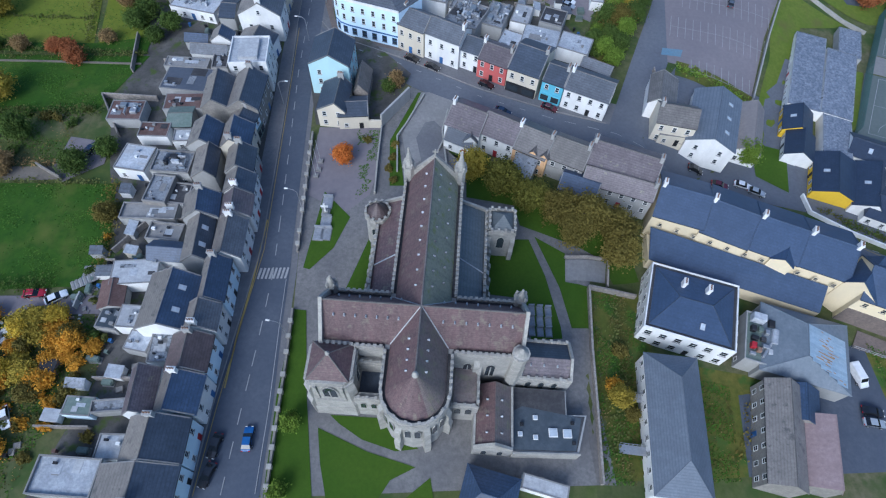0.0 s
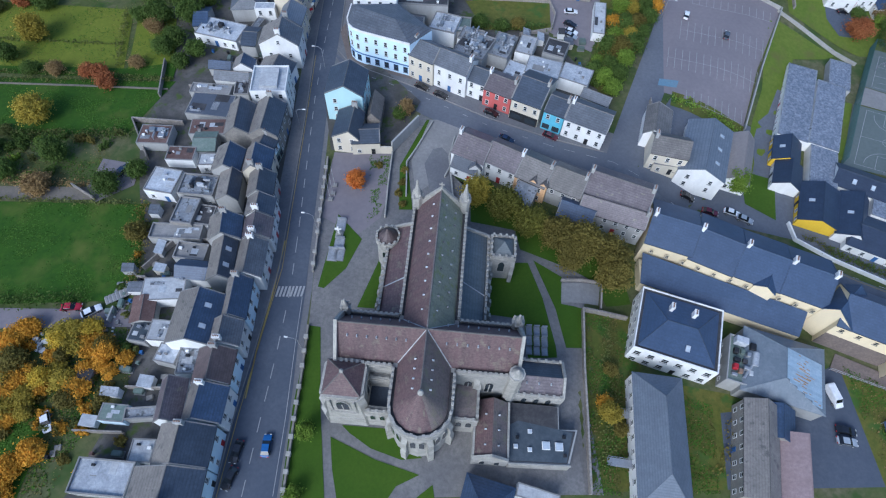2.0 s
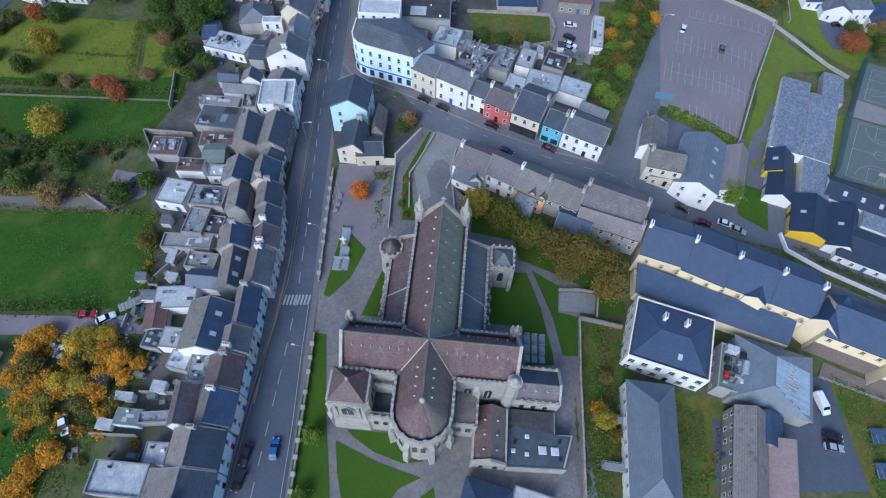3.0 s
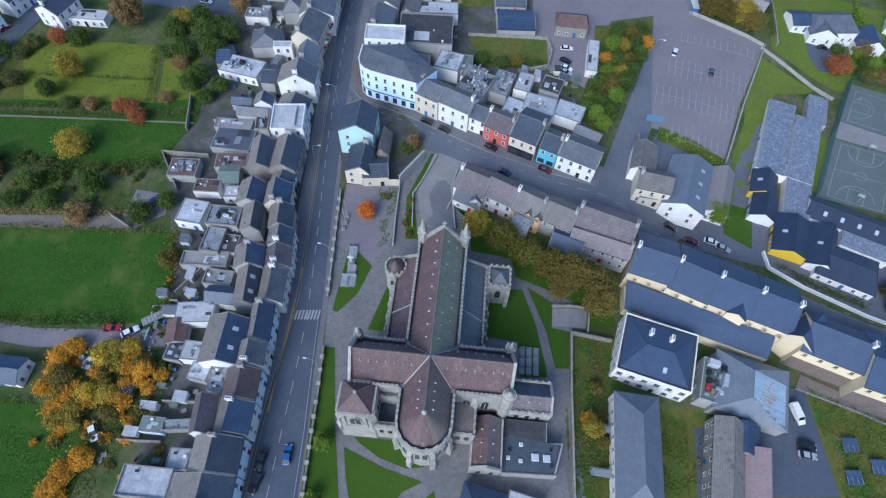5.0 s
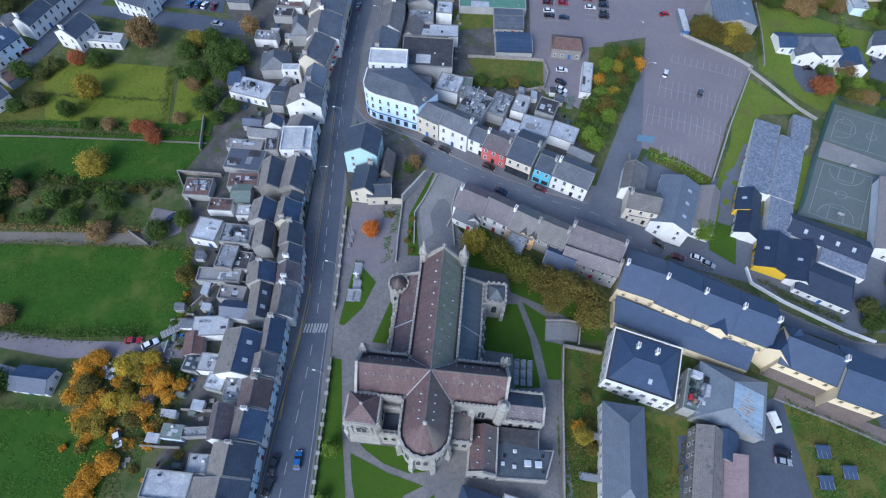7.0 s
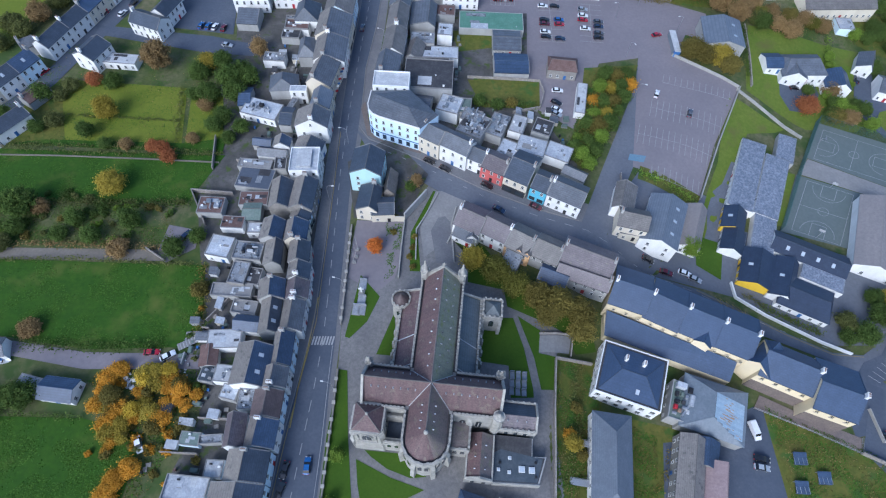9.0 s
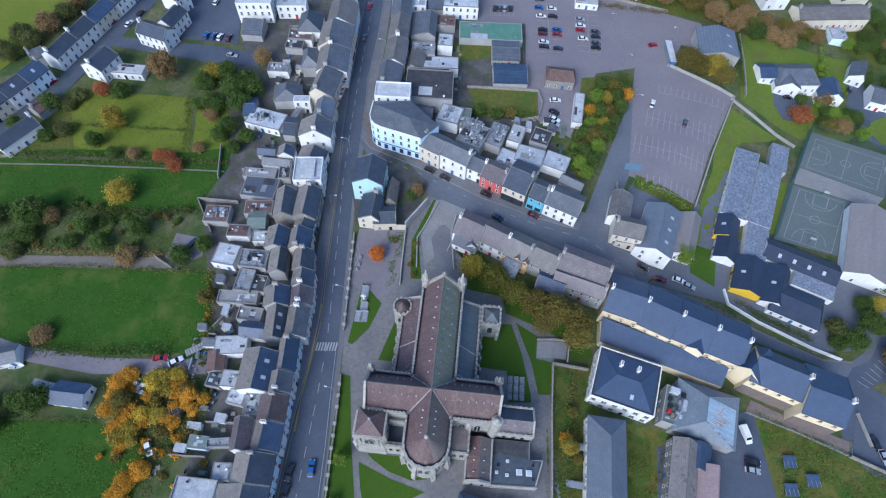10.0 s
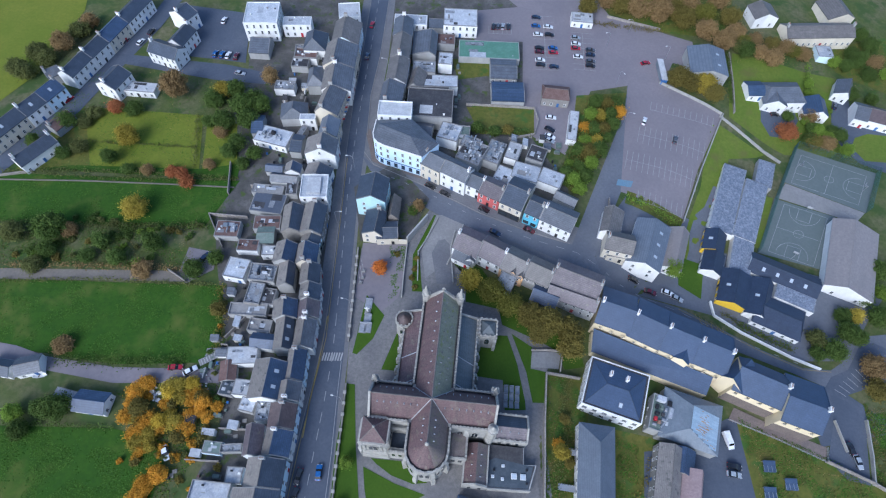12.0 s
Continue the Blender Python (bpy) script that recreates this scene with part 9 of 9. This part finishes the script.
def oil_tank(m):
    b = thing("oil_tank", m, "green plastic oil tank on a concrete plinth", "tank", "oil tanks")
    shared(("tank",), "tank", "felt_green", lambda bm: (box(bm, -1.0, 1.0, -0.55, 0.55, 0.2, 1.3), bmesh.ops.bevel(bm, geom=bm.edges[:], offset=0.15, segments=2, affect="EDGES")), b, Matrix())
    shared(("plinth",), "plinth", "concrete", lambda bm: box(bm, -1.1, 1.1, -0.65, 0.65, -0.1, 0.2), b, Matrix())


def pallet_stack(m, n):
    b = thing("pallet_stack", m, "stack of weathered timber pallets and boards", "pallets", "pallet stacks")
    for i in range(n):
        shared(("pallet",), "pallet", "stone_wall", lambda bm: (box(bm, -0.6, 0.6, -0.5, 0.5, -0.02, 0.13), bmesh.ops.bevel(bm, geom=bm.edges[:], offset=0.02, segments=1, affect="EDGES")), b, at(0, 0, i * 0.14, i * 7))


def lean_to(m, w, d, roof, wall):
    b = thing("lean_to_shed", m, "small lean-to shed with a sloping sheet roof", "shed", "yard sheds")
    bm = bmesh.new()
    extrude_x(bm, [(-d / 2, -0.2), (d / 2, -0.2), (d / 2, 2.4), (-d / 2, 1.9)], -w / 2, w / 2)
    part("wall", bm, wall, b)
    bm = bmesh.new()
    slab(bm, [(-w / 2 - 0.1, -d / 2 - 0.15, 1.96), (w / 2 + 0.1, -d / 2 - 0.15, 1.96), (w / 2 + 0.1, d / 2 + 0.1, 2.52), (-w / 2 - 0.1, d / 2 + 0.1, 2.52)], 0.08)
    part("roof", bm, roof, b)


yards = ((-70, -50, -24, 75), (-72, -55, 78, 150), (-4, 38, 90, 112), (-22, -2, 122, 165), (54, 62, 66, 82))
rng = random.Random(77)
for x0, x1, y0, y1 in yards:
    for k in range(int((x1 - x0) * (y1 - y0) / 12)):
        px, py = rng.uniform(x0, x1), rng.uniform(y0, y1)
        kind = rng.random()
        if not free_spot(px, py, 1.6 if kind > 0.6 else 0.7):
            continue
        m = at(px, py, height(px, py) + lift_at(px, py), rng.choice((0, 90, 5, 95)))
        if kind < 0.3:
            wheelie_bin(m, rng.choice(("dark_joinery", "felt_green", "shop_blue", "rust_roof")))
        elif kind < 0.45:
            pallet_stack(m, rng.randint(1, 4))
        elif kind < 0.6:
            oil_tank(m)
        elif kind < 0.85:
            lean_to(m, rng.uniform(1.8, 3.6), rng.uniform(1.5, 2.6), rng.choice(("lead_light", "rust_roof", "felt_dark", "lead_stained", "slate_grey", "felt_light")), rng.choice(("white", "grey_render", "rubble", "cream")))
            FOOT.append((px, py, 0, 3.2, 3.2))
        else:
            a = rng.choice((0, math.pi / 2))
            l = rng.uniform(2, 5)
            if free_spot(px + math.cos(a) * l, py + math.sin(a) * l, 0.3) and free_spot(px + math.cos(a) * l / 2, py + math.sin(a) * l / 2, 0.3):
                garden_wall([(px, py), (px + math.cos(a) * l, py + math.sin(a) * l)], 1.7, 0.3, rng.choice(("rubble", "white", "grey_render")), "rough yard wall between houses")
for px, py in ((x, y) for x in range(-69, -50, 3) for y in range(-24, 76, 4)):
    r3 = random.Random(px * 100 + py)
    px, py = px + r3.uniform(-1, 1), py + r3.uniform(-1.5, 1.5)
    if r3.random() < 0.2 and free_spot(px, py, 1.0):
        shrub(px, py, r3.choice(("leaf_green", "leaf_hedge", "leaf_olive", "leaf_orange")), r3.uniform(0.8, 1.4), r3.uniform(0.9, 1.6))

# ---- boundaries between the western fields ----
hedge([(-161.3, 48.4), (-133.3, 51.9), (-108.4, 54.2), (-82.9, 56.4)], "leaf_green", 2.0, 1.6)
hedge([(-157.5, 73.0), (-133.1, 75.0), (-104.6, 77.2), (-79.6, 78.0)], "leaf_hedge", 1.8, 1.3)
# a thin field path, built here as a low gravel wall
garden_wall([(-169.1, 67.0), (-133.3, 70.6), (-103.0, 72.8), (-79.6, 74.2)], 0.5, 0.4, "gravel", "low gravel wall standing in for a field path")

# ---- churchyard monuments ----
for px, py in ((-24.4, 26.1), (-22.9, 26.3), (-23.9, 34.5), (-23.4, 29.2)):
    grave(px, py, 0, 2.4, 3.4)
for r in range(3):
    for c_ in range(3):
        grave(21.6 + c_ * 1.7, 7.0 + r * 2.3, 4, 1.4, 2.1)
cx_, cy_ = -23.8, 30.7
cr = thing("memorial_cross", at(cx_, cy_ + 1, 0.1), "white stone memorial cross on a stepped base", "memorial")
bm = bmesh.new()
box(bm, -0.9, 0.9, -0.9, 0.9, 0, 0.4), box(bm, -0.55, 0.55, -0.55, 0.55, 0.4, 0.9)
part("base", bm, "limestone_pale", cr)
bm = bmesh.new()
box(bm, -0.18, 0.18, -0.15, 0.15, 0.9, 3.6), box(bm, -0.8, 0.8, -0.14, 0.14, 2.5, 2.9)
part("cross", bm, "white", cr)
for px, py in ((-27.5, 46.1), (-27.5, 43.6), (-27.8, 41.7)):
    flagpole(px, py, 0)

# ---- street lamps ----
for x, y, a in ((-26.2, 2.0, 175), (-29.1, 32.0, 175), (-40.0, 63.8, 0), (-38.1, 87.9, 180), (-33.1, 139.2, 180), (63.4, 122.7, -20), (62.0, 145.2, -60)):
    street_lamp(x, y, a)

# ---- garden walkways, solar panels, roof-light plates ----
for px, py in ((42.0, -4.2), (41.0, -14.1)):
    fb = thing("footbridge", at(px, py, height(px, py) + 1.6, -3), "galvanised steel footbridge with railings to the hip-roofed block", "footbridge", "footbridges")
    bm = bmesh.new()
    box(bm, -3.4, 3.0, -0.8, 0.8, -0.15, 0)
    part("deck", bm, "galvanised", fb)
    for sy in (-0.8, 0.8):
        bm = bmesh.new()
        for k in range(9):
            box(bm, -3.3 + k * 0.77, -3.24 + k * 0.77, sy - 0.03, sy + 0.03, 0.002, 1.05)
        box(bm, -3.4, 3.0, sy - 0.035, sy + 0.035, 1.0, 1.08)
        part("railing", bm, "galvanised", fb)
    bm = bmesh.new()
    for k in (-3.0, -0.5):
        box(bm, k - 0.1, k + 0.1, -0.6, 0.6, -2.2, -0.15)
    part("support", bm, "galvanised", fb)
for px, py in ((100.7, -1.4), (99.6, -8.8), (106.2, -5.8)):
    sp = thing("solar_panel", at(px, py, height(px, py), 3), "blue solar panel tilted on a ground frame in grass", "solar panel", "solar panels")
    bm = bmesh.new()
    slab(bm, [(-1.8, -1.6, 0.5), (1.8, -1.6, 0.5), (1.8, 1.6, 1.3), (-1.8, 1.6, 1.3)], 0.08)
    part("panel", bm, "slate_blue", sp)
    bm = bmesh.new()
    for k in (-1.7, -0.6, 0.6, 1.7):
        box(bm, k - 0.05, k + 0.05, -1.5, 1.5, 0.88, 0.95, pose(0, 0, 0, 0) )
        box(bm, k - 0.05, k + 0.05, 1.35, 1.45, -0.2, 1.15), box(bm, k - 0.05, k + 0.05, -1.45, -1.35, -0.2, 0.45)
    part("support", bm, "galvanised", sp)

# ---- long shelter, clutter and poles beside the car park ----
sh = thing("long_shelter", at(81.2, 155.0, height(81.2, 155.0) + 0.1, 94), "long low grey shelter with a blue end bay", "shelter")
bm = bmesh.new()
box(bm, -6.2, 5.0, -1.1, 1.1, -0.1, 2.5)
part("body", bm, "sheet_steel", sh)
bm = bmesh.new()
box(bm, -7.4, -6.2, -1.15, 1.15, -0.1, 2.6)
part("end_bay", bm, "shop_blue", sh, "bright blue end bay")
bm = bmesh.new()
slab(bm, [(-7.6, -1.3, 2.65), (5.2, -1.3, 2.65), (5.2, 1.3, 2.8), (-7.6, 1.3, 2.8)], 0.1)
part("roof", bm, "felt_light", sh)
for x, y in ((69.3, 178.0), (59.0, 168.0), (84.0, 163.0)):
    street_lamp(x, y, 200)
garden_wall([(60.0, 187.6), (83.5, 181.8)], 1.4, 0.35, "rubble", "rubble wall along the car park")
garden_wall([(80.2, 148.2), (92.0, 141.5), (104.5, 134.0)], 1.4, 0.35, "limestone", "pale stone wall beside the car park")
garden_wall([(110.0, 136.0), (111.2, 150.0), (112.4, 170.5)], 1.5, 0.35, "rubble", "rubble wall between garden and barn")

garden_wall([(0.5, 125.3), (27.9, 126.7), (29.6, 120.5), (28.2, 112.9), (18.3, 109.3)], 1.3, 0.3, "rubble", "rubble wall round an overgrown garden plot")
garden_wall([(103.5, 133.0), (115.5, 125.0), (127.5, 116.0)], 1.1, 0.4, "limestone", "pale wall across the grass")
garden_wall([(133.5, 15.5), (132.4, 5.0), (130.8, -3.5)], 1.5, 0.35, "limestone", "pale wall beside the parking strip")
garden_wall([(123.6, 14.4), (125.2, 5.2)], 1.3, 0.3, "limestone", "pale stone parking wall")
# railing along the brown terrace in front of the apartments
rail = thing("terrace_railing", Matrix(), "grey steel railing along a brown stone terrace", "railing")
rail_pts = [(90.8, 11.2), (105.2, 6.6), (118.6, 1.6), (119.5, 6.0)]
for (x0, y0), (x1, y1) in zip(rail_pts, rail_pts[1:]):
    n = max(1, round(math.hypot(x1 - x0, y1 - y0) / 1.5))
    for i in range(n):
        px, py = x0 + (x1 - x0) * i / n, y0 + (y1 - y0) * i / n
        shared(("railpost",), "post", "galvanised", lambda bm: box(bm, -0.05, 0.05, -0.05, 0.05, 0, 1.1), rail, at(px, py, height(px, py)))
    bm = bmesh.new()
    for zz in (0.55, 1.1):
        tube(bm, (x0, y0, height(x0, y0) + zz), (x1, y1, height(x1, y1) + zz), 0.05)
    part("rail", bm, "galvanised", rail)

# ---- machinery on the roofs behind the hotel ----
def roof_plant(x, y, z, ang, w, d, n, seed):
    """Ducts, boxes and cowls crowded on a flat roof."""
    r7 = random.Random(seed)
    p = thing("rooftop_plant", at(x, y, z, ang), "crowded grey ducts and cooling units on a flat roof", "rooftop plant", "rooftop plant")
    for i in range(n):
        u, v = r7.uniform(-w / 2, w / 2), r7.uniform(-d / 2, d / 2)
        bm = bmesh.new()
        k = r7.random()
        if k < 0.4:
            sx, sy, sz = r7.uniform(0.3, 0.9), r7.uniform(0.3, 0.8), r7.uniform(0.4, 1.3)
            box(bm, u - sx, u + sx, v - sy, v + sy, 0.0, sz)
            bmesh.ops.bevel(bm, geom=bm.edges[:], offset=0.06, segments=1, affect="EDGES")
            part("plant_unit", bm, r7.choice(("galvanised", "lead_light", "lead_stained", "dark_joinery", "sheet_steel")), p)
        elif k < 0.8:
            l, a = r7.uniform(1.2, 3.5), r7.choice((0, math.pi / 2))
            z0 = r7.uniform(0.4, 1.0)
            tube(bm, (u, v, z0), (u + l * math.cos(a) * 0.6, v + l * math.sin(a) * 0.6, z0), r7.uniform(0.15, 0.35), 8)
            tube(bm, (u, v, -0.02), (u, v, z0), 0.12, 6)
            part("duct", bm, r7.choice(("galvanised", "lead_light", "sheet_steel")), p)
        else:
            cone(bm, u, v, -0.02, 0.9, 0.25, 0.2, 8), cone(bm, u, v, 0.9, 1.2, 0.42, 0.1, 8)
            part("cowl", bm, "galvanised", p)
    return p


roof_plant(4.7, 97.4, 5.08, -21.7, 7.5, 8.5, 34, 1)
roof_plant(12.9, 99.3, 4.08, -17.7, 4.6, 8.5, 16, 2)
roof_plant(3.5, 102.1, 4.58, -16.4, 5.0, 4.0, 8, 3)
roof_plant(-4.6, 106.2, 5.08, -12.8, 6.0, 6.0, 8, 4)
roof_plant(-59.0, 39.9, 4.08, 0.0, 6.6, 4.2, 14, 5)
roof_plant(-75.7, 55.5, 2.88, 3.6, 6.0, 4.4, 8, 6)
roof_plant(-70.4, 97.3, 3.28, -10.7, 9.0, 5.5, 12, 7)

# ---- clutter by the lane ----
bx_, by_ = -116.8, 0.5
boat = thing("rowing_boat", at(bx_, by_, height(bx_, by_) + lift_at(bx_, by_) - 0.02, 10), "small white rowing boat lying on grass", "boat")
bm = bmesh.new()
hull = [(-2.2, 0.0), (-1.6, 0.75), (0.0, 0.95), (1.5, 0.7), (2.4, 0.0), (1.5, -0.7), (0.0, -0.95), (-1.6, -0.75)]
lo = [bm.verts.new((px * 0.8, py * 0.55, 0)) for px, py in hull]
hi = [bm.verts.new((px, py, 0.75)) for px, py in hull]
inn = [bm.verts.new((px * 0.9, py * 0.85, 0.72)) for px, py in hull]
fl = [bm.verts.new((px * 0.75, py * 0.5, 0.15)) for px, py in hull]
bm.faces.new(lo[::-1]), bm.faces.new(fl)
for i in range(8):
    j = (i + 1) % 8
    bm.faces.new((lo[i], lo[j], hi[j], hi[i])), bm.faces.new((hi[i], hi[j], inn[j], inn[i])), bm.faces.new((inn[i], inn[j], fl[j], fl[i]))
part("hull", bm, "white", boat)
bm = bmesh.new()
box(bm, -0.15, 0.15, -0.75, 0.75, 0.5, 0.56)
part("thwart", bm, "bark", boat)
for px, py, a in ((-68.6, 11.0, 35), (-67.1, 13.5, 10)):
    tl = thing("flat_trailer", at(px, py, height(px, py) + lift_at(px, py), a), "grey slatted trailer beside the lane", "trailer", "trailers")
    bm = bmesh.new()
    box(bm, -3.2, 3.2, -1.0, 1.0, 0.65, 0.75)
    part("bed", bm, "grey_render", tl)
    for k in range(8):
        shared(("slat",), "slat", "concrete", lambda bm: box(bm, -0.25, 0.25, -1.05, 1.05, 0.75, 0.85), tl, at(-2.8 + k * 0.8, 0, 0))
    for sx in (-0.9, 0.9):
        for sy in (-0.9, 0.9):
            shared(("tyre",), "wheel", "rubber", None, tl, at(sx, sy, 0.32))
for i in range(26):
    rng = random.Random(300 + i)
    x0, y0, x1, y1 = -70.3, 1.4, -65.2, 12.4
    px, py = x0 + (x1 - x0) * rng.random(), y0 + (y1 - y0) * rng.random()
    s = rng.uniform(0.4, 1.1)
    bm = bmesh.new()
    box(bm, -s / 2, s / 2, -s * 0.35, s * 0.35, -0.1, s * 0.4)
    for v in bm.verts:
        v.co += Vector((rng.uniform(-0.1, 0.1), rng.uniform(-0.1, 0.1), rng.uniform(-0.05, 0.1)))
    rb = part("rubble_block", bm, rng.choice(("concrete", "white", "rubble", "galvanised")), None, at=at(px, py, height(px, py) + lift_at(px, py), rng.uniform(0, 180)))
    tagged(rb, "broken masonry block dumped by the lane", "rubble", "rubble heap")

# ---- dumped rubble in the thicket ----
for i in range(30):
    rng = random.Random(500 + i)
    a, d = rng.uniform(0, 6.28), 2.4 * math.sqrt(rng.random())
    px, py, w = -80.6 + d * math.cos(a), -0.7 + d * math.sin(a), rng.uniform(0.25, 0.6)
    bm = bmesh.new()
    box(bm, -w, w, -w * 0.7, w * 0.7, -0.1, w * 0.9)
    for v in bm.verts:
        v.co += Vector((rng.uniform(-0.12, 0.12), rng.uniform(-0.12, 0.12), rng.uniform(-0.05, 0.12)))
    rb = part("rubble_block", bm, rng.choice(("concrete", "white", "white", "lead_light")), None, at=at(px, py, lift_at(px, py), rng.uniform(0, 180)))
    tagged(rb, "broken pale masonry block in a dumped heap", "rubble", "rubble heap")


# ---- flags along the main street ----
def wall_flag(x, y, z, cloth):
    f = thing("wall_flag", at(x, y, z), "small coloured flag on a pole fixed to a house front", "flag", "street flags")
    shared(("flagpole",), "pole", "galvanised", lambda bm: tube(bm, (-1.6, 0, -0.98), (1.5, 0, 1.1), 0.03, 6), f, Matrix())

    def banner(bm):
        pts = [(0.45 + 0.26 * i, 0.10 * math.sin(i * 1.7), 0.46 + 0.16 * i) for i in range(5)]
        top, low = [bm.verts.new(p) for p in pts], [bm.verts.new((p[0] + 0.05, p[1] + 0.1, p[2] - 1.0)) for p in pts]
        back, blow = [bm.verts.new((p[0], p[1] + 0.02, p[2])) for p in pts], [bm.verts.new((p[0] + 0.05, p[1] + 0.12, p[2] - 1.0)) for p in pts]
        for i in range(4):
            bm.faces.new((top[i], top[i + 1], low[i + 1], low[i])), bm.faces.new((back[i + 1], back[i], blow[i], blow[i + 1]))
    shared(("cloth", cloth), "cloth", cloth, banner, f, Matrix())


for i in range(8):
    wall_flag(-46.4, 107.4 + i * 1.9, 4.6 + 0.4 * (i % 2), ("door_red", "white", "shop_blue")[i % 3])
